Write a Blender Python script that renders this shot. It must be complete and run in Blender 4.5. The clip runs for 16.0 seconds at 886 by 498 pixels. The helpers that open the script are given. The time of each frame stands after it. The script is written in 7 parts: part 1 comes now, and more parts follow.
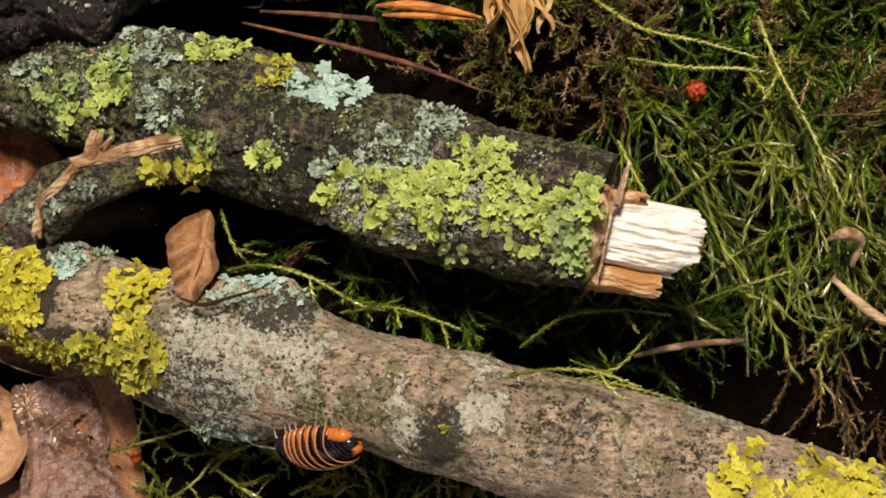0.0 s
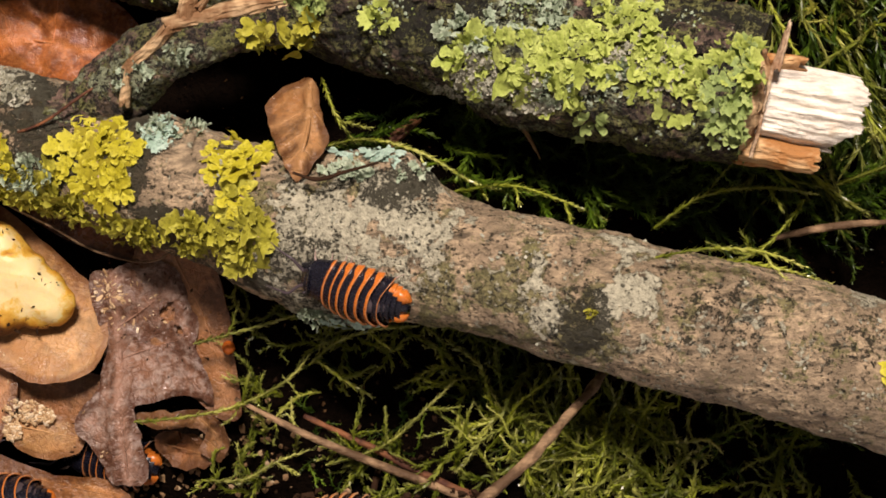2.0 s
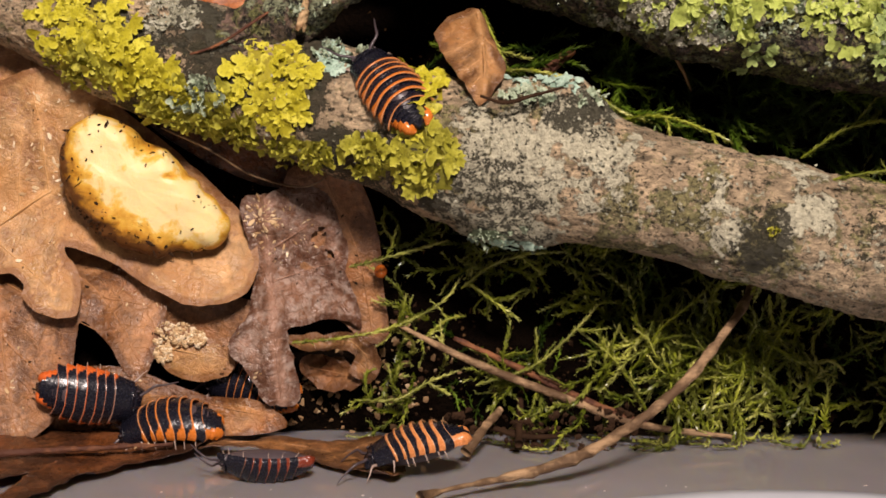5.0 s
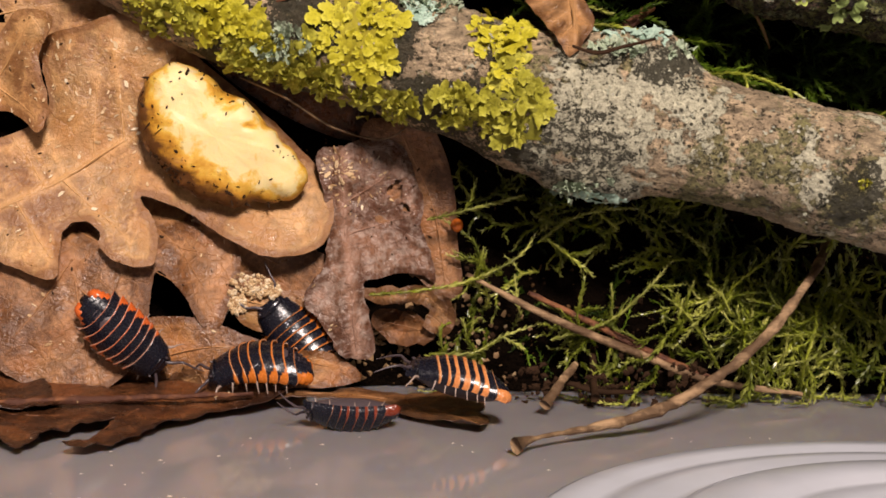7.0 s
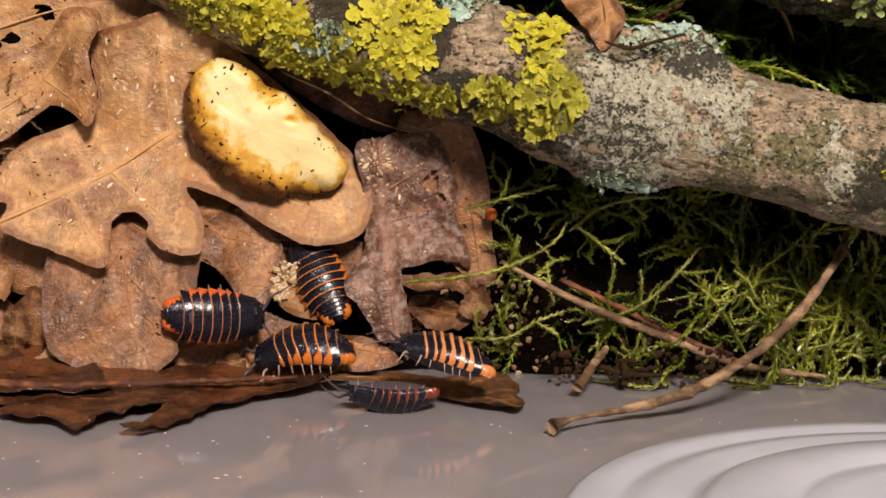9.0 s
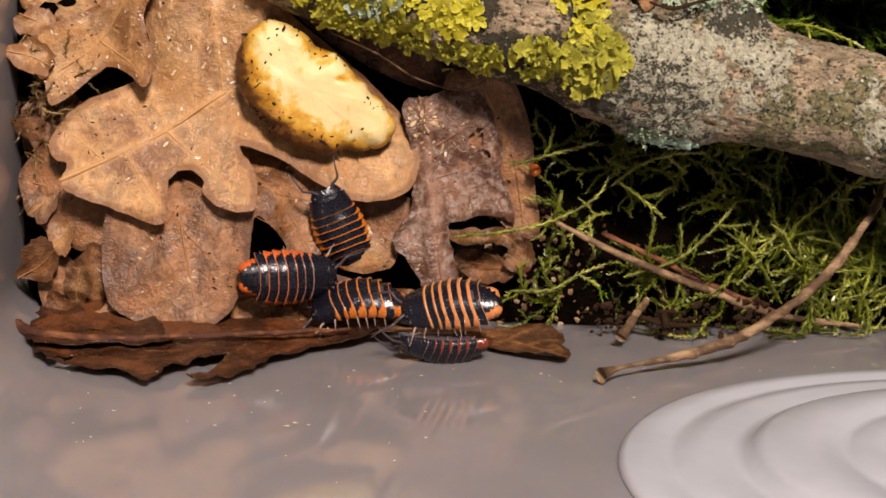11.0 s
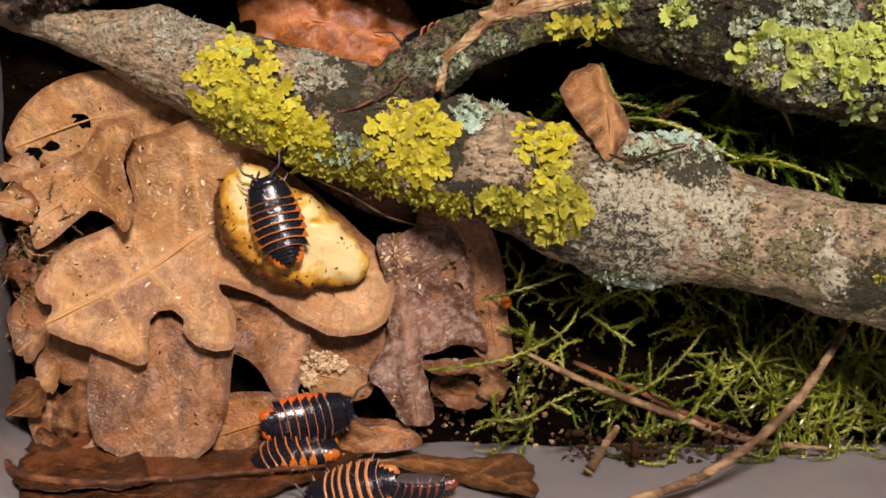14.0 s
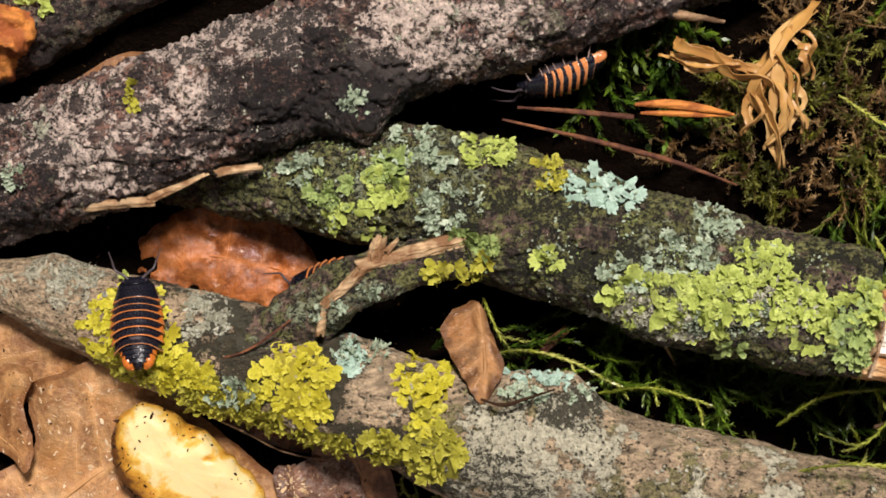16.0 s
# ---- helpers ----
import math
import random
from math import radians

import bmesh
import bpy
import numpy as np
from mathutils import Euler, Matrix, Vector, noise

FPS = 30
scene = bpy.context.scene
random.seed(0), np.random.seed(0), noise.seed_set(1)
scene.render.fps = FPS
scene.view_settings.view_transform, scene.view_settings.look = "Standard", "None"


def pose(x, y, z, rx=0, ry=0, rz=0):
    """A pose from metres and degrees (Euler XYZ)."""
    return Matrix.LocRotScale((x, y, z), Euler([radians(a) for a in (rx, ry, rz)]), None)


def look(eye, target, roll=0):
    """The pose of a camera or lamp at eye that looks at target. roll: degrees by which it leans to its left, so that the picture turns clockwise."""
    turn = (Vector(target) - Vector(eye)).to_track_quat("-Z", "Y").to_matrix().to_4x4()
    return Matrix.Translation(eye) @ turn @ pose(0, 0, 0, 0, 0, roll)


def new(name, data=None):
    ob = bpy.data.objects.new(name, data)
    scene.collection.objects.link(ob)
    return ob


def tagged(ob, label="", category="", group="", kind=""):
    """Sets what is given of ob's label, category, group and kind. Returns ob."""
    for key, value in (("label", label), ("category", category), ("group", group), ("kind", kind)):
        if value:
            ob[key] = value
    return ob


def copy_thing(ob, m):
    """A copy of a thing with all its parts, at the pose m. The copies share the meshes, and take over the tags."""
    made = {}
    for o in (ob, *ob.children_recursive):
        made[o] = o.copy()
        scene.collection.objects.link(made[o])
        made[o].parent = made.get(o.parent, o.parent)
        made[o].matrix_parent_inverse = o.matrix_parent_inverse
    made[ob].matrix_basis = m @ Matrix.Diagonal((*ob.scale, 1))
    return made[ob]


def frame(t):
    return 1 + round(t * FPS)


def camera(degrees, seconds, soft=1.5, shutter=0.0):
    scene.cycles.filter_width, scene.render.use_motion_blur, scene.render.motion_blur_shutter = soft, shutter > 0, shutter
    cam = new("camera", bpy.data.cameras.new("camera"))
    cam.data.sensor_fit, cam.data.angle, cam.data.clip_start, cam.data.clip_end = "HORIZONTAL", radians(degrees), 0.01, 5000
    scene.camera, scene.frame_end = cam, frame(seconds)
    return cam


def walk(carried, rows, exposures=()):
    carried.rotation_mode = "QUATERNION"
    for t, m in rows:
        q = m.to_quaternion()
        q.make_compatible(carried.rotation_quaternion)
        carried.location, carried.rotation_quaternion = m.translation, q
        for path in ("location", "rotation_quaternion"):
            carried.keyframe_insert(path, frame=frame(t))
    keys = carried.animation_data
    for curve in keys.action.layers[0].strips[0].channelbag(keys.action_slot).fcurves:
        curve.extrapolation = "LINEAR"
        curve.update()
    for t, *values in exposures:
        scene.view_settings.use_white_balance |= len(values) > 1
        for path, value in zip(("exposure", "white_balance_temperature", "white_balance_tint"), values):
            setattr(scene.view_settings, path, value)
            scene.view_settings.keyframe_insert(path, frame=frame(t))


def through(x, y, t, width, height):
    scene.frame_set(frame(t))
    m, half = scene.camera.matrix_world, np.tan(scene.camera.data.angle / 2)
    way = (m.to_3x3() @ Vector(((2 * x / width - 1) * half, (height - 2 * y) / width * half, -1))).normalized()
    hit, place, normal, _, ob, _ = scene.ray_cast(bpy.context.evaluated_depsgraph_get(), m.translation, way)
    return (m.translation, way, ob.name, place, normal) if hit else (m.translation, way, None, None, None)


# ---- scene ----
from mathutils.geometry import delaunay_2d_cdt

# ---- camera: handheld above an open box; lengths in millimetres, x across, y ahead of the first eye, z up in its frame
cam = camera(35.23, 16.0, soft=1.7)
EYE = 0.2142
PATH = [
    (0, 8.57, -14.49, 35.97, 2.42, -1.31, -0.46),
    (0.5, 7.47, -9.12, 29.92, 2.25, -2.26, -0.56),
    (1, -4.00, -4.26, 31.96, 1.63, -3.57, -0.64),
    (1.5, -10.82, 1.80, 30.31, 1.32, -4.36, -0.47),
    (2, -15.12, 2.17, 30.33, 1.04, -5.01, -0.26),
    (2.5, -22.33, 1.44, 31.23, 0.30, -5.22, -0.17),
    (3, -29.82, -0.88, 33.01, -0.55, -5.26, 0.01),
    (3.5, -35.04, -2.53, 31.69, -1.49, -5.40, 0.16),
    (4, -43.11, -4.36, 27.63, -2.76, -5.26, 0.36),
    (4.5, -50.16, -5.19, 25.51, -3.77, -5.50, 0.58),
    (5, -58.99, -4.80, 22.27, -4.58, -5.69, 0.78),
    (5.2, -61.27, -5.02, 20.89, -4.55, -5.66, 0.86),
    (7.3, -78.33, -3.53, 14.97, -6.42, -5.79, 1.67),
    (7.5, -78.82, -3.79, 15.66, -6.35, -5.87, 1.63),
    (8, -80.40, -3.58, 15.61, -6.35, -5.87, 1.47),
    (8.5, -82.01, -3.35, 15.90, -6.39, -6.01, 1.50),
    (9, -81.73, -10.58, 16.57, -5.87, -6.44, 1.43),
    (9.5, -86.06, -11.05, 16.29, -5.76, -7.21, 1.48),
    (9.7, -87.20, -10.52, 14.74, -5.64, -7.25, 1.59),
    (11.8, -89.35, -19.64, 21.98, -5.79, -8.96, 0.86),
    (12, -89.15, -18.94, 22.78, -5.61, -8.93, 0.86),
    (12.5, -88.66, -19.28, 21.50, -5.46, -8.86, 1.00),
    (13, -86.47, -20.65, 24.04, -5.27, -8.64, 0.96),
    (13.5, -83.27, -20.69, 34.72, -4.61, -9.46, 0.68),
    (14, -79.01, -20.06, 44.04, -4.17, -9.24, 0.18),
    (14.5, -70.34, -22.00, 50.69, -3.31, -8.39, 0.08),
    (15, -67.78, -23.28, 58.34, -3.11, -8.20, -0.32),
    (15.5, -61.47, -25.36, 64.13, -2.86, -6.78, -0.86),
    (16, -52.89, -24.26, 69.22, -2.42, -5.70, -1.41),
]
BASE = pose(0, 0, EYE, -90)
walk(cam, [(t, BASE @ pose(x / 1000, y / 1000, z / 1000, 0, 0, yaw) @ pose(0, 0, 0, 90 + pitch) @ pose(0, 0, 0, 0, 0, roll))
           for t, x, y, z, yaw, pitch, roll in PATH],
     [(0, -0.04, 6450, 10), (1.2, -0.03, 6700, 13), (5, 0.0, 6800, 15), (9, 0.0, 6700, 13), (14.0, -0.05, 6750, 16), (14.6, -0.08, 6700, 13), (15.3, 0.03, 6450, 10), (16, 0.06, 6200, 9)])

# ---- light: a bright round lamp over the open box, and a dim room
world = bpy.data.worlds.new("room")
world.use_nodes = True
world.node_tree.nodes["Background"].inputs["Color"].default_value = (1.0, 0.97, 0.93, 1)
world.node_tree.nodes["Background"].inputs["Strength"].default_value = 0.008
scene.world = world
lamp = new("ceiling_lamp", bpy.data.lights.new("ceiling_lamp", "AREA"))
lamp.data.shape, lamp.data.size, lamp.data.energy = "DISK", 0.10, 5.7
lamp.data.color = (1.0, 0.885, 0.815)
lamp.matrix_world = look((-0.02, 0.33, 0.485), (-0.045, 0.025, 0.01))

# ---- helpers for building; all lengths below are millimetres
MM = 0.001


def part(name, verts, faces, material, parent=None, origin=(0, 0, 0), label="", smooth=True, marks=None):
    """One mesh object from millimetre vertices in the frame of its parent."""
    me = bpy.data.meshes.new(name)
    v = (np.asarray(verts, float) - np.asarray(origin, float)) * MM
    me.from_pydata(v.tolist(), [], [tuple(f) for f in faces])
    if smooth:
        me.polygons.foreach_set("use_smooth", [True] * len(me.polygons))
    for key, values in (marks or {}).items():
        me.attributes.new(key, "FLOAT", "POINT").data.foreach_set("value", np.asarray(values, float))
    for m in material if isinstance(material, (list, tuple)) else [material]:
        me.materials.append(m)
    me.update()
    ob = new(name, me)
    ob.location = Vector(origin) * MM
    if parent:
        ob.parent = parent
    if label:
        ob["label"] = label
    return ob


def empty(name, at=(0, 0, 0)):
    ob = new(name)
    ob.empty_display_size = 0.005
    ob.location = Vector(at) * MM
    return ob


def fbm(p, size, octaves=3):
    """Fractal noise, about -1 to 1, of features of that many millimetres."""
    total, amp, q = 0.0, 1.0, Vector(p) / size
    for _ in range(octaves):
        total += amp * noise.noise(q)
        q, amp = q * 2.03 + Vector((3.1, 1.7, 5.3)), amp * 0.5
    return total


def field(p, size, octaves=3, seed=0):
    """The same kind of noise for many points at once (lattice values, smoothly blended)."""
    q = np.asarray(p, float) / size + 57.3 + seed * 13.7
    total, amp = np.zeros(len(q)), 1.0
    for _ in range(octaves):
        i = np.floor(q).astype(np.int64)
        f = q - i
        f = f * f * (3 - 2 * f)
        acc = np.zeros(len(q))
        for dx in (0, 1):
            for dy in (0, 1):
                for dz in (0, 1):
                    h = ((i[:, 0] + dx) * 73856093) ^ ((i[:, 1] + dy) * 19349663) ^ ((i[:, 2] + dz) * 83492791)
                    h = (h ^ (h >> 13)) * 1274126177
                    val = ((h ^ (h >> 16)) & 65535) / 32767.5 - 1
                    acc += val * (f[:, 0] if dx else 1 - f[:, 0]) * (f[:, 1] if dy else 1 - f[:, 1]) * (f[:, 2] if dz else 1 - f[:, 2])
        total += amp * acc
        q, amp = q * 2.07 + 11.1, amp * 0.5
    return total


def smoothstep(a, b, x):
    x = min(max((x - a) / (b - a), 0.0), 1.0)
    return x * x * (3 - 2 * x)


def spline(points, n):
    """n points along a smooth curve through the given ones (any number of columns)."""
    p = np.asarray(points, float)
    seg = np.r_[0, np.cumsum(np.linalg.norm(np.diff(p[:, :3], axis=0), axis=1))]
    s = np.linspace(0, seg[-1], n)
    out = np.empty((n, p.shape[1]))
    tang = np.gradient(p, seg, axis=0)
    k = np.clip(np.searchsorted(seg, s, side="right") - 1, 0, len(p) - 2)
    h = (seg[k + 1] - seg[k])[:, None]
    u = ((s - seg[k])[:, None]) / h
    out = (2 * u**3 - 3 * u**2 + 1) * p[k] + (u**3 - 2 * u**2 + u) * h * tang[k] + (-2 * u**3 + 3 * u**2) * p[k + 1] + (u**3 - u**2) * h * tang[k + 1]
    return out


def closed_spline(points, n):
    """A smooth closed outline of n points."""
    p = np.asarray(points, float)
    m = len(p)
    u = np.linspace(0, m, n, endpoint=False)
    k, f = u.astype(int), (u % 1)[:, None]
    a, b, c, d = p[(k - 1) % m], p[k % m], p[(k + 1) % m], p[(k + 2) % m]
    return 0.5 * (2 * b + (c - a) * f + (2 * a - 5 * b + 4 * c - d) * f**2 + (3 * b - a - 3 * c + d) * f**3)


def frames_along(c):
    """Tangent and two normals along a curve of points."""
    t = np.gradient(c, axis=0)
    t /= np.linalg.norm(t, axis=1)[:, None]
    up = np.tile((0, 0, 1.0), (len(c), 1))
    side = np.cross(up, t)
    bad = np.linalg.norm(side, axis=1) < 1e-3
    side[bad] = np.cross((0, 1.0, 0), t[bad])
    side /= np.linalg.norm(side, axis=1)[:, None]
    return t, side, np.cross(t, side)


def tube(points, around=8, rings=None, lift=None, caps=True):
    """A tube along points of x, y, z, radius. lift(i, angle, position) adds to the radius."""
    c = spline(points, rings) if rings else np.asarray(points, float)
    t, side, up = frames_along(c[:, :3])
    ang = np.linspace(0, 2 * math.pi, around, endpoint=False)
    verts = []
    for i in range(len(c)):
        for a in ang:
            d = math.cos(a) * side[i] + math.sin(a) * up[i]
            r = c[i, 3]
            if lift:
                r += lift(i, a, c[i, :3] + d * r)
            verts.append(c[i, :3] + d * r)
    n = len(c)
    faces = [(i * around + j, (i + 1) * around + j, (i + 1) * around + (j + 1) % around, i * around + (j + 1) % around)
             for i in range(n - 1) for j in range(around)]
    faces = [f[::-1] for f in faces]
    if caps:
        faces += [tuple(range(around)), tuple((n - 1) * around + j for j in reversed(range(around)))]
    return verts, faces


def wood_slab(start, along, across, length, width, thick, seed, ragged=1.0, ridge=0.35, taper=0.0, na=26, nl=48):
    """A split piece of wood: ridged along its grain, ragged at both ends."""
    d = Vector(along).normalized()
    side = Vector(across)
    side = (side - d * side.dot(d)).normalized()
    up = d.cross(side)
    if up.z < 0:
        side, up = -side, -up
    c0 = Vector(start)
    top, low = [], []
    for i in range(na):
        a = (i / (na - 1) - 0.5) * width
        x0 = ragged * 0.8 * fbm((a * 1.7, seed, 1), 0.9, 2)
        x1 = length + ragged * (1.3 * fbm((round(a / 0.7) * 2.1, seed, 5), 1.1, 2) + 0.4 * fbm((a, seed, 9), 0.4, 1))
        for j in range(nl):
            s = j / (nl - 1)
            x = x0 + (x1 - x0) * s
            w = 1 - taper * s
            z = ridge * (fbm((a, x * 0.06 + seed, 3), 0.8, 3) + 0.5 * fbm((a, x * 0.3, seed), 0.35, 2)) - 0.9 * thick * (2 * a / width) ** 4
            p = c0 + d * x + side * (a * w + 0.25 * fbm((x, seed, 0), 4.0, 2))
            top.append(p + up * (z + 0.5 * thick))
            low.append(p + up * (0.4 * z - 0.5 * thick))
    m, f = na * nl, []
    for i in range(na - 1):
        for j in range(nl - 1):
            q = (i * nl + j, (i + 1) * nl + j, (i + 1) * nl + j + 1, i * nl + j + 1)
            f += [q[::-1], tuple(k + m for k in q)]
    rim = [(i, 0) for i in range(na)] + [(na - 1, j) for j in range(1, nl)] + [(i, nl - 1) for i in range(na - 2, -1, -1)] + [(0, j) for j in range(nl - 2, 0, -1)]
    ids = [i * nl + j for i, j in rim]
    f += [(a, b, b + m, a + m) for a, b in zip(ids, ids[1:] + ids[:1])]
    return top + low, f


# ---- materials
class Nodes:
    """Short hand for building one node material."""

    def __init__(self, name):
        self.mat = bpy.data.materials.new(name)
        self.mat.use_nodes = True
        self.tree = self.mat.node_tree
        self.bsdf = self.tree.nodes["Principled BSDF"]
        self.out = self.tree.nodes["Material Output"]
        self.place = self.node("ShaderNodeTexCoord").outputs["Object"]

    def node(self, kind, **inputs):
        n = self.tree.nodes.new(kind)
        for key, value in inputs.items():
            self.put(n.inputs[key.replace("_", " ")], value)
        return n

    def put(self, socket, value):
        if isinstance(value, bpy.types.NodeSocket):
            self.tree.links.new(value, socket)
        elif isinstance(value, (tuple, list)) and len(value) == 3 and socket.type == "RGBA":
            socket.default_value = (*value, 1)
        else:
            socket.default_value = value

    def noise(self, mm, detail=4, rough=0.55, warp=0.0, place=None):
        n = self.node("ShaderNodeTexNoise", Scale=1000.0 / mm, Detail=detail, Roughness=rough, Distortion=warp)
        self.put(n.inputs["Vector"], place or self.place)
        return n.outputs["Fac"]

    def cells(self, mm, feature="F1", jitter=1.0):
        n = self.node("ShaderNodeTexVoronoi", Scale=1000.0 / mm, Randomness=jitter)
        n.feature = feature
        self.put(n.inputs["Vector"], self.place)
        return n.outputs["Distance"]

    def stretched(self, sx, sy, sz):
        n = self.node("ShaderNodeMapping", Scale=(sx, sy, sz))
        self.put(n.inputs["Vector"], self.place)
        return n.outputs["Vector"]

    def ramp(self, fac, *stops):
        n = self.node("ShaderNodeValToRGB", Fac=fac)
        e = n.color_ramp.elements
        while len(e) < len(stops):
            e.new(0.5)
        for el, (p, c) in zip(e, stops):
            el.position = p
            el.color = (c, c, c, 1) if not isinstance(c, tuple) else (*c, 1)
        return n.outputs["Color"]

    def mix(self, fac, a, b, how="MIX"):
        n = self.node("ShaderNodeMix")
        n.data_type, n.blend_type = "RGBA", how
        for i, v in ((0, fac), (6, a), (7, b)):
            self.put(n.inputs[i], v)
        return n.outputs[2]

    def math(self, how, a, b=0.0):
        n = self.node("ShaderNodeMath")
        n.operation = how
        self.put(n.inputs[0], a)
        self.put(n.inputs[1], b)
        return n.outputs[0]

    def attribute(self, key):
        n = self.node("ShaderNodeAttribute")
        n.attribute_name = key
        return n.outputs["Fac"]

    def random(self):
        return self.node("ShaderNodeNewGeometry").outputs["Random Per Island"]

    def random_object(self):
        return self.node("ShaderNodeObjectInfo").outputs["Random"]

    def axis(self, which):
        n = self.node("ShaderNodeSeparateXYZ")
        self.put(n.inputs[0], self.place)
        return n.outputs[which]

    def done(self, colour, rough=0.7, bump=None, height=0.3, metal=0.0, specular=0.4, coat=0.0, through=0.0, sss=0.0, depth=0.002):
        b = self.bsdf
        self.put(b.inputs["Base Color"], colour)
        self.put(b.inputs["Roughness"], rough)
        self.put(b.inputs["Metallic"], metal)
        self.put(b.inputs["Specular IOR Level"], specular)
        self.put(b.inputs["Coat Weight"], coat)
        if sss:
            b.inputs["Subsurface Weight"].default_value = sss
            b.inputs["Subsurface Radius"].default_value = (1.0, 0.6, 0.25)
            b.inputs["Subsurface Scale"].default_value = depth
        if bump is not None:
            n = self.node("ShaderNodeBump", Height=bump, Distance=height * MM, Strength=1.0)
            self.put(b.inputs["Normal"], n.outputs["Normal"])
        if through:
            t = self.node("ShaderNodeBsdfTranslucent", Color=colour)
            m = self.node("ShaderNodeMixShader", Fac=through)
            self.put(m.inputs[1], b.outputs[0])
            self.put(m.inputs[2], t.outputs[0])
            self.put(self.out.inputs["Surface"], m.outputs[0])
        return self.mat


def bark_material(name, ground, dark, crust, moss, warm, rough=0.85):
    """Bark in layers: fibrous ground, green dust, pale crust and black specks; where each lies is set by the mesh's own marks."""
    n = Nodes(name)
    big, mid, fine, tiny = n.noise(9, 4), n.noise(2.4, 5, 0.7, 0.8), n.noise(0.9, 5, 0.75), n.noise(0.35, 3, 0.7)
    fibre = n.noise(1.0, 5, 0.7, 0.4, n.stretched(0.35, 1.0, 1.0))
    base = n.ramp(fibre, (0.36, tuple(0.35 * c for c in ground)), (0.48, ground), (0.62, tuple(1.7 * c for c in ground)))
    base = n.mix(n.ramp(n.noise(3.4, 5, 0.7, 0.5), (0.50, 0.0), (0.58, 0.85)), base, n.ramp(fine, (0.36, tuple(0.5 * c for c in warm)), (0.62, tuple(1.35 * c for c in warm))))
    base = n.mix(n.ramp(big, (0.38, 0.7), (0.52, 0.0)), base, tuple(0.5 * c for c in ground))

    def layer(mark, shift, weight, a, b, sharp=0.035):
        v = n.math("ADD", n.math("MULTIPLY", a, 0.58), n.math("MULTIPLY", b, 0.42))
        v = n.math("ADD", n.math("ADD", v, shift), n.math("MULTIPLY", n.attribute(mark), weight))
        return n.ramp(v, (0.545, 0.0), (0.545 + sharp, 1.0))

    green = layer("green", -0.012, 0.17, n.noise(3.1, 4, 0.65), n.noise(0.75, 5, 0.8))
    base = n.mix(n.math("MULTIPLY", green, 0.82), base, n.ramp(fine, (0.36, tuple(0.3 * c for c in moss)), (0.62, tuple(1.7 * c for c in moss))))
    pale = layer("crust", -0.025, 0.17, mid, n.noise(1.3, 5, 0.7, 0.4))
    base = n.mix(pale, base, n.ramp(fine, (0.34, tuple(0.55 * c for c in crust)), (0.46, tuple(0.9 * c for c in crust)), (0.62, tuple(1.25 * c for c in crust))))
    black = layer("dark", -0.006, 0.175, n.noise(1.2, 5, 0.75, 0.4), n.noise(0.42, 4, 0.75))
    base = n.mix(n.math("MULTIPLY", black, 0.93), base, dark)
    pits = n.math("MULTIPLY", n.ramp(n.cells(1.25), (0.17, 1.0), (0.27, 0.0)), n.ramp(n.noise(4.5, 3), (0.50, 0.0), (0.58, 0.9)))
    base = n.mix(pits, base, dark)
    relief = n.math("ADD", n.math("MULTIPLY", fibre, 0.5), n.math("ADD", n.math("MULTIPLY", mid, 0.7), n.math("ADD", n.math("MULTIPLY", fine, 0.8), n.math("MULTIPLY", tiny, 0.3))))
    relief = n.math("SUBTRACT", n.math("ADD", relief, n.math("MULTIPLY", pale, 0.35)), n.math("MULTIPLY", n.math("MAXIMUM", black, pits), 0.6))
    return n.done(base, n.ramp(fine, (0.35, rough - 0.35), (0.65, rough)), relief, 1.1)


BARK_GREY = bark_material("grey_bark", (0.41, 0.308, 0.192), (0.030, 0.027, 0.014), (0.51, 0.48, 0.345), (0.155, 0.148, 0.055), (0.52, 0.385, 0.245))
BARK_MOSSY = bark_material("mossy_bark", (0.085, 0.060, 0.042), (0.007, 0.006, 0.005), (0.30, 0.33, 0.20), (0.17, 0.18, 0.055), (0.34, 0.22, 0.165))
BARK_DARK = bark_material("dark_bark", (0.085, 0.058, 0.050), (0.010, 0.008, 0.008), (0.68, 0.55, 0.46), (0.20, 0.19, 0.12), (0.36, 0.19, 0.135))


def wood_material(name, pale, brown, amount):
    n = Nodes(name)
    streak = n.noise(1.0, 4, 0.6, 0.2, n.stretched(0.12, 1.0, 1.0))
    c = n.ramp(streak, (0.34, tuple(0.55 * v for v in pale)), (0.5, pale), (0.64, tuple(min(1.25 * v, 0.9) for v in pale)))
    c = n.mix(n.ramp(n.noise(4, 3), (amount, 1.0), (amount + 0.15, 0.0)), c, brown)
    return n.done(c, 0.7, n.math("ADD", streak, n.math("MULTIPLY", n.noise(0.6, 4, 0.7), 0.5)), 0.5)


WOOD_FRESH = wood_material("fresh_wood", (0.76, 0.69, 0.58), (0.64, 0.48, 0.30), 0.25)
WOOD_OLD = wood_material("old_wood", (0.50, 0.34, 0.18), (0.20, 0.10, 0.04), 0.40)
WOOD_TAN = wood_material("tan_inner_wood", (0.60, 0.38, 0.18), (0.38, 0.17, 0.05), 0.42)
WOOD_PALE = wood_material("pale_inner_bark", (0.58, 0.45, 0.30), (0.30, 0.17, 0.09), 0.40)
TWIG = wood_material("twig", (0.30, 0.19, 0.10), (0.10, 0.055, 0.025), 0.46)
NEEDLE = wood_material("needle", (0.20, 0.075, 0.028), (0.07, 0.022, 0.010), 0.47)
NEEDLE_ORANGE = wood_material("orange_needle", (0.52, 0.19, 0.035), (0.28, 0.075, 0.015), 0.42)


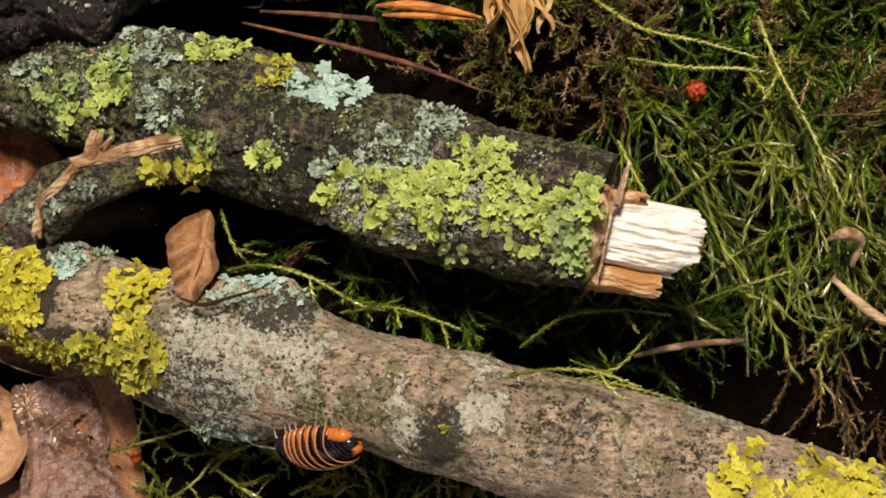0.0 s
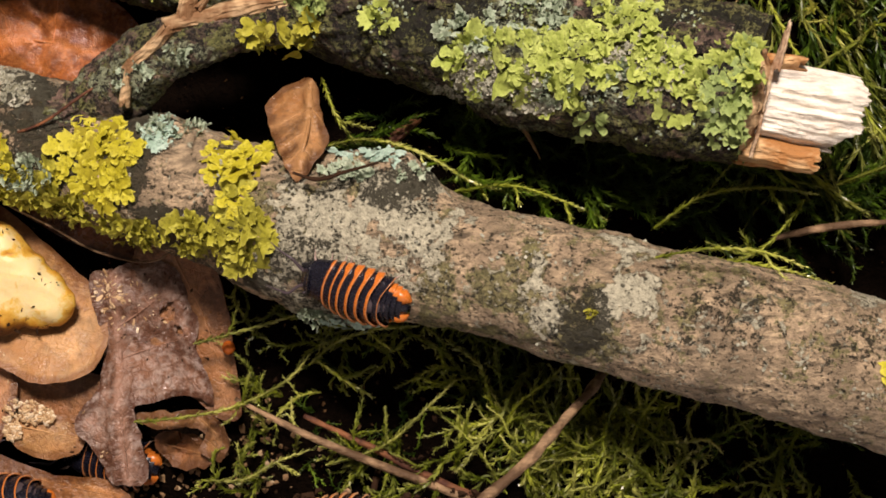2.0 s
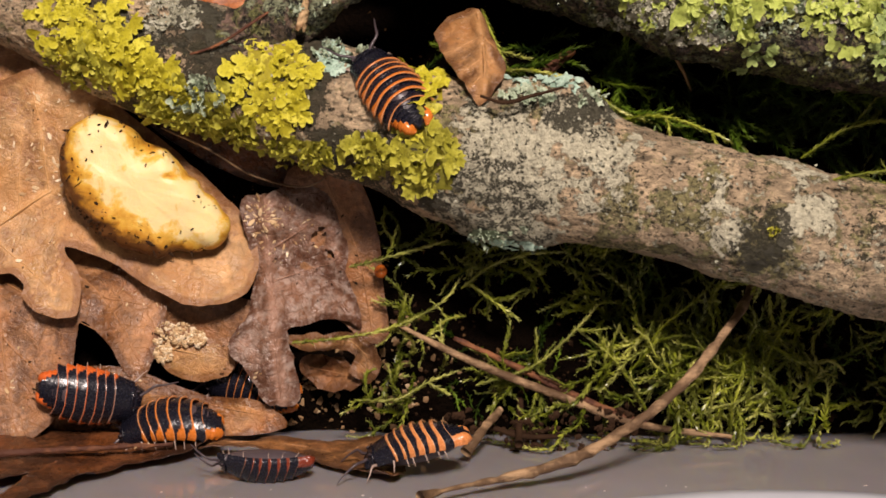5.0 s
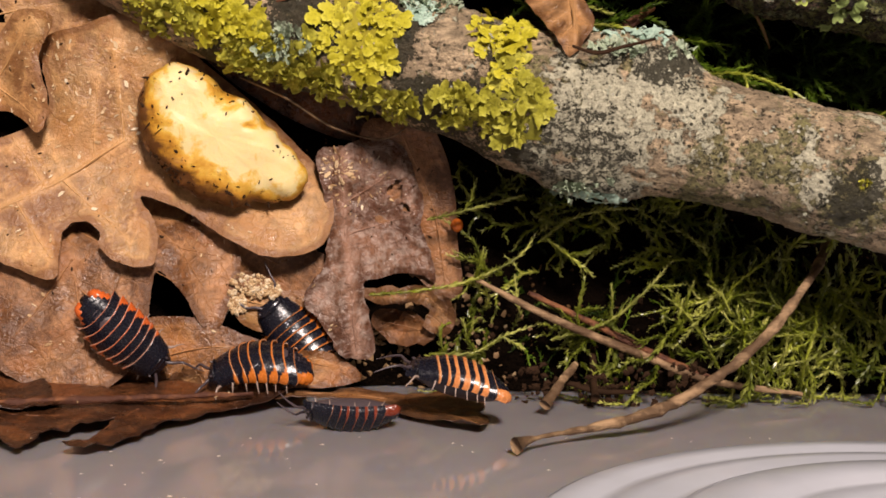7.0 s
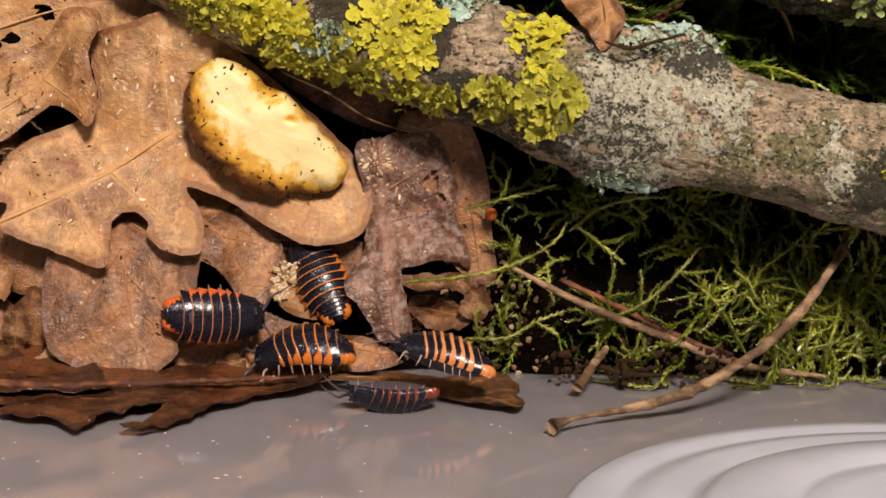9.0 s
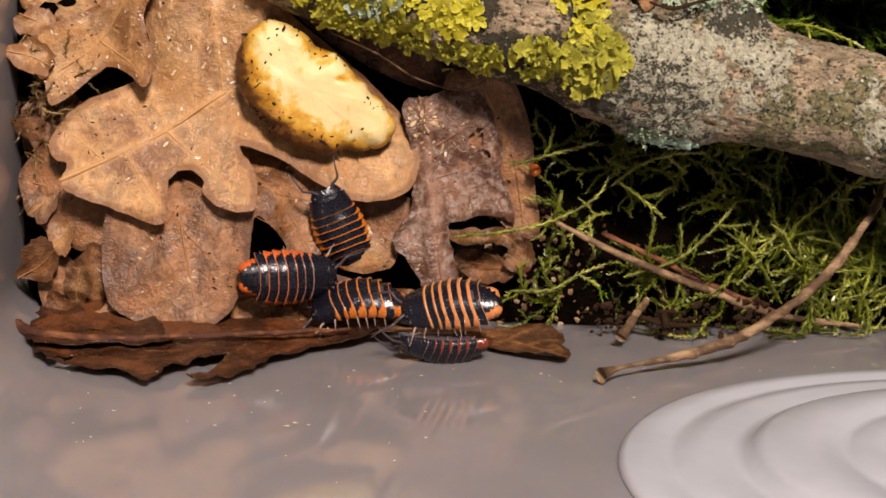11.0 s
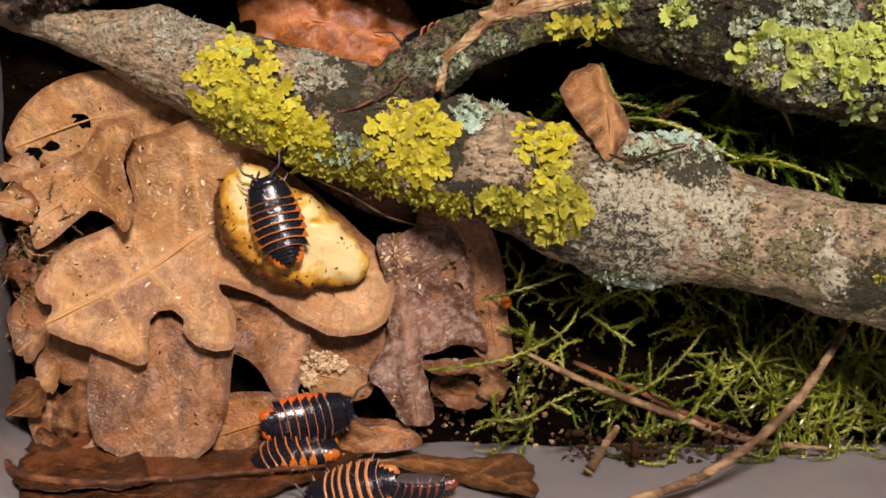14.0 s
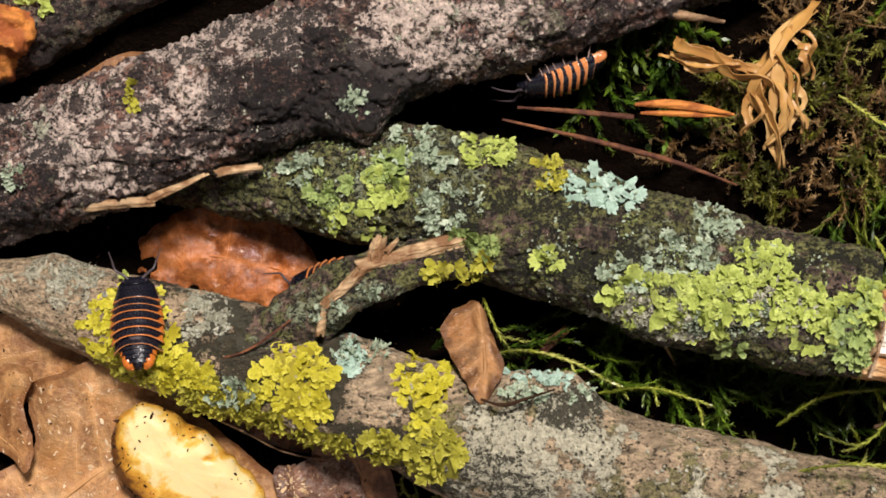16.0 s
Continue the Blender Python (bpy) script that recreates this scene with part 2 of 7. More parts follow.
def leaf_material(name, pale, dark, stain=0.42, gloss=0.5, net=0.3, bloom=0.0):
    """A dead leaf: blotched brown, darker towards its brittle edge, speckled, with a fine net of veins."""
    n = Nodes(name)
    big, mid, fine, tiny = n.noise(11, 5, 0.6, 0.6), n.noise(3.2, 5, 0.65, 0.5), n.noise(0.8, 4, 0.7), n.noise(0.28, 3, 0.7)
    warm = tuple(v * k for v, k in zip(pale, (0.92, 0.74, 0.55)))
    c = n.ramp(mid, (0.36, tuple(0.66 * v for v in pale)), (0.5, pale), (0.66, tuple(1.55 * v for v in pale)))
    c = n.mix(n.ramp(n.noise(7, 4, 0.6, 0.4), (0.46, 0.0), (0.62, 0.85)), c, n.mix(fine, tuple(0.7 * v for v in warm), tuple(1.2 * v for v in warm)))
    c = n.mix(n.ramp(n.math("ADD", n.math("MULTIPLY", big, 0.7), n.math("MULTIPLY", fine, 0.3)), (stain - 0.06, 0.9), (stain + 0.06, 0.0)), c, dark)
    c = n.mix(n.math("MULTIPLY", n.ramp(n.math("ADD", n.attribute("edge"), n.math("MULTIPLY", mid, 0.8)), (0.85, 0.0), (1.3, 1.0)), 0.75), c, dark)
    warped = n.node("ShaderNodeVectorMath")
    warped.operation = "SCALE"
    warped.inputs["Scale"].default_value = 0.9 * MM
    wob = n.node("ShaderNodeTexNoise", Scale=700.0, Detail=2.0)
    n.put(wob.inputs["Vector"], n.place)
    n.put(warped.inputs[0], wob.outputs["Color"])
    bent = n.node("ShaderNodeVectorMath")
    n.put(bent.inputs[0], n.place)
    n.put(bent.inputs[1], warped.outputs["Vector"])

    def mesh(mm, width):
        v = n.node("ShaderNodeTexVoronoi", Scale=1000.0 / mm)
        v.feature = "DISTANCE_TO_EDGE"
        n.put(v.inputs["Vector"], bent.outputs["Vector"])
        return n.ramp(v.outputs["Distance"], (0.0, 1.0), (width, 0.0))

    veins = n.math("MAXIMUM", n.math("MULTIPLY", mesh(0.85, 0.16), 0.55), mesh(3.0, 0.05))
    if bloom:
        c = n.mix(n.math("MULTIPLY", n.ramp(n.math("ADD", n.math("MULTIPLY", n.noise(1.3, 3, 0.6), 0.7), n.math("MULTIPLY", big, 0.3)), (0.48, 0.0), (0.60, 1.0)), bloom), c, (0.46, 0.37, 0.31))
    c = n.mix(n.math("MULTIPLY", veins, net), c, tuple(0.55 * v for v in pale))
    c = n.mix(n.ramp(n.noise(1.0, 4, 0.65), (0.66, 0.0), (0.72, 0.7)), c, tuple(0.35 * v for v in pale))
    c = n.mix(n.ramp(tiny, (0.62, 0.0), (0.74, 0.45)), c, tuple(min(1.7 * v, 0.8) for v in pale))
    c = n.mix(n.math("MULTIPLY", n.attribute("rib"), 0.7), c, tuple(min(1.45 * v, 0.8) for v in pale))
    relief = n.math("ADD", n.math("MULTIPLY", mid, 0.7), n.math("ADD", n.math("MULTIPLY", fine, 0.35), n.math("MULTIPLY", tiny, 0.10)))
    relief = n.math("SUBTRACT", relief, n.math("MULTIPLY", veins, 0.6 * net))
    return n.done(c, n.ramp(n.noise(5, 5, 0.7), (0.38, gloss - 0.16), (0.62, gloss + 0.2)), relief, 0.5, specular=0.5, through=0.06)


LEAF_TAN = leaf_material("tan_leaf", (0.435, 0.242, 0.096), (0.19, 0.075, 0.025), 0.455, 0.42, 0.17)
LEAF_BROWN = leaf_material("brown_leaf", (0.30, 0.142, 0.058), (0.09, 0.034, 0.012), 0.47, 0.40, 0.24)
LEAF_GREY = leaf_material("grey_brown_leaf", (0.23, 0.125, 0.082), (0.08, 0.03, 0.015), 0.48, 0.34, 0.30, 0.42)
LEAF_DARK = leaf_material("wet_dark_leaf", (0.15, 0.055, 0.020), (0.022, 0.009, 0.005), 0.51, 0.30, 0.25)
LEAF_UMBER = leaf_material("umber_leaf", (0.27, 0.125, 0.045), (0.05, 0.02, 0.009), 0.53, 0.42, 0.28)
LEAF_SMALL = leaf_material("pale_brown_leaf", (0.35, 0.185, 0.075), (0.09, 0.035, 0.013), 0.47, 0.40, 0.28)
LEAF_AMBER = leaf_material("amber_leaf", (0.36, 0.165, 0.055), (0.10, 0.035, 0.011), 0.49, 0.32, 0.2)
LEAF_ORANGE = leaf_material("orange_leaf", (0.46, 0.165, 0.05), (0.15, 0.04, 0.012), 0.49, 0.24, 0.16)


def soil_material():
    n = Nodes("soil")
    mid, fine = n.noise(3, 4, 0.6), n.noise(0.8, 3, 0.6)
    # far darker than damp peat: deep shade of the gaps is in the colour
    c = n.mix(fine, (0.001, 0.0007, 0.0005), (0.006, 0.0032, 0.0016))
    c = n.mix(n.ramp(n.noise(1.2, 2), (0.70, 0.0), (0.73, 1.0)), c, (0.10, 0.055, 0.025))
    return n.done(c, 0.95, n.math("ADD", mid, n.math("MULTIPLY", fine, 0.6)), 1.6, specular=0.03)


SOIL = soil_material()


def potato_material():
    n = Nodes("potato_flesh")
    mid, fine = n.noise(3.4, 4, 0.6, 0.4), n.noise(0.8, 4, 0.7)
    edge = n.math("ADD", n.attribute("rim"), n.math("MULTIPLY", n.math("SUBTRACT", mid, 0.5), 1.3))
    edge = n.math("ADD", edge, n.math("MULTIPLY", n.math("SUBTRACT", fine, 0.5), 0.35))
    c = n.ramp(edge, (0.15, (0.70, 0.56, 0.27)), (0.30, (0.64, 0.39, 0.065)), (0.54, (0.50, 0.24, 0.025)), (0.85, (0.12, 0.045, 0.010)))
    c = n.mix(n.math("MULTIPLY", n.ramp(n.noise(1.1, 4, 0.7), (0.60, 0.0), (0.66, 1.0)), n.ramp(n.attribute("rim"), (0.12, 0.0), (0.4, 0.9))), c, (0.12, 0.05, 0.015))
    return n.done(c, n.ramp(mid, (0.35, 0.36), (0.65, 0.6)), n.math("ADD", mid, n.math("MULTIPLY", fine, 0.25)), 0.22, specular=0.3, sss=0.25)


POTATO = potato_material()


def shell_material(name, orange, edge):
    """Glossy blue-black plates with orange hind bands that widen to the sides and end in a thin pale hem."""
    n = Nodes(name)
    mark, hem = n.attribute("mark"), n.attribute("hem")
    fine = n.noise(0.35, 3)
    wob = n.math("MULTIPLY", n.math("SUBTRACT", n.noise(0.9, 3), 0.5), 0.6)
    c = n.mix(fine, (0.003, 0.003, 0.006), (0.010, 0.010, 0.017))
    band = n.math("ADD", mark, n.math("MULTIPLY", wob, n.ramp(mark, (0.0, 0.0), (0.3, 1.0))))
    c = n.mix(n.ramp(band, (0.22, 0.0), (0.62, 1.0)), c, n.mix(fine, tuple(0.65 * v for v in orange), tuple(1.15 * v for v in orange)))
    c = n.mix(n.math("MULTIPLY", n.ramp(hem, (0.4, 0.0), (0.9, 0.8)), n.ramp(fine, (0.3, 0.5), (0.6, 1.0))), c, edge)
    return n.done(c, n.ramp(fine, (0.3, 0.18), (0.7, 0.33)), n.noise(1.1, 3), 0.10, specular=0.5)


SHELL = shell_material("orange_black_shell", (0.56, 0.155, 0.020), (0.48, 0.22, 0.10))
SHELL_RED = shell_material("red_black_shell", (0.60, 0.115, 0.022), (0.42, 0.25, 0.18))
# red shell darkened in colour: it stands for shade below the leaf tip
SHELL_SHADED = shell_material("shaded_red_shell", (0.17, 0.028, 0.012), (0.24, 0.14, 0.09))
SHELL_PALE = shell_material("pale_banded_shell", (0.60, 0.22, 0.070), (0.58, 0.34, 0.18))


def plain(name, colour, rough=0.5, vary=0.25, mm=2.0, **more):
    n = Nodes(name)
    f = n.noise(mm, 3)
    return n.done(n.mix(f, tuple((1 - vary) * v for v in colour), tuple(min(1, (1 + vary) * v) for v in colour)), rough, f, 0.1, **more)


LEG = plain("leg", (0.30, 0.22, 0.18), 0.35)
FEELER = plain("feeler", (0.06, 0.045, 0.05), 0.35)


def crumb_material():
    n = Nodes("crumb")
    f = n.noise(0.4, 3)
    c = n.ramp(n.random(), (0.0, (0.06, 0.03, 0.012)), (0.35, (0.20, 0.11, 0.05)), (0.7, (0.38, 0.25, 0.12)), (1.0, (0.58, 0.46, 0.30)))
    return n.done(n.mix(f, c, (0.25, 0.15, 0.07)), 0.75, f, 0.1)


CRUMB = crumb_material()


def flake_material():
    n = Nodes("flake")
    f = n.noise(0.3, 3)
    c = n.ramp(n.random(), (0.0, (0.34, 0.20, 0.09)), (0.4, (0.52, 0.36, 0.19)), (0.75, (0.66, 0.52, 0.33)), (1.0, (0.74, 0.64, 0.47)))
    return n.done(n.mix(n.ramp(f, (0.4, 0.0), (0.7, 0.5)), c, (0.40, 0.25, 0.12)), 0.7, f, 0.1)


FLAKE = flake_material()
CRUMB_PALE = plain("pale_speck", (0.70, 0.62, 0.54), 0.6)
DIRT = plain("dirt", (0.028, 0.014, 0.007), 0.85, 0.6, specular=0.1)
RED = plain("red_crumb", (0.34, 0.05, 0.012), 0.4, 0.8, 0.5)


def plastic_material():
    n = Nodes("cloudy_plastic")
    haze = n.noise(30, 3)
    smear = n.noise(6, 3, 0.6, 0.5, n.stretched(1.0, 1.0, 0.35))
    c = n.mix(haze, (0.27, 0.25, 0.255), (0.39, 0.36, 0.37))
    return n.done(c, n.ramp(smear, (0.35, 0.03), (0.7, 0.12)), n.math("ADD", smear, n.math("MULTIPLY", haze, 4.0)), 0.02, specular=1.0, through=0.2, sss=0.4, depth=0.010)


PLASTIC = plastic_material()
PLASTIC_WHITE = plain("white_plastic", (0.62, 0.64, 0.70), 0.14, 0.14, 14, specular=0.8, through=0.2)
ROOM_DARK = plain("table", (0.10, 0.08, 0.07), 0.6, 0.3, 40)


def lichen_material(name, body, tip, shade):
    """Leafy lichen: lobes that vary one from the next, with paler rims."""
    n = Nodes(name)
    r, fine = n.attribute("hue"), n.noise(0.5, 3, 0.6)
    c = n.ramp(r, (0.0, shade), (0.35, body), (0.8, body), (1.0, tip))
    c = n.mix(n.ramp(n.attribute("tip"), (0.55, 0.0), (1.0, 0.75)), c, tip)
    c = n.mix(n.ramp(fine, (0.36, 0.6), (0.5, 0.0)), c, tuple(0.45 * v for v in body))
    return n.done(c, 0.62, fine, 0.12, specular=0.25, through=0.12)


LICHEN_YELLOW = lichen_material("yellow_lichen", (0.47, 0.42, 0.025), (0.64, 0.59, 0.07), (0.20, 0.16, 0.01))
LICHEN_OLIVE = lichen_material("olive_lichen", (0.36, 0.34, 0.035), (0.52, 0.49, 0.08), (0.15, 0.14, 0.02))
LICHEN_LIME = lichen_material("lime_lichen", (0.35, 0.42, 0.085), (0.53, 0.60, 0.16), (0.12, 0.14, 0.05))
LICHEN_GREEN = lichen_material("green_lichen", (0.25, 0.33, 0.10), (0.38, 0.46, 0.15), (0.11, 0.15, 0.05))
LICHEN_PALE = lichen_material("pale_lichen", (0.34, 0.42, 0.29), (0.52, 0.58, 0.43), (0.16, 0.20, 0.12))
LICHEN_BLUE = lichen_material("blue_green_lichen", (0.36, 0.50, 0.40), (0.50, 0.63, 0.52), (0.20, 0.30, 0.22))
LICHEN_CRUST = lichen_material("grey_crust_lichen", (0.36, 0.36, 0.27), (0.52, 0.50, 0.40), (0.17, 0.16, 0.10))


def moss_material(name, deep, mid, light, wet=0.18):
    n = Nodes(name)
    r, fine = n.math("ADD", n.math("MULTIPLY", n.attribute("hue"), 0.75), n.math("MULTIPLY", n.random(), 0.25)), n.noise(1.5, 3)
    c = n.ramp(r, (0.05, deep), (0.45, tuple(0.5 * (a + b) for a, b in zip(deep, mid))), (0.7, mid), (0.95, light))
    c = n.mix(n.math("MULTIPLY", n.attribute("tip"), 0.6), c, light)
    c = n.mix(n.ramp(n.noise(9, 3), (0.4, 0.7), (0.6, 0.0)), c, deep)
    return n.done(c, n.ramp(fine, (0.3, wet), (0.7, wet + 0.24)), specular=0.5, through=0.25)


MOSS_GREEN = moss_material("green_moss", (0.008, 0.024, 0.002), (0.085, 0.18, 0.008), (0.32, 0.46, 0.04), 0.28)
MOSS_BRIGHT = moss_material("bright_moss", (0.05, 0.075, 0.004), (0.37, 0.42, 0.025), (0.72, 0.70, 0.22))
MOSS_OLIVE = moss_material("olive_moss", (0.014, 0.018, 0.002), (0.30, 0.31, 0.025), (0.66, 0.62, 0.18))
MOSS_BROWN = moss_material("brown_moss", (0.022, 0.010, 0.004), (0.38, 0.21, 0.07), (0.66, 0.46, 0.22))
MOSS_DEAD = moss_material("dead_moss", (0.40, 0.18, 0.04), (0.62, 0.36, 0.10), (0.80, 0.58, 0.28), 0.3)
AMBER = plain("amber", (0.30, 0.07, 0.01), 0.08, 0.2)

# ---- the box and the soil in it
LEFT, RIGHT, FRONT, BACK, FLOOR, RIM = -136.0, 116.0, -30.0, 200.0, -26.0, 150.0


def soil_height(x, y):
    """The height of the bare soil."""
    z = -5.0
    z -= 10.0 * math.exp(-((x + 78) / 34) ** 2 - ((y - 52) / 22) ** 2)
    z -= 7.0 * math.exp(-((x + 38) / 30) ** 2 - ((y - 72) / 13) ** 2)
    z += 9.0 * smoothstep(-30, 30, x) * smoothstep(20, 60, y)
    z += 4.0 * smoothstep(-62, -40, x) * smoothstep(0, -26, y)
    z += 14.0 * smoothstep(55, 90, x)
    z += 4.0 * math.exp(-((y - 26) / 12) ** 2) * smoothstep(-50, -30, x)
    z += 1.6 * fbm((x, y, 0), 16, 3) + 1.1 * fbm((x, y, 4), 3.0, 3)
    return z


def build_table():
    v = [(-900, -700, FLOOR - 42), (900, -700, FLOOR - 42), (900, 900, FLOOR - 42), (-900, 900, FLOOR - 42)]
    v += [(x, y, FLOOR - 2.5) for x, y, _ in v]
    f = [(3, 2, 1, 0), (4, 5, 6, 7), (0, 1, 5, 4), (1, 2, 6, 5), (2, 3, 7, 6), (3, 0, 4, 7)]
    tagged(part("table_top", v, f, ROOM_DARK, origin=(0, 0, FLOOR - 2.5), smooth=False), "dark wooden table top under the plastic box", "table", kind="structure")


def rounded_rect(x0, x1, y0, y1, r, n=8):
    out = []
    for cx, cy, a0 in ((x1 - r, y0 + r, -90), (x1 - r, y1 - r, 0), (x0 + r, y1 - r, 90), (x0 + r, y0 + r, 180)):
        out += [(cx + r * math.cos(radians(a0 + 90 * i / n)), cy + r * math.sin(radians(a0 + 90 * i / n))) for i in range(n + 1)]
    return out


def build_box():
    """An open box with rounded corners: inner and outer walls, a floor and a rolled rim."""
    rings = []
    for grow, z in ((2.5, FLOOR - 2.5), (2.5, RIM), (6, RIM + 1), (6, RIM + 4), (0.8, RIM + 4), (0.3, RIM), (0.0, FLOOR + 8), (0.0, FLOOR + 3), (-3.0, FLOOR)):
        rings.append([(x, y, z) for x, y in rounded_rect(LEFT - grow, RIGHT + grow, FRONT - grow, BACK + grow, max(10 + grow, 3))])
    m = len(rings[0])
    v = [p for r in rings for p in r]
    f = [(k * m + i, k * m + (i + 1) % m, (k + 1) * m + (i + 1) % m, (k + 1) * m + i) for k in range(len(rings) - 1) for i in range(m)]
    f += [tuple(reversed(range(m))), tuple((len(rings) - 1) * m + i for i in range(m))]
    box = part("plastic_box", v, f, PLASTIC, origin=(0, 0, FLOOR))
    tagged(box, "open cloudy grey plastic box holding soil, branches and leaves", "box")
    # round moulded hatch in the front wall
    prof = [(54, 0), (53.8, 0.5), (53.0, 0.8), (50, 0.9), (48.6, 0.5), (47.4, 0.5), (46.2, 1.0), (44, 1.1), (41, 0.7), (39.4, 0.6), (38.4, 1.8), (37, 2.3), (34, 2.5), (30, 2.5), (28.6, 1.9), (27.2, 1.9), (26, 2.4), (24, 2.0), (0.5, 2.0)]
    k = 72
    v = [(r * math.cos(2 * math.pi * i / k), FRONT + d - FRONT, 88 + r * math.sin(2 * math.pi * i / k)) for r, d in prof for i in range(k)]
    v = [(x, y + FRONT, z) for x, y, z in v]
    f = [(a * k + i, (a + 1) * k + i, (a + 1) * k + (i + 1) % k, a * k + (i + 1) % k) for a in range(len(prof) - 1) for i in range(k)]
    f += [tuple((len(prof) - 1) * k + i for i in reversed(range(k)))]
    part("round_hatch", v, [q[::-1] for q in f], PLASTIC_WHITE, box, (0, 0, FLOOR), "round white moulded hatch with rings").location = (0, 0, 0)


def build_soil():
    nx, ny = 250, 228
    xs, ys = np.linspace(LEFT + 0.2, RIGHT - 0.2, nx), np.linspace(FRONT + 0.2, BACK - 0.2, ny)
    v = [(x, y, soil_height(x, y)) for y in ys for x in xs]
    f = [(j * nx + i, j * nx + i + 1, (j + 1) * nx + i + 1, (j + 1) * nx + i) for j in range(ny - 1) for i in range(nx - 1)]
    tagged(part("ground", v, f, SOIL), "damp soil with crumbs filling the box, blackened to stand for deep shade", "soil", kind="structure")


build_table()
build_box()
build_soil()

# ---- branches: x, y, z of the axis and radius
BRANCH_A = [(-134, 46.5, 0, 3.2), (-120, 41.8, -1, 4.2), (-110, 39.0, -0.5, 6.6), (-102, 36.2, 0, 7.8), (-88, 30.8, 1.5, 9.2), (-74, 26.8, 4, 9.4),
            (-60, 22.4, 8, 9.3), (-42, 17.4, 14, 9.3), (-20, 12.2, 19.5, 9.0), (10.6, 5.0, 27.0, 9.3), (27, 1.0, 29.5, 9.6), (56, -8, 32, 9.6), (88, -17, 34, 9.4)]
BRANCH_B = [(-92, 58, -13, 4.5), (-77, 58.6, -6, 7.0), (-60, 58.1, 0.5, 10.1), (-46, 56.4, 3.5, 10.4), (-30, 50.8, 7.5, 11.5), (-14, 44.8, 11.5, 11.6), (2, 39.8, 16, 11.3), (16, 36.3, 20.5, 10.4), (23.5, 34.6, 22.5, 9.9)]
BRANCH_C = [(-134, 53, 1, 10.2), (-116, 59.5, 2, 10.4), (-92, 67.6, 3, 10.8), (-69, 75.6, 4.5, 11.0), (-46, 82.5, 6, 10.8), (-26, 88.5, 7, 10.6), (10, 99, 8, 10.2)]
STUB = [(-70, 31.5, 6.0, 5.5), (-64, 37.5, 9.5, 5.0), (-58, 41.5, 12, 4.4), (-50, 44.0, 13, 3.9), (-41, 45.4, 13.0, 3.4), (-33, 46.8, 13.0, 2.6)]


def bark_tube(points, around, rings, bumps, rough, scale, cracks=0.0):
    """A branch: a tube with knots and swellings (x, y, z, radius, height) and the bark's own roughness."""
    v, f = tube(points, around, rings)
    v = np.array(v)
    c = np.repeat(spline(points, rings)[:, :3], around, axis=0)
    out = v - c
    out /= np.linalg.norm(out, axis=1)[:, None]
    h = rough * (0.75 * field(v, scale * 5, 2, 1) + 0.5 * field(v * (0.6, 1, 1), scale, 3, 2) + 0.32 * field(v, scale * 0.3, 2, 3))
    if cracks:
        h -= cracks * np.clip(1 - np.abs(field(v * (0.45, 1, 1), scale * 2.4, 2, 8)) / 0.13, 0, 1)
    for x, y, z, r, k in bumps:
        h += k * np.exp(-((v - (x, y, z)) ** 2).sum(1) / r**2)
    return v + out * h[:, None], f


def marks_for(verts, stains_and_shade, always):
    """How much crust, green dust and black (blotches, and shade painted on the dark branch) each place of the bark
    carries: (kind, x, y, half length, half width, strength).
    """
    v = np.asarray(verts)
    wob = 1.5 * field(v, 4.0, 4, 5)
    out = {k: np.full(len(v), always.get(k, 0.0)) for k in ("crust", "green", "dark")}
    for kind, x, y, rx, ry, k in stains_and_shade:
        d = ((v[:, 0] - x) / rx) ** 2 + ((v[:, 1] - y) / ry) ** 2
        out[kind] += k * np.clip(1.5 - d + wob, 0, 1)
    return {k: np.clip(a, -1, 1.2) for k, a in out.items()}


def build_branch(name, points, rings, around, material, label, bumps=(), rough=0.6, scale=2.2, stains_and_shade=(), always=None, cracks=0.0):
    v, f = bark_tube(points, around, rings, bumps, rough, scale, cracks)
    mid = points[len(points) // 2]
    return tagged(part(name, v, f, material, origin=mid[:3], marks=marks_for(v, stains_and_shade, always or {})), label, "branch", "fallen branches")


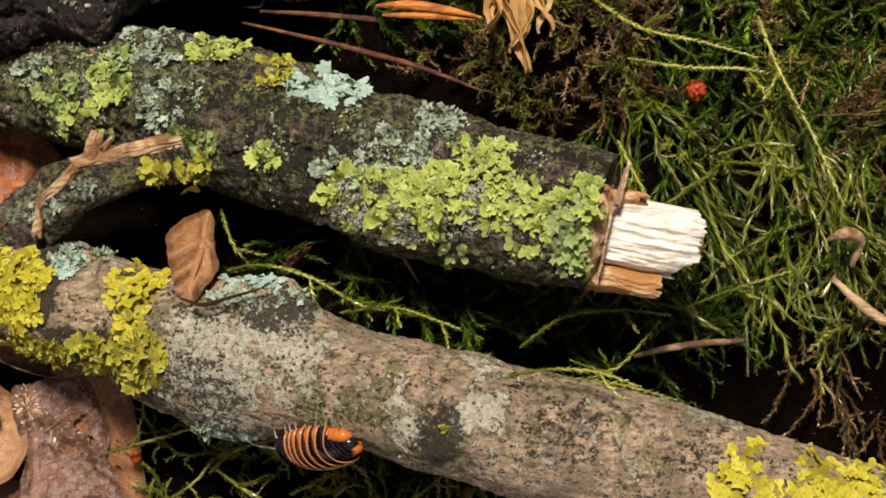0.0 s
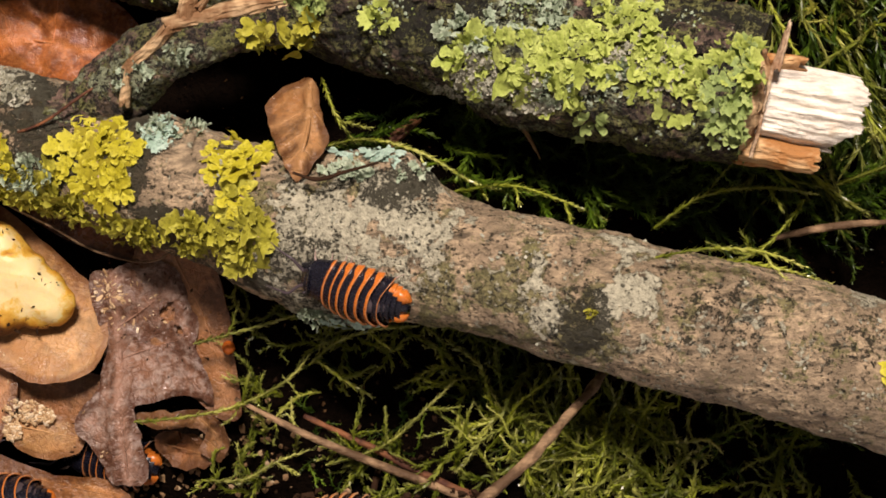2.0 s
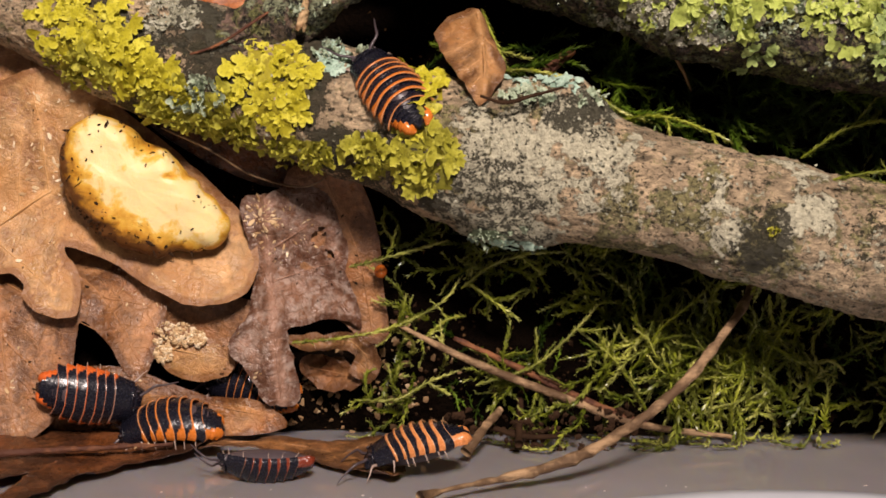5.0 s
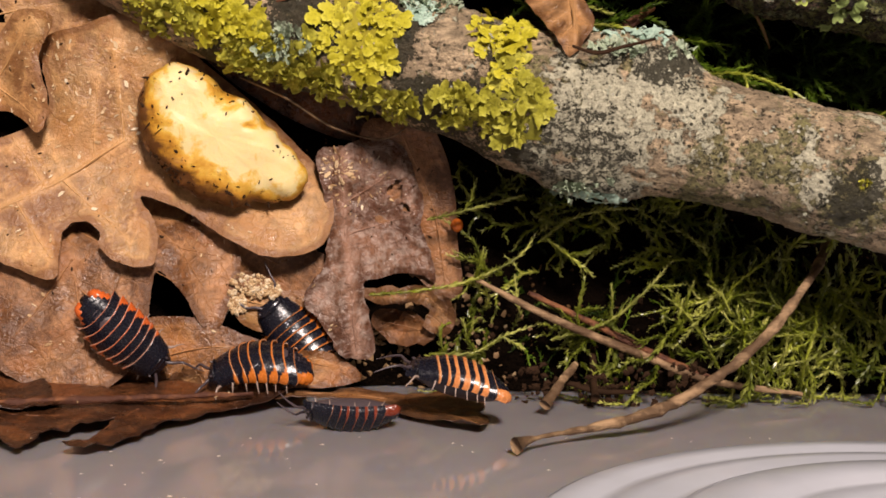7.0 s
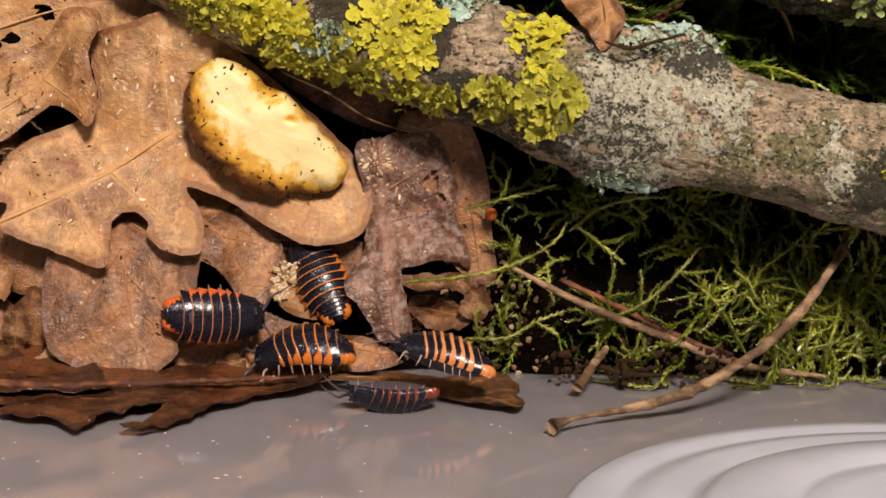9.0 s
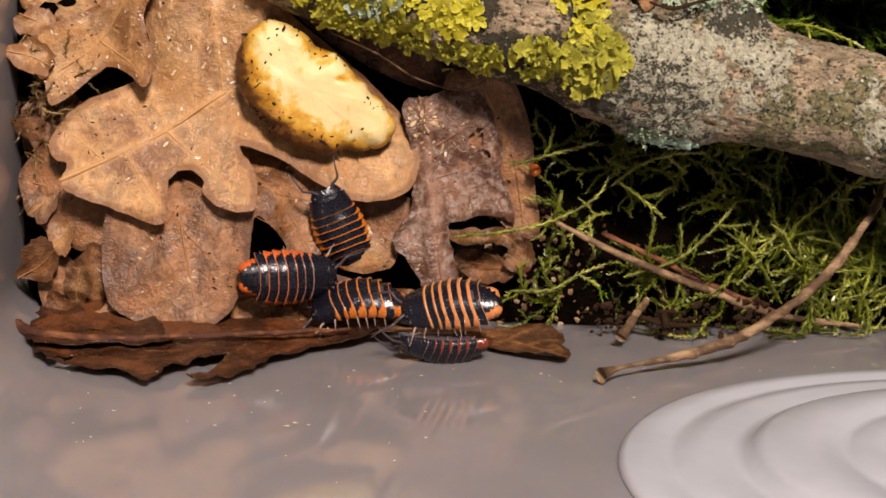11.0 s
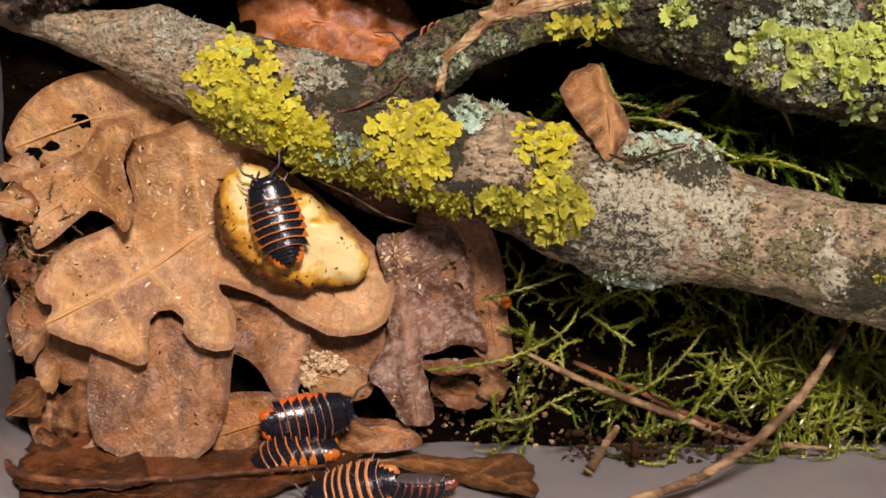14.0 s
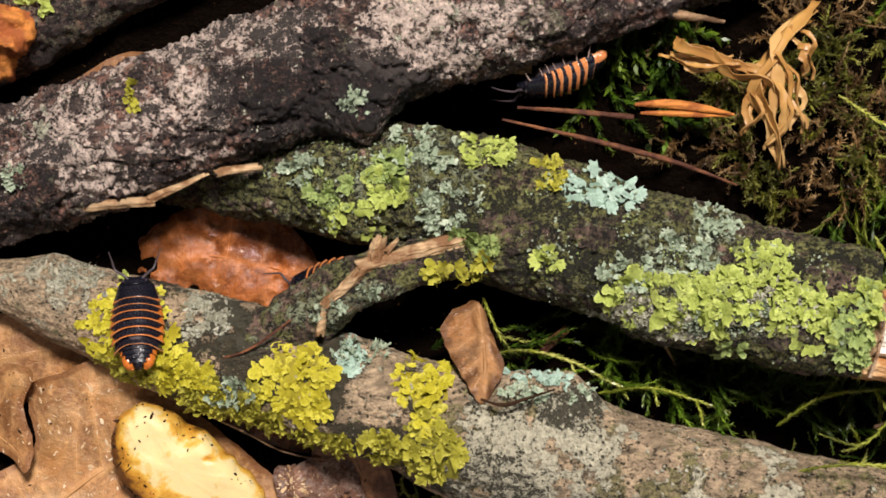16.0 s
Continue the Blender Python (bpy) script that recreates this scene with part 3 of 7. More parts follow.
branch_a = build_branch("branch", BRANCH_A, 640, 120, BARK_GREY, "grey lichen-spotted oak branch lying across the soil",
                        [(3, 7, 37, 5.0, 1.4), (0.5, 6.5, 38, 1.9, -1.9), (4.5, 7.5, 38, 1.0, -0.9), (7, 11.5, 36, 2.0, 0.7), (-24, 23.5, 20, 5.0, 4.2), (-31, 25, 18, 5.0, 2.6), (-36, 5, 15, 6.0, 3.6), (-29, 5, 17, 4.0, 2.2), (-46, 6, 12, 5, 0.9), (-108, 44, 5, 4.5, 2.2), (-40, 14, 22, 10, 0.9), (-45, 9, 15, 5, 1.4), (-62, 28, 14, 6, 1.0), (-28, 23, 22, 5, 1.0)], 0.55,
                        stains_and_shade=[("crust", -25, 20.7, 9, 4, 0.9), ("crust", -33, 17, 10, 8, 0.85), ("crust", -36, 5, 7, 4, 0.6), ("crust", 6.5, 11, 3.5, 4, 0.6), ("dark", -2, 3, 2.5, 2.5, 0.3), ("dark", -0.5, 7, 2.8, 5.0, 0.58), ("dark", 3.5, 4.5, 2.5, 2.0, 0.3), ("green", 1, 7, 4, 5, 0.4), ("green", 0, 4, 5, 5, 0.5), ("green", -16, 6, 5, 5, 0.6), ("green", -10, 10, 6, 4, 0.5), ("green", 14, 5, 8, 6, 0.2), ("green", 30, 3, 9, 6, 0.22), ("green", -38, 10, 7, 9, 0.5), ("dark", -27, 23, 9, 2.5, 0.4), ("crust", -24, 17, 7, 3.5, 0.5), ("crust", -105, 43, 7, 5, 0.7), ("crust", -83, 36, 6, 4, 0.9), ("crust", 39, 9.5, 6, 2.5, 0.8),
                                ("crust", -121, 41, 10, 6, 0.35), ("dark", -61.5, 26, 3.5, 9, 0.9), ("dark", -57, 16.5, 8, 3.5, 0.8), ("dark", -75, 28, 18, 13, 0.95), ("green", -72, 30, 14, 10, 0.4), ("crust", -83, 37, 4, 3.5, 0.8), ("crust", -84, 33, 8, 4, 0.4), ("crust", -72, 34, 6, 3, 0.4), ("dark", -57, 14, 10, 9, 0.6), ("crust", 3, 6, 9, 8, 0.22), ("green", 2, 6, 7, 7, 0.25), ("dark", -38, 8, 7, 7, 0.40), ("green", -30, 21, 8, 4, 0.4), ("dark", -22, 21, 4, 2.5, 0.4), ("dark", 17, 6, 5, 4, 0.18), ("dark", 34, 4, 6, 4, 0.16),
                                ("dark", -55, 24, 3.2, 6, -0.9), ("crust", -55, 24, 3.2, 6, -0.4), ("green", -14, 8, 8, 6, 0.12), ("green", -3, 9, 5, 7, 0.12), ("crust", -14, 10, 8, 4, 0.1), ("dark", -14, 6, 6, 4, 0.14), ("crust", -37, 9, 8, 7, 0.45), ("green", -36, 14, 8, 7, 0.25), ("crust", 5, 9, 3.5, 5, 0.9), ("crust", -5, 8, 1.6, 5, 0.6), ("crust", -18, 4, 6, 6, -0.2), ("green", -40, 20, 12, 6, 0.35), ("green", 12, 12, 30, 3, 0.25), ("crust", -10, 10, 7, 4, 0.1), ("crust", 24, 4, 8, 5, 0.2)])
branch_b = build_branch("branch", BRANCH_B, 420, 140, BARK_MOSSY, "dark mossy branch with a freshly broken pale end",
                        [(-42, 52, 15, 8, 1.2), (-10, 36, 18, 6, 1.0), (-60, 50, 8, 6, 1.2)], 1.0,
                        stains_and_shade=[("crust", -8, 37, 10, 5, 0.7), ("crust", -4, 47, 8, 5, 0.5), ("crust", -48, 60, 14, 6, 0.5), ("crust", 8, 36, 8, 4, 0.5), ("crust", 18, 42, 10, 3, 0.15), ("green", 15, 43, 14, 4, 0.45), ("green", -25, 52, 20, 10, 0.45), ("dark", 14, 40, 9, 5, 0.5), ("dark", -30, 48, 12, 8, 0.3), ("green", -55, 55, 20, 9, 0.5)], always={"green": 0.46, "dark": 0.30, "crust": -0.04}, cracks=0.6)
branch_c = build_branch("branch", BRANCH_C, 640, 150, BARK_DARK, "blackish cracked branch lying behind the others",
                        [(-56, 70.5, 10, 5.5, 4.0), (-100, 62, 12, 9, 1.2), (-75, 68, 14, 6, 1.0)], 1.45, 1.9,
                        # dark at (-54, 70) paints in the shade on the front side
                        stains_and_shade=[("crust", -97, 62, 14, 5, 0.95), ("crust", -80, 81, 14, 3.5, 0.9), ("crust", -44, 82, 12, 8, 0.9), ("crust", -82, 71, 7, 7, 0.5), ("crust", -84, 72, 5, 4, 0.5), ("crust", -104, 66, 14, 8, 0.5), ("crust", -66, 80, 12, 4, 0.6), ("dark", -68, 73, 17, 9, 0.45), ("dark", -112, 60, 8, 8, 0.4), ("dark", -54, 70, 14, 5, 0.6), ("green", -35, 82, 10, 5, 0.4)], always={"dark": 0.22, "crust": 0.16}, cracks=1.2)


def build_stub():
    o = BRANCH_A[len(BRANCH_A) // 2][:3]
    v, f = bark_tube(STUB, 60, 130, [(-62, 40, 14, 4, 1.4), (-52, 42, 15, 4, 0.8), (-45, 43, 10, 3, -1.2)], 0.9, 1.8)
    part("side_stub", v, f, BARK_MOSSY, branch_a, o, "broken side stub with peeling bark", marks=marks_for(v, [("crust", -60, 38, 8, 4, 0.5)], {"green": 0.4, "dark": 0.25, "crust": 0.1})).location = (0, 0, 0)
    # split strips of bare wood along the upper edge of the stub
    slabs = [((-57.0, 44.0, 16.6), (24, 6.0, -1.6), (0, 1, 0.55), 25.6, 2.8, 1.4, 1, 0.0), ((-62.8, 38.4, 16.2), (7, 6.2, 1.2), (-0.5, 1, 0.3), 8.8, 1.9, 1.0, 2, 0.0), ((-63.8, 33.6, 14.8), (1.4, 5, 1.4), (1, -0.3, 0.2), 6.2, 1.5, 0.8, 8, 0.3),
             ((-54.4, 45.4, 16.6), (0.9, 4, 0.6), (1, 0, 0.1), 4.4, 3.2, 1.0, 3, 0.35), ((-52.6, 46.4, 16.8), (1.6, 2, 0.4), (1, -0.6, 0), 2.8, 1.5, 0.8, 6, 0.6),
             ((-48, 43.4, 14.8), (17, 1.4, -0.6), (0, 1, 0.8), 17, 1.6, 0.9, 5, 0.4)]
    for p, along, across, l, w, h, seed, taper in slabs:
        v, f = wood_slab(p, along, across, l, w, h, seed, 1.0, 0.4, taper)
        part("split_wood", v, f, WOOD_OLD, branch_a, o, "pale strip of split wood").location = (0, 0, 0)


build_stub()


def build_broken_end():
    """The snapped end of the mossy branch: a wide tongue of pale fibres with a ragged edge, an orange underside and a frayed brown lip."""
    o = BRANCH_B[len(BRANCH_B) // 2][:3]
    d = Vector((0.975, -0.20, 0.02)).normalized()
    side = Vector((0.20, 0.975, 0.0)).normalized()
    up = d.cross(side)
    c0 = Vector((24.6, 33.4, 22.6))
    rnd = random.Random(5)

    def splinter(across, high, start, reach, w, h, k, material, name, label=""):
        v, f, rings = [], [], 9
        for s in np.linspace(0, 1, rings):
            tip = 1 - 0.4 * s**5
            c = c0 + d * (start + (reach - start) * s) + side * (across + 0.12 * math.sin(5 * s + k)) + up * (high + 0.22 * math.sin(4 * s + 2 * k))
            for q in range(8):
                a = 2 * math.pi * q / 8
                r = 1 + 0.25 * fbm((3 * s, 2 * math.cos(a), 2 * math.sin(a) + k), 0.8, 2)
                v.append(c + side * w * tip * r * math.cos(a) + up * h * tip * r * math.sin(a))
        f = [(i * 8 + j, i * 8 + (j + 1) % 8, i * 8 + 8 + (j + 1) % 8, i * 8 + 8 + j) for i in range(rings - 1) for j in range(8)]
        f += [tuple(reversed(range(8))), tuple((rings - 1) * 8 + j for j in range(8))]
        part(name, v, f, material, branch_b, o, label).location = (0, 0, 0)

    # the tongue of white wood: one slab, ridged along the grain, with a ragged end
    na, nl = 70, 56
    top, low = [], []
    for i in range(na):
        across = -4.9 + 10.6 * i / (na - 1)
        step = round(across / 1.3)
        reach = 12.9 - 2.9 * smoothstep(-1.2, -4.2, across) + 0.9 * fbm((step * 3.7, 1, 2), 2.0, 2) + 0.5 * fbm((across, 4, 1), 0.5, 2) - 0.8 * smoothstep(4.4, 5.6, across)
        for j in range(nl):
            s = j / (nl - 1)
            x = -2.2 + (reach + 2.2) * s - 0.35 * (across + 1) * (1 - s) * 0.6
            ridge = 0.85 * fbm((across * 1.0, x * 0.07, 3), 1.3, 3) + 0.25 * fbm((across, x * 0.25, 7), 0.5, 2)
            z = 3.9 - 0.06 * across * across + ridge - 1.2 * s**6 - 1.6 * smoothstep(-3.6, -4.9, across)
            p = c0 + d * x + side * across
            top.append(p + up * z)
            low.append(p + up * (z - 2.6 - 1.2 * (1 - s)))
    m = na * nl
    f = []
    for i in range(na - 1):
        for j in range(nl - 1):
            q = (i * nl + j, (i + 1) * nl + j, (i + 1) * nl + j + 1, i * nl + j + 1)
            f += [q[::-1], tuple(k + m for k in q)]
    rim = [(i, 0) for i in range(na)] + [(na - 1, j) for j in range(1, nl)] + [(i, nl - 1) for i in range(na - 2, -1, -1)] + [(0, j) for j in range(nl - 2, 0, -1)]
    ids = [i * nl + j for i, j in rim]
    f += [(a, b, b + m, a + m) for a, b in zip(ids, ids[1:] + ids[:1])]
    part("broken_wood", top + low, f, WOOD_FRESH, branch_b, o, "cream-white splintered wood").location = (0, 0, 0)
    # the tan underside, the core behind it and a raised lip of torn inner bark
    def slab(name, at, along, across, l, w, h, seed, material, label, ragged=1.0, taper=0.0):
        m = lambda q: d * q[0] + side * q[1] + up * q[2]
        v, f = wood_slab(c0 + m(at), m(along), m(across), l, w, h, seed, ragged, 0.4, taper)
        part(name, v, f, material, branch_b, o, label).location = (0, 0, 0)

    slab("splinter", (-2.2, -6.7, 2.0), (1, 0, 0.02), (0, 1, 0.25), 10.6, 3.6, 1.6, 31, WOOD_TAN, "tan slab of inner wood", 0.7)
    slab("splinter", (-2.0, -8.2, 0.0), (1, 0.1, 0), (0, 1, 0.8), 7.6, 1.8, 1.0, 32, WOOD_TAN, "tan slab of inner wood", 0.8)
    slab("splinter", (-1.8, 5.6, 3.3), (1, 0.1, 0), (0, 1, -0.3), 5.2, 2.2, 1.6, 33, WOOD_TAN, "orange-brown splinter", 0.9, 0.2)
    slab("bark_lip", (-0.4, 4.2, 6.2), (0.10, 1, -0.18), (1, -0.1, 0), 6.2, 1.3, 0.6, 34, WOOD_PALE, "raised lip of torn tan bark", 1.0, 0.45)
    slab("bark_lip", (-0.9, -7.6, 4.6), (0.02, 1, 0.28), (1, 0, 0), 6.4, 0.5, 0.5, 35, WOOD_PALE, "frayed tan inner bark", 0.8)
    slab("bark_lip", (-0.9, -1.6, 6.5), (0.02, 1, 0.0), (1, 0, 0), 6.6, 0.5, 0.5, 36, WOOD_PALE, "frayed tan inner bark", 0.8)
    core = [(*(c0 - d * 5.0), 7.6), (*(c0 - d * 2.0), 7.4), (*(c0 - d * 1.0), 5.0), (*(c0 - d * 0.6), 0.5)]
    v, f = tube(core, 40, 30)
    v = np.array(v)
    v += np.outer(0.8 * field(v * (0.2, 1, 1), 1.2, 3, 6), d)
    part("core_wood", v, f, WOOD_OLD, branch_b, o, "torn brown heart of the branch").location = (0, 0, 0)


build_broken_end()


# ---- dead leaves
def inside(p, poly):
    x, y, hit = p[0], p[1], False
    for (x0, y0), (x1, y1) in zip(poly, np.roll(poly, -1, axis=0)):
        if (y0 > y) != (y1 > y) and x < (x1 - x0) * (y - y0) / (y1 - y0) + x0:
            hit = not hit
    return hit


def near_line(p, line):
    """Distance from a point to a polyline, in the plane."""
    best = 1e9
    for a, b in zip(line[:-1], line[1:]):
        ax, ay, bx, by = *a, *b
        dx, dy = bx - ax, by - ay
        u = min(max(((p[0] - ax) * dx + (p[1] - ay) * dy) / (dx * dx + dy * dy + 1e-9), 0), 1)
        best = min(best, math.hypot(p[0] - ax - u * dx, p[1] - ay - u * dy))
    return best


def build_leaf(outline, height, ribs, material, label, step=0.75, corner=6, thick=0.14, holes=(), wave=0.6, seed=0, group="dead leaves", rag=0.22, crumple=0.25):
    """A dead leaf lying flat: an outline, a height over the plan, ribs as (width, line), and holes (x, y, radius)."""
    edge = closed_spline(outline, len(outline) * corner)
    edge = np.array([(x + rag * fbm((x, y, seed), 1.6, 3), y + rag * fbm((x, y, seed + 9), 1.6, 3)) for x, y in edge])
    pts = [Vector((x, y)) for x, y in edge]
    loops = [list(range(len(edge)))]
    lo, hi = edge.min(0), edge.max(0)
    rnd = random.Random(seed)
    for x in np.arange(lo[0], hi[0], step):
        for y in np.arange(lo[1], hi[1], step):
            q = (x + rnd.uniform(-0.2, 0.2) * step, y + rnd.uniform(-0.2, 0.2) * step)
            if inside(q, edge) and np.abs(edge - q).sum(1).min() > 0.45 * step:
                pts.append(Vector(q))
    v2, _, tris, *_ = delaunay_2d_cdt(pts, [], loops, 1, 1e-5)
    keep = []
    for tri in tris:
        c = sum((v2[i] for i in tri), Vector((0, 0))) / 3
        if all((c.x - x) ** 2 + (c.y - y) ** 2 > (r * (1 + 0.5 * fbm((c.x, c.y, seed + 2), 1.2, 2))) ** 2 for x, y, r in holes):
            keep.append(tuple(tri))
    def level(x, y, brim):
        return height(x, y) + wave * fbm((x, y, seed + 5), 9, 2) + 0.08 * fbm((x, y, seed), 1.6, 2) + brim * 0.9 * fbm((x, y, seed + 7), 5, 2) - crumple * abs(fbm((x, y, seed + 11), 4.5, 2))

    def brim_at(x, y):
        return math.exp(-float(np.hypot(*(edge - (x, y)).T).min()) / 1.6)

    rib, verts, brink = [], [], []
    for p in v2:
        brink.append(brim_at(p.x, p.y))
        r = max((w_ * max(0.0, 1 - near_line(p, line) / (0.75 * w_ + 0.35)) for w_, line in ribs), default=0.0)
        rib.append(min(1.0, 1.6 * r))
        verts.append((p.x, p.y, level(p.x, p.y, brink[-1]) + 0.25 * r))
    o = np.mean(verts, axis=0)
    leaf = part("leaf", verts, keep, material, origin=o, marks={"rib": rib, "edge": brink})
    stem = leaf
    if ribs and ribs[0][0] >= 0.25:
        w0, line = ribs[0]
        c = spline([(x, y, level(x, y, brim_at(x, y)) + 0.10, w0 * 0.42 * (1 - 0.6 * i / max(1, len(line) - 1))) for i, (x, y) in enumerate(line)], 40)
        mv, mf = tube(c, 8)
        stem = part("midrib", mv, mf, material, leaf, o, "raised pale midrib", marks={"rib": [0.8] * len(mv), "edge": [0] * len(mv)})
        stem.location = (0, 0, 0)
    for line in [l for w_, l in ribs[1:] if w_ >= 0.25]:
        c = spline([(*q, 0.0, 0.0) for q in line], 16)
        c[:, :2] += np.array([(0.5 * fbm((x, y, seed), 4, 2), 0.5 * fbm((x, y, seed + 4), 4, 2)) for x, y in c[:, :2]]) * np.linspace(0, 1, 16)[:, None]
        c = np.array([q for q in c if inside(q[:2], edge)])
        if len(c) < 3:
            continue
        c[:, 2] = [level(x, y, brim_at(x, y)) + 0.10 for x, y in c[:, :2]]
        c[:, 3] = np.linspace(0.16, 0.05, len(c))
        tv, tf = tube(c, 5)
        part("vein", tv, tf, material, stem, o, marks={"rib": [1.0] * len(tv), "edge": [0] * len(tv)}).location = (0, 0, 0)
    solid = leaf.modifiers.new("thickness", "SOLIDIFY")
    solid.thickness, solid.offset = thick * MM, -1
    leaf.modifiers.new("crisp_edge", "EDGE_SPLIT").split_angle = radians(50)
    return tagged(leaf, label, "leaf", group)


def build_leaves():
    def z_oak(x, y):
        return 0.8 + 0.5 * max(0, 5 - y) - 2.5 * smoothstep(-97, -90, x) - 1.5 * smoothstep(-108, -118, x) * smoothstep(4, 10, y)
    oak = [(-108.7, 26), (-114, 24.3), (-114.9, 20), (-113.8, 14.2), (-117, 10.5), (-124.8, 7.2), (-129.6, 1.8), (-129, -1.7), (-126.9, -2.3), (-127.5, -4.7),
           (-126.5, -6.8), (-120.2, -9), (-111.6, -11.4), (-110.9, -4.9), (-107.8, -3.2), (-105.3, -4.7), (-105.2, -6.8), (-102.3, -9), (-97.7, -9.4), (-96.7, -6.4),
           (-97.4, -2.9), (-99.5, 0.6), (-93.3, -1.4), (-87.7, -4.9), (-80.3, -8), (-72.8, -6.6), (-70.3, -2.2), (-71.2, 2.4), (-74.4, 7), (-83, 15), (-96, 25), (-103, 28)]
    mid = [(-127.8, -5), (-111.5, 2.8), (-102.4, 8.9), (-90, 14)]
    side = [[(-111.5, 2.8), (-101, -6)], [(-118, -0.5), (-112, -9)], [(-114, 1.8), (-119, 9)], [(-107, 5.8), (-106.5, 18)], [(-102.4, 8.9), (-104, 23)], [(-99, 10), (-86, 0), (-75, -3)], [(-121, -2), (-126, 2)]]
    build_leaf(oak, z_oak, [(0.9, mid)] + [(0.55, s) for s in side], LEAF_TAN, "tan lobed oak leaf, dry and flat, under the potato", 0.7, seed=1)
    # lobe of a second leaf overlapping it
    lobe = [(-134, 17.2), (-128, 20.2), (-122, 23), (-118, 28), (-112.5, 27), (-114.8, 21), (-113.2, 14.5), (-114.4, 9.9), (-117.5, 12), (-121, 12.8), (-125, 9.6), (-129.5, 6.6), (-131, 11)]
    build_leaf(lobe, lambda x, y: 0.2 + 3.4 * smoothstep(-121, -114, x) + 1.2 * smoothstep(14, 8, y), [(0.4, [(-116, 27), (-122, 17), (-130, 11)]), (0.3, [(-122, 17), (-116, 13)])], LEAF_TAN, "tan leaf lobe with a pointed torn edge", 0.8, 4, seed=2)
    low = [(-120.7, -10.2), (-121.4, -15.1), (-120.5, -23.1), (-117.3, -26.2), (-111.5, -28.4), (-105.1, -28.2), (-100.6, -24.9), (-98.4, -19.5), (-97.7, -13.5), (-97.0, -10.6), (-95.4, -11.4),
           (-92.6, -14.6), (-90.6, -18.4), (-88.4, -19.6), (-86.2, -16.6), (-84.6, -11.5), (-85.4, -6), (-90, -1), (-102, 2), (-112, 2), (-119, -4)]
    build_leaf(low, lambda x, y: 5 + 0.28 * (-10 - y) - 5 * smoothstep(-9, 0, y) - 3.4 * smoothstep(-96, -88, x) * smoothstep(0, -9, y), [(0.6, [(-111, 0), (-109, -12), (-106, -27)]), (0.35, [(-104, -1), (-94, -7), (-88.6, -17)]), (0.3, [(-94, -7), (-86.5, -9)]), (0.3, [(-109.5, -9), (-117, -20)]), (0.3, [(-108.5, -13), (-101, -20)]), (0.3, [(-110, -4), (-119, -10)]), (0.3, [(-109, -5), (-94, -12)])],
               LEAF_BROWN, "brown leaf with rounded lobes and a net of veins", 0.75, 5, seed=3, crumple=0.7)
    # curled upright tail of the grey leaf is a leaf of its own further down
    build_leaf([(-66, 12.5), (-60, 13), (-55, 11.5), (-52, 4), (-50.8, -6), (-50, -13.6), (-53, -14.5), (-57, -11.6), (-62, -7), (-66, 2)], lambda x, y: 0.9 + 0.05 * (x + 58), [(0.3, [(-60, 11), (-55, 0), (-52.5, -13)])], LEAF_BROWN, "smooth orange-brown leaf under the crumpled grey one", 0.8, 4, seed=18)
    grey = [(-73, 8), (-69.3, 9), (-64, 10.5), (-60, 9), (-58, 5), (-56.4, 1), (-56.8, -3), (-55, -8), (-54.4, -12.2), (-57, -10.8), (-63, -11.3), (-65.4, -12.2), (-64.8, -17), (-63.6, -22.5), (-66, -23.6), (-69.5, -22.5), (-72, -18), (-74.8, -14.5), (-72, -9), (-71, -4.5), (-72, 2)]
    build_leaf(grey, lambda x, y: 1.5 + 4.0 * smoothstep(-4, -12, y) * smoothstep(-58, -66, x) + 1.2 * math.exp(-((x + 68.5) / 1.6) ** 2) + 0.15 * (x + 60) * (0.4 if x > -60 else 0), [(0.9, [(-69.5, 9), (-68.5, -4), (-67.5, -14), (-66.5, -23)]), (0.35, [(-68.8, 0), (-60, 6)]), (0.35, [(-68.5, -5), (-58, -1)])],
               LEAF_GREY, "greyish brown crumpled leaf with small holes", 0.6, 5, holes=[(-60.8, 2.2, 1.3), (-59.2, -0.3, 0.6)], wave=1.3, seed=4, rag=0.5, crumple=1.6)
    # pieces between
    build_leaf([(-85, -14), (-82, -13), (-78, -13.6), (-73.6, -14), (-74.5, -18.8), (-78, -20.2), (-82, -20), (-84.6, -18.5), (-85.6, -16)], lambda x, y: 2.4, [(0.3, [(-84.6, -15), (-75, -17)])], LEAF_TAN, "small curled tan leaf piece", 0.7, 5, seed=5)
    build_leaf([(-92, -2), (-84, -5), (-72, -8), (-70, -11), (-72, -15.5), (-80, -16), (-88, -12)], lambda x, y: -0.5, [(0.3, [(-90, -4), (-73, -13)])], LEAF_BROWN, "dark brown leaf tucked under the oak leaf", 0.9, 4, seed=6)
    build_leaf([(-101, -19), (-96, -17.6), (-90, -17.8), (-84, -20), (-78, -22), (-70, -23), (-66, -27), (-80, -28.5), (-98, -28.8), (-106, -28)], lambda x, y: 5.0 - 0.1 * (y + 24), [(0.3, [(-104, -26), (-88, -22), (-70, -25)]), (0.28, [(-95, -24), (-93, -18.6)])], LEAF_AMBER, "flat amber-brown leaf by the box wall", 0.8, 4, seed=7)
    build_leaf([(-66, -13.5), (-61, -12.2), (-56, -12.6), (-52.4, -14), (-51.5, -18), (-53, -20.5), (-56, -18.5), (-55.6, -15.8), (-60, -14.8), (-64, -15.2)], lambda x, y: 4.5 + 1.6 * math.sin(0.6 * x), [(0.25, [(-64, -14.4), (-56, -13.9), (-53.4, -16)])], LEAF_SMALL, "thin curled strip of leaf", 0.4, 5, seed=8, rag=0.6, crumple=1.2, wave=1.4)
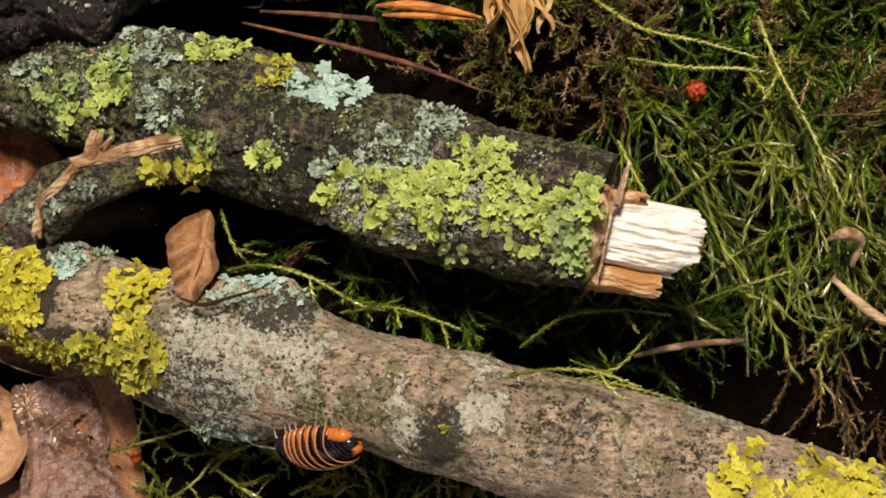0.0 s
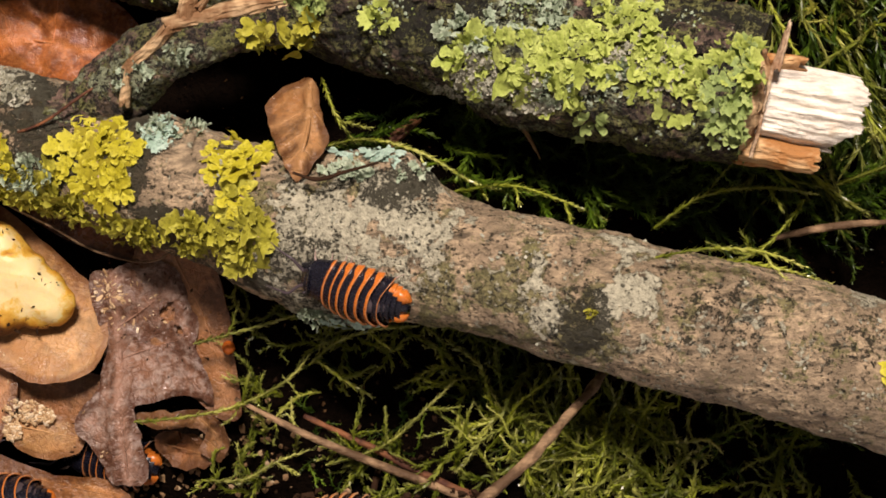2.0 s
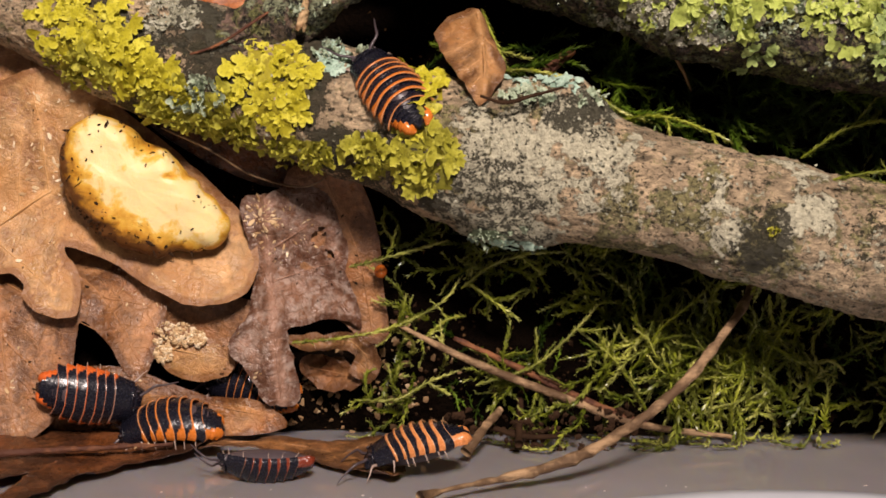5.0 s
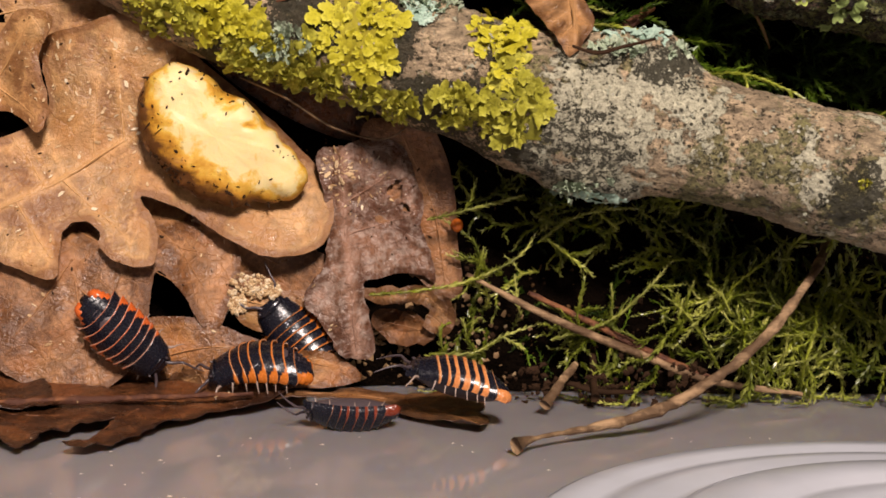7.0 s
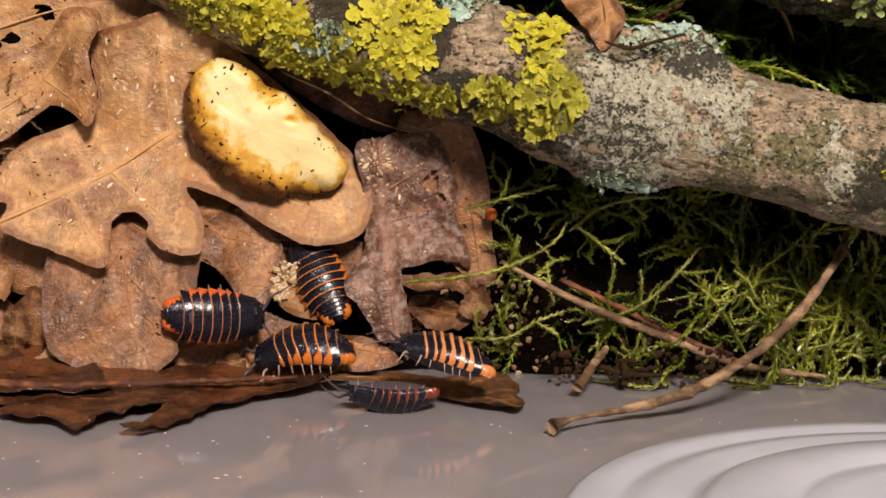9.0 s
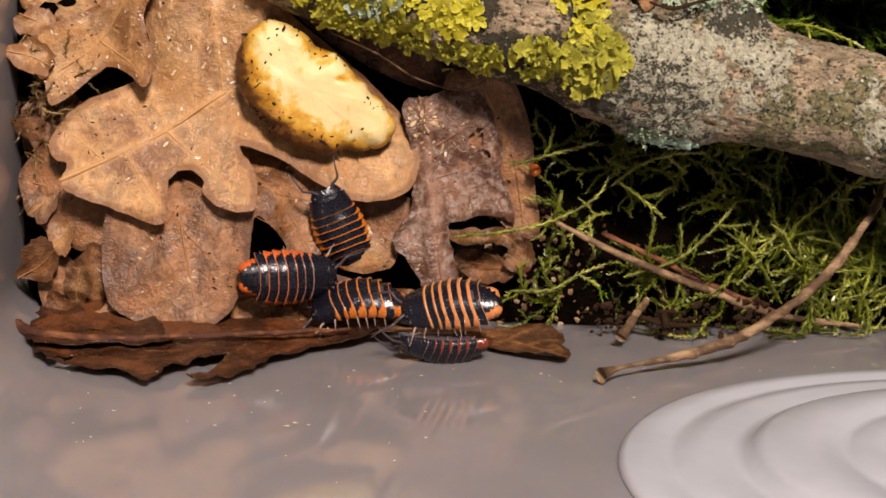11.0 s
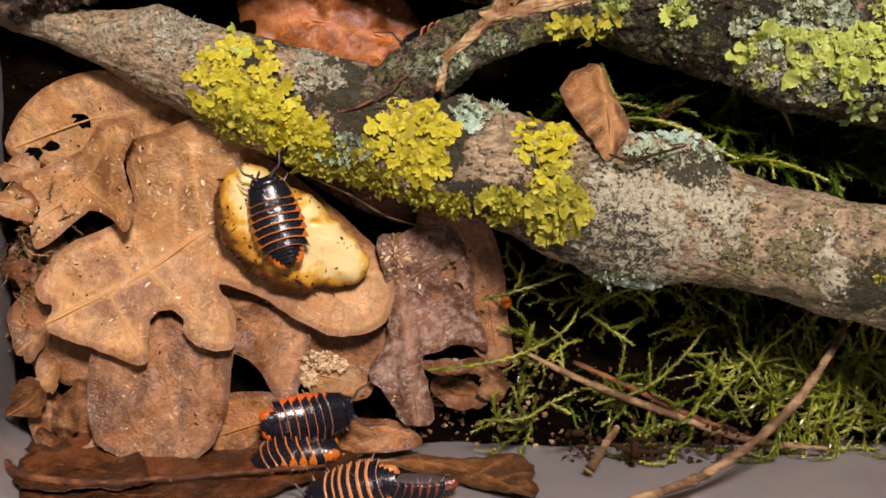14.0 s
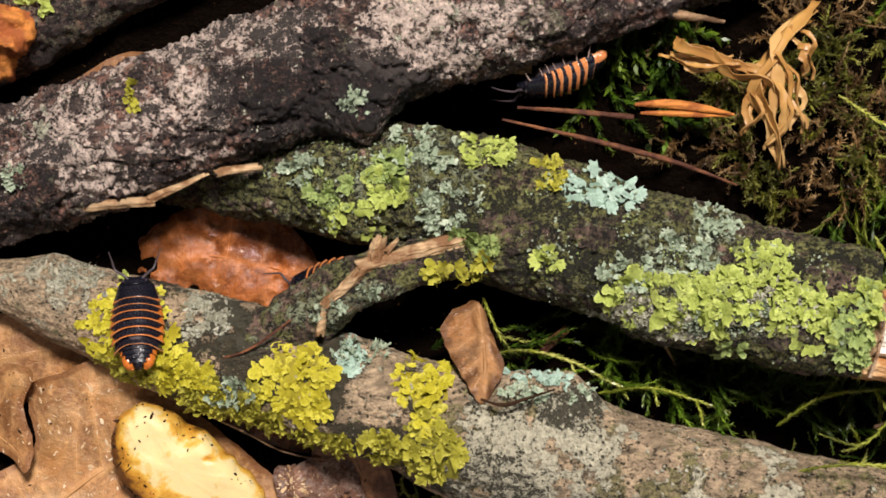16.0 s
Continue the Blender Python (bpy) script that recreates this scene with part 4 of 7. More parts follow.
    build_leaf([(-64, -17), (-58, -17), (-54, -19.5), (-57, -22), (-62, -21)], lambda x, y: 0.5 + 0.15 * (x + 60), [(0.25, [(-62.6, -18.6), (-56, -19.6)])], LEAF_BROWN, "crumpled scrap of brown leaf", 0.4, 5, seed=9, rag=0.8, crumple=2.0, wave=1.2)
    # filling leaves at the left wall and far left
    build_leaf([(-135, 22), (-131, 31), (-120, 36), (-109, 33), (-104, 28), (-112, 22), (-122, 19)], lambda x, y: -4.0, [(0.5, [(-134, 23), (-120, 28), (-108, 30)])], LEAF_TAN, "tan leaf with a small dark hole", 0.8, 4, holes=[(-122.5, 27.6, 1.4), (-130.5, 22.0, 1.2)], seed=10)
    build_leaf([(-135, -4), (-128, 2), (-120, -2), (-116, -12), (-124, -17), (-130, -15), (-134, -10)], lambda x, y: 0.0, [(0.3, [(-133, -6), (-118, -10)])], LEAF_BROWN, "brown leaf lobe below the oak leaf", 0.8, 4, seed=11)
    build_leaf([(-133, -20), (-130, -17), (-127, -18.5), (-123, -15.5), (-120, -19), (-117, -23), (-121, -25), (-122, -28), (-127, -26.5), (-131, -27.5)], lambda x, y: 2.0 + 0.25 * (x + 126), [(0.3, [(-131, -22), (-119, -23)])], LEAF_BROWN, "crumpled brown leaf scrap in the corner", 0.6, 4, wave=2.0, seed=12, rag=0.8, crumple=2.2)
    build_leaf([(-135, 6), (-127, 9), (-124, -2), (-127, -8), (-134, -6)], lambda x, y: -3.5, [(0.3, [(-133, 4), (-126, -5)])], LEAF_BROWN, "dry mossy litter leaf at the wall", 0.8, 4, wave=2.0, seed=13)
    build_leaf([(-108, 33), (-98, 28), (-86, 18), (-70, 10), (-58, 12), (-54, 22), (-66, 26), (-90, 32)], lambda x, y: -3.4, [(0.4, [(-105, 31), (-60, 15)])], LEAF_DARK, "dark damp leaf under the branch", 1.0, 4, seed=14)
    # orange leaf behind the grey branch
    build_leaf([(-101, 44), (-96, 48), (-90, 52), (-80, 53.5), (-72, 51), (-66, 45), (-64, 38), (-72, 34), (-84, 34), (-95, 38)], lambda x, y: -10.5 - 0.02 * (x + 80) ** 2 * 0.2 + 1.5 * smoothstep(-84, -78, x), [(0.7, [(-98, 45), (-82, 44), (-66, 40)]), (0.4, [(-81, 44), (-79.5, 53)]), (0.4, [(-88, 45), (-90, 52)])], LEAF_ORANGE, "glossy orange-brown leaf between the branches", 0.8, 5, seed=15, wave=1.5, crumple=2.0)
    # small leaf wedged between the branches
    build_leaf([(-37.4, 37.4), (-39.6, 37.2), (-42.0, 36.0), (-44.0, 33.6), (-43.4, 31.0), (-42.0, 28.5), (-40.7, 26.2), (-39.6, 24.3), (-38.4, 23.0), (-36.9, 24.0), (-35.4, 26.2), (-34.3, 28.4), (-35.4, 31.4), (-36.2, 34.4)], lambda x, y: 23.0 - 0.35 * max(0, -38.6 - x) - 1.15 * max(0, y - 25.5) + 0.9 * smoothstep(-36.4, -34.8, x) + 0.9 * math.exp(-((x + 37.6) / 0.7) ** 2), [(0.9, [(-37.6, 36.6), (-37.3, 31), (-37.7, 27), (-38.5, 23.8)]), (0.5, [(-37.3, 30), (-41.6, 27.0)]), (0.5, [(-37.4, 33), (-43.0, 30.2)]), (0.5, [(-37.5, 27.6), (-40.2, 25.2)]), (0.4, [(-37.3, 30), (-35.4, 27.6)]), (0.4, [(-37.3, 33), (-35.2, 31)])], LEAF_SMALL, "small folded brown leaf stuck against the branch", 0.4, 3, seed=16, rag=0.35, crumple=1.0)
    # torn scraps that fill the corner and the foot of the side wall
    rnd = random.Random(71)
    for k, (x, y, z) in enumerate([(-131.5, 14, 1.5), (-132, 2, 0.5), (-131, -9, 1.5), (-128.5, -14.5, 3.0), (-131, -18.5, 4.0), (-125.5, -22, 5.5), (-119.5, -27, 6.5), (-128.5, -25.5, 5.0), (-93, -27.6, 7.0), (-132, 20, 0.0)]):
        turn, size = rnd.uniform(0, 6.28), rnd.uniform(2.6, 4.2)
        rim = [(x + size * rnd.uniform(0.6, 1.15) * (1.35 if q in (1, 2) else 0.8) * math.cos(turn + 0.785 * q), y + size * rnd.uniform(0.6, 1.15) * math.sin(turn + 0.785 * q)) for q in range(8)]
        slope, axis = rnd.uniform(0.25, 0.55), rnd.uniform(0, 6.28)
        build_leaf(rim, lambda px, py: z + slope * ((px - x) * math.cos(axis) + (py - y) * math.sin(axis)) + 0.09 * ((px - x) * math.sin(axis)) ** 2, [(0.26, [rim[1], (x, y), rim[5]])], (LEAF_TAN, LEAF_BROWN, LEAF_SMALL)[k % 3], ("torn tan scrap of leaf", "crumpled brown scrap of leaf", "pale curled scrap of leaf")[k % 3] + " among the litter at the wall", 0.6, 4, seed=60 + k, rag=0.8, crumple=1.4, wave=1.2)
    build_leaf([(-116, 71), (-106, 75), (-97, 80), (-90, 79), (-96, 73), (-106, 68)], lambda x, y: -3.0, [(0.4, [(-114, 71), (-92, 79)])], LEAF_TAN, "pale leaf behind the dark branch", 0.9, 4, seed=17)


def build_wall_leaf(outline, y_of, material, label, seed, ribs=(), rag=0.3, holes=()):
    """A wet leaf leaning on the front wall; the outline is x and height."""
    leaf = build_leaf(outline, lambda x, z: 0.0, [(min(w, 0.45), l) for w, l in ribs], material, label, 0.6, 8, wave=0.5, seed=seed, rag=rag, holes=holes, crumple=0.6)
    o = leaf.location / MM
    for ob in [leaf, *leaf.children_recursive]:
        for v in ob.data.vertices:
            x, z, d = v.co.x / MM + o.x, v.co.y / MM + o.y, v.co.z / MM
            v.co = Vector((v.co.x / MM, y_of(x, z) + d - y_of(o.x, o.y), z - o.y)) * MM
    leaf.location = Vector((o.x, y_of(o.x, o.y), o.y)) * MM
    return leaf


build_leaves()
build_wall_leaf([(-131, 4), (-127, 8), (-124.5, 1), (-119, -2), (-117, 6), (-113, 9), (-110.5, 15), (-109, 21.5), (-118, 24.5), (-128, 23), (-132, 14)],
                lambda x, z: -27.6 + 3.0 * smoothstep(16, -2, z), LEAF_DARK, "ragged dark wet scrap of leaf against the plastic wall", 20, [(0.3, [(-130, 10), (-120, 14), (-111, 18)]), (0.3, [(-121, 13.6), (-119.4, 4)])], 1.1, [(-121, 14, 1.0)])
build_wall_leaf([(-131, 12), (-126, 6), (-119, 3), (-108, 4), (-99, 5), (-91, 4), (-83, 6), (-76, 11), (-80, 16), (-86, 20), (-91, 25), (-95, 31), (-98, 36), (-102, 41.5), (-105, 40), (-102.4, 34), (-100.4, 28.4), (-104, 30), (-108, 35), (-111, 41), (-114, 37), (-122, 32), (-128, 26)],
                lambda x, z: -28.6 + 1.6 * smoothstep(20, 6, z), LEAF_DARK, "dark wet leaf with a torn edge pressed to the plastic wall", 22, [(0.3, [(-126, 21), (-110, 24), (-96, 22)]), (0.3, [(-98, 20), (-103, 38)]), (0.3, [(-112, 23), (-113, 35)])], 0.9, [(-124, 28, 1.3)])
build_wall_leaf([(-78, 11), (-66, 10), (-58, 10), (-51.4, 10.5), (-47.8, 14.5), (-48.9, 19), (-48.3, 23), (-49.8, 28.5), (-54, 26), (-58, 22), (-63, 17.5), (-70, 14.5), (-78, 14)],
                lambda x, z: -28.7 + 0.9 * smoothstep(22, 5, z), LEAF_UMBER, "brown leaf tip with fine veins resting on the plastic wall", 21, [(0.45, [(-78, 11.5), (-66, 12), (-56, 18), (-50, 28)]), (0.3, [(-64, 13), (-56, 8)]), (0.3, [(-59, 18.5), (-51, 11)]), (0.3, [(-56, 20), (-49, 17)]), (0.3, [(-54, 22), (-49.6, 23)])], 0.45)


# ---- the piece of potato
def build_potato():
    """A gnawed slab: a plan outline, a flat bright top, a rounded and browned shoulder."""
    plan = closed_spline([(-97.8, 19.6), (-94, 20.8), (-90, 19.2), (-87.2, 16.6), (-83.6, 15.2), (-80.2, 11.2), (-76.2, 7.4), (-74.4, 4.2), (-76, 1.2), (-81, 0.0), (-86.5, -0.6), (-91.5, 1.2), (-96.2, 4.4), (-99.2, 8.4), (-100.2, 13), (-99.8, 17)], 120)
    c = plan.mean(0)
    n, rows = len(plan), [(0.0, 1), (0.12, 1), (0.25, 1), (0.38, 1), (0.5, 1), (0.6, 1), (0.7, 1), (0.78, 1), (0.85, 1), (0.91, 1), (0.96, 1), (0.99, 1), (1.0, 1), (0.99, -1), (0.95, -1), (0.85, -1), (0.6, -1), (0.2, -1)]
    v, rim = [], []
    for r, sgn in rows:
        for i in range(n):
            x, y = c + (plan[i] - c) * r
            crown = 7.6 - 0.075 * (x - c[0]) + 0.045 * (y - c[1])
            z = 3.0 + (crown - 3.0) * max(0.0, 1 - r**5) ** 0.55 if sgn > 0 else 3.0 - 2.4 * max(0.0, 1 - r**4) ** 0.5
            k = 0.7 * fbm((x, y, z), 5.5, 2) + 0.10 * fbm((x, y, z), 1.5, 2)
            lump = smoothstep(0.3, -0.8, ((x - c[0]) * 0.55 + (y - c[1]) * 0.85) / 9) * r**3
            k += 1.5 * lump * fbm((x, y, z + 20), 2.1, 3)
            # a gnawed hollow near the upper edge
            k -= 1.3 * math.exp(-((x + 87.5) / 2.2) ** 2 - ((y - 16.2) / 2.2) ** 2) + 0.8 * math.exp(-((x + 83.4) / 0.8) ** 2 - ((y - 11.8) / 0.7) ** 2)
            v.append((x + r * 0.6 * fbm((x, y, 8), 3.2, 3), y + r * 0.6 * fbm((x, y, 3), 3, 3), z + k))
            lowleft = smoothstep(0.30, -0.95, ((x - c[0]) * 0.68 + (y - c[1]) * 0.74) / 9)
            rim.append(min(1.0, 0.42 * r**7 + 1.15 * r**1.4 * lowleft + 0.22 * math.exp(-((x + 87.5) / 2.6) ** 2 - ((y - 16.2) / 2.4) ** 2) + 0.7 * math.exp(-((x + 83.4) / 0.9) ** 2 - ((y - 11.8) / 0.8) ** 2) + (0.5 if sgn < 0 else 0)))
    f = [(j * n + i, (j + 1) * n + i, (j + 1) * n + (i + 1) % n, j * n + (i + 1) % n) for j in range(len(rows) - 1) for i in range(n)]
    potato = tagged(part("potato_piece", v, f, POTATO, origin=(*c, 1.0), marks={"rim": rim}), "pale yellow piece of boiled potato, brown and gnawed at its edge", "potato")
    rnd = random.Random(8)
    bits_v, bits_f = [], []
    heaps = [rnd.randrange(n) for _ in range(9)]
    for k in range(380):
        j = rnd.choice((5, 6, 7, 8, 8, 9, 9, 10, 10, 11))
        i = int(rnd.choice(heaps) + rnd.gauss(0, 2.5)) % n if k % 3 else rnd.randrange(n)
        p = Vector(v[j * n + i])
        low = ((p.x - c[0]) * 0.68 + (p.y - c[1]) * 0.74) < 0
        if not low and rnd.random() < 0.9:
            continue
        l, w, a = rnd.uniform(0.10, 0.42) * (2.8 if k % 9 == 0 else 1), rnd.uniform(0.04, 0.17) * (1.8 if k % 9 == 0 else 1), rnd.uniform(0, 6.3)
        b = len(bits_v)
        for s, q in ((-1, 0), (-0.3, 1), (0.6, 0.8), (1, 0), (0.4, -1), (-0.5, -0.8)):
            bits_v.append(p + Vector((l * s * math.cos(a) - w * q * math.sin(a), l * s * math.sin(a) + w * q * math.cos(a), 0.12)))
        bits_v.append(p + Vector((0, 0, 0.35)))
        bits_f += [(b + q, b + (q + 1) % 6, b + 6) for q in range(6)]
    tagged(part("dirt_specks", bits_v, bits_f, DIRT, potato, (*c, 1.0), "brown specks of litter"), kind="stuff").location = (0, 0, 0)


build_potato()


# ---- isopods
def arch(x, half, high, back, lap, n=18):
    """One row across a back plate at x: half width, crown height, and how far its sides sweep back."""
    row = []
    for k in range(n + 1):
        a = radians(-104 + 208 * k / n)
        s = abs(math.sin(a))
        row.append((x - back * s**3, half * math.sin(a) * (1 + lap * s**4), high * (math.cos(a) * 0.92 + 0.35) - 0.2))
    return row


def build_isopod(shell, bend=0.0, spread=1.0, centre=0.3, flank=0.75):
    """An isopod 15.5 mm long, head towards +x: seven overlapping back plates, head, four tail rings, tail plate, legs and feelers.
    bend arches it; centre and flank are the shares of a plate that its orange band takes along the spine and at the sides."""
    root = empty("isopod")

    def bent(p):
        if not bend:
            return p
        x, y, z = p
        r = 15.5 / radians(bend)
        a = x / r
        return ((r + z) * math.sin(a), y, (r + z) * math.cos(a) - r * math.cos(radians(bend) * 0.3))

    def plate(name, x0, x1, w0, w1, h0, h1, back, kind, lap=0.10):
        rows, mark, hem, n = [], [], [], 24
        for s in np.linspace(0, 1, 14):
            flare = (0.02 if isinstance(kind, float) else 0.16) * s * s
            rows.append(arch(x0 + (x1 - x0) * s, w0 + (w1 - w0) * s + flare, h0 + (h1 - h0) * s + flare, back, lap, n))
            for k in range(n + 1):
                u = abs(k / n * 2 - 1)
                if isinstance(kind, float):
                    mark.append(smoothstep(kind - 0.04, kind + 0.06, u))
                    hem.append(0.0)
                    continue
                low, high = {"head": (0, 0), "shield": (0.5 * centre, 0.30 * flank), "neck": (0.7 * centre, 0.55 * flank), "back": (centre, flank), "dark": (0.10, 0.10)}[kind]
                reach = low + (high - low) * smoothstep(0.50, 0.78, u)
                mark.append(min(1.0, max(0.0, (s - 1 + reach) / 0.16)) if reach else 0.0)
                hem.append(smoothstep(0.90, 1.0, s) if reach else 0.0)
        inner = [[(x, y * 0.93, z - 0.16) for x, y, z in rows[-1]]]
        allrows = rows + inner
        mark += mark[-(n + 1):]
        hem += hem[-(n + 1):]
        v = [bent(p) for r in allrows for p in r]
        f = [(i * (n + 1) + j, i * (n + 1) + j + 1, (i + 1) * (n + 1) + j + 1, (i + 1) * (n + 1) + j) for i in range(len(allrows) - 1) for j in range(n)]
        return part(name, v, f, shell, root, marks={"mark": mark, "hem": hem})

    # x positions run from the head at +7.4 to the tail at -7.8
    kinds = ["shield", "neck", "back", "back", "back", "back", "dark"]
    half = [3.40, 3.72, 3.90, 3.98, 3.92, 3.78, 3.50]
    high = [2.50, 2.82, 2.98, 3.05, 2.98, 2.8, 2.5]
    edges = [6.6, 3.95, 2.75, 1.6, 0.25, -1.1, -2.45, -3.75]
    head = plate("head", 7.5, 6.0, 1.6, 2.5, 1.2, 2.2, -0.5, "head", 0.0)
    for i in range(7):
        w0 = half[0] * 0.80 if i == 0 else min(half[i] * 0.965, half[i - 1] * 0.955)
        h0 = high[0] * 0.76 if i == 0 else min(high[i] * 0.95, high[i - 1] * 0.945)
        plate("back_plate", edges[i] + 0.15, edges[i + 1] - 0.28, w0, half[i], h0, high[i], 0.6 + 0.10 * i, kinds[i])
    tail = [(3.15, 2.28, 0.72), (2.98, 2.1, 0.54), (2.74, 1.9, 0.44), (2.42, 1.68, 0.38)]
    for i, (w, h, black) in enumerate(tail):
        x = -3.8 - 0.72 * i
        plate("tail_ring", x, x - 0.9, w * 0.99, w, h * 0.97, h, 0.25, black, 0.0)
    v = [bent(p) for p in [(-6.4, 1.25, 1.45), (-6.4, 0.6, 1.85), (-6.4, 0, 1.98), (-6.4, -0.6, 1.85), (-6.4, -1.25, 1.45), (-7.3, 0.75, 1.25), (-7.3, 0, 1.42), (-7.3, -0.75, 1.25), (-8.0, 0.55, 0.75), (-8.0, -0.55, 0.75), (-6.5, 0, 0.2)]]
    part("tail_plate", v, [(0, 1, 6, 5), (1, 2, 6), (2, 3, 6), (3, 4, 7, 6), (5, 6, 7, 9, 8), (0, 5, 8, 10), (4, 10, 9, 7), (8, 9, 10)], shell, root, marks={"mark": [0] * 11, "hem": [0] * 11})
    for sgn in (1, -1):
        v, f = tube([(*bent((-5.7, 1.75 * sgn, 0.9)), 0.75), (*bent((-6.4, 1.68 * sgn, 0.80)), 0.92), (*bent((-7.1, 1.38 * sgn, 0.62)), 0.86), (*bent((-7.75, 1.0 * sgn, 0.42)), 0.30)], 12, 14)
        part("tail_fork", v, f, shell, root, marks={"mark": [1.0] * len(v), "hem": [0] * len(v)})
        v, f = tube([(*bent((6.9, 0.9 * sgn, 1.2)), 0.26), (*bent((7.9, 1.9 * sgn, 1.3)), 0.24), (*bent((8.7, 3.1 * sgn, 1.7)), 0.2), (*bent((10.2, 3.6 * sgn, 1.4)), 0.15), (*bent((12.2, 4.3 * sgn, 0.7)), 0.06)], 7, 24)
        part("feeler", v, f, FEELER, root)
        v, f = tube([(6.75, 1.75 * sgn, 1.75, 0.05), (6.75, 1.85 * sgn, 1.8, 0.32), (6.75, 2.0 * sgn, 1.85, 0.05)], 8)
        part("eye", [bent(p) for p in v], f, FEELER, head)
        for i in range(7):
            x = (edges[i] + edges[i + 1]) / 2
            fore = (3 - i) * 0.28 + 0.35 * math.sin(7.3 * i + 2.1 * sgn)
            wide = spread * (1 + 0.35 * math.sin(4.7 * i + sgn))
            knee = (x + fore, sgn * (2.9 + 0.4 * wide), 0.5 + 0.2 * math.sin(3.1 * i))
            v, f = tube([(*bent((x, 1.2 * sgn, 0.6)), 0.30), (*bent((x + fore * 0.5, 2.6 * sgn, 0.2)), 0.24), (*bent(knee), 0.18), (*bent((x + 1.6 * fore, sgn * (3.3 + 0.7 * wide), -0.3)), 0.10), (*bent((x + 2.2 * fore, sgn * (3.5 + 0.9 * wide), -1.0)), 0.04)], 6, 14)
            part("leg", v, f, LEG, root)
    # soft underside
    v, f = tube([(*bent((6.8, 0, 1.0)), 1.0), (*bent((4, 0, 1.0)), 2.2), (*bent((0, 0, 1.0)), 2.7), (*bent((-4, 0, 0.95)), 2.2), (*bent((-6.6, 0, 0.9)), 1.0)], 14, 20)
    part("underside", [(x, y, bent((0, 0, 0))[2] * 0 + z - 0.35) for x, y, z in v], f, FEELER, root)
    return root


ISOPOD = build_isopod(SHELL, 0, 0.7, 0.29, 0.62)
ISOPOD_FEEDER = build_isopod(SHELL, 0, 0.7, 0.17, 0.80)
ISOPOD_RED = build_isopod(SHELL_RED, 25, 1.0, 0.13, 0.85)
ISOPOD_ARCHED = build_isopod(SHELL, 70, 1.6, 0.17, 0.72)
ISOPOD_SHADED = build_isopod(SHELL_SHADED, 30, -1.8, 0.12, 0.34)
ISOPOD_PALE = build_isopod(SHELL_PALE, 20, 1.2, 0.32, 0.55)


def place_isopod(source, x, y, z, rx, ry, rz, label):
    ob = copy_thing(source, pose(x * MM, y * MM, z * MM, rx, ry, rz))
    return tagged(ob, label, "isopod", "isopods")


def base(source, label):
    return tagged(source, label, "isopod", "isopods")


# ---- lichens: leafy lobes that sit on the bark
def surface_of(ob):
    from mathutils.bvhtree import BVHTree
    o = ob.location + (ob.parent.location if ob.parent else Vector())
    return BVHTree.FromPolygons([(v.co + o) / MM for v in ob.data.vertices], [tuple(p.vertices) for p in ob.data.polygons])


SURFACES = {"a": surface_of(branch_a), "b": surface_of(branch_b), "c": surface_of(branch_c), "stub": surface_of(next(c for c in branch_a.children if c.name.startswith("side_stub")))}


def touch(tree, x, y):
    """The bark straight below a place of the plan, or the bark nearest to it."""
    hit = tree.ray_cast(Vector((x, y, 90)), Vector((0, 0, -1)))
    if hit[0] is None:
        hit = tree.find_nearest(Vector((x, y, 12)))
        if hit[0] is None or hit[3] > 16:
            return None
    n = hit[1]
    return hit[0], (n if n.z > -0.2 else -n)


def lobe(at, normal, heading, long, wide, lift, curl, ruffle, rnd, verts, faces, tips):
    """One scalloped lobe, rooted at a place and growing along heading over the bark."""
    u = (heading - normal * heading.dot(normal)).normalized()
    w = normal.cross(u)
    ph, k = rnd.uniform(0, 6.3), rnd.choice((2, 3, 4, 5))
    b, ni, nj = len(verts), 5, 13
    for i in range(ni):
        s = i / (ni - 1)
        for j in range(nj):
            a = (j / (nj - 1) * 2 - 1)
            edge = 1 - 0.34 * s * (1 - abs(math.sin(a * k * 1.57 + ph))) - 0.10 * a * a
            x = long * s * edge * math.cos(a * 1.15)
            y = wide * (0.22 + 0.78 * s) * edge * math.sin(a * 1.25)
            z = 0.05 + lift * s - curl * s**3 + ruffle * math.sin(a * 5 + ph) * s * s - 0.25 * lift * a * a * s
            verts.append(at + u * x + w * y + normal * max(z, -0.1))
            tips.append(s * s)
    faces += [(b + i * nj + j, b + (i + 1) * nj + j, b + (i + 1) * nj + j + 1, b + i * nj + j + 1) for i in range(ni - 1) for j in range(nj - 1)]


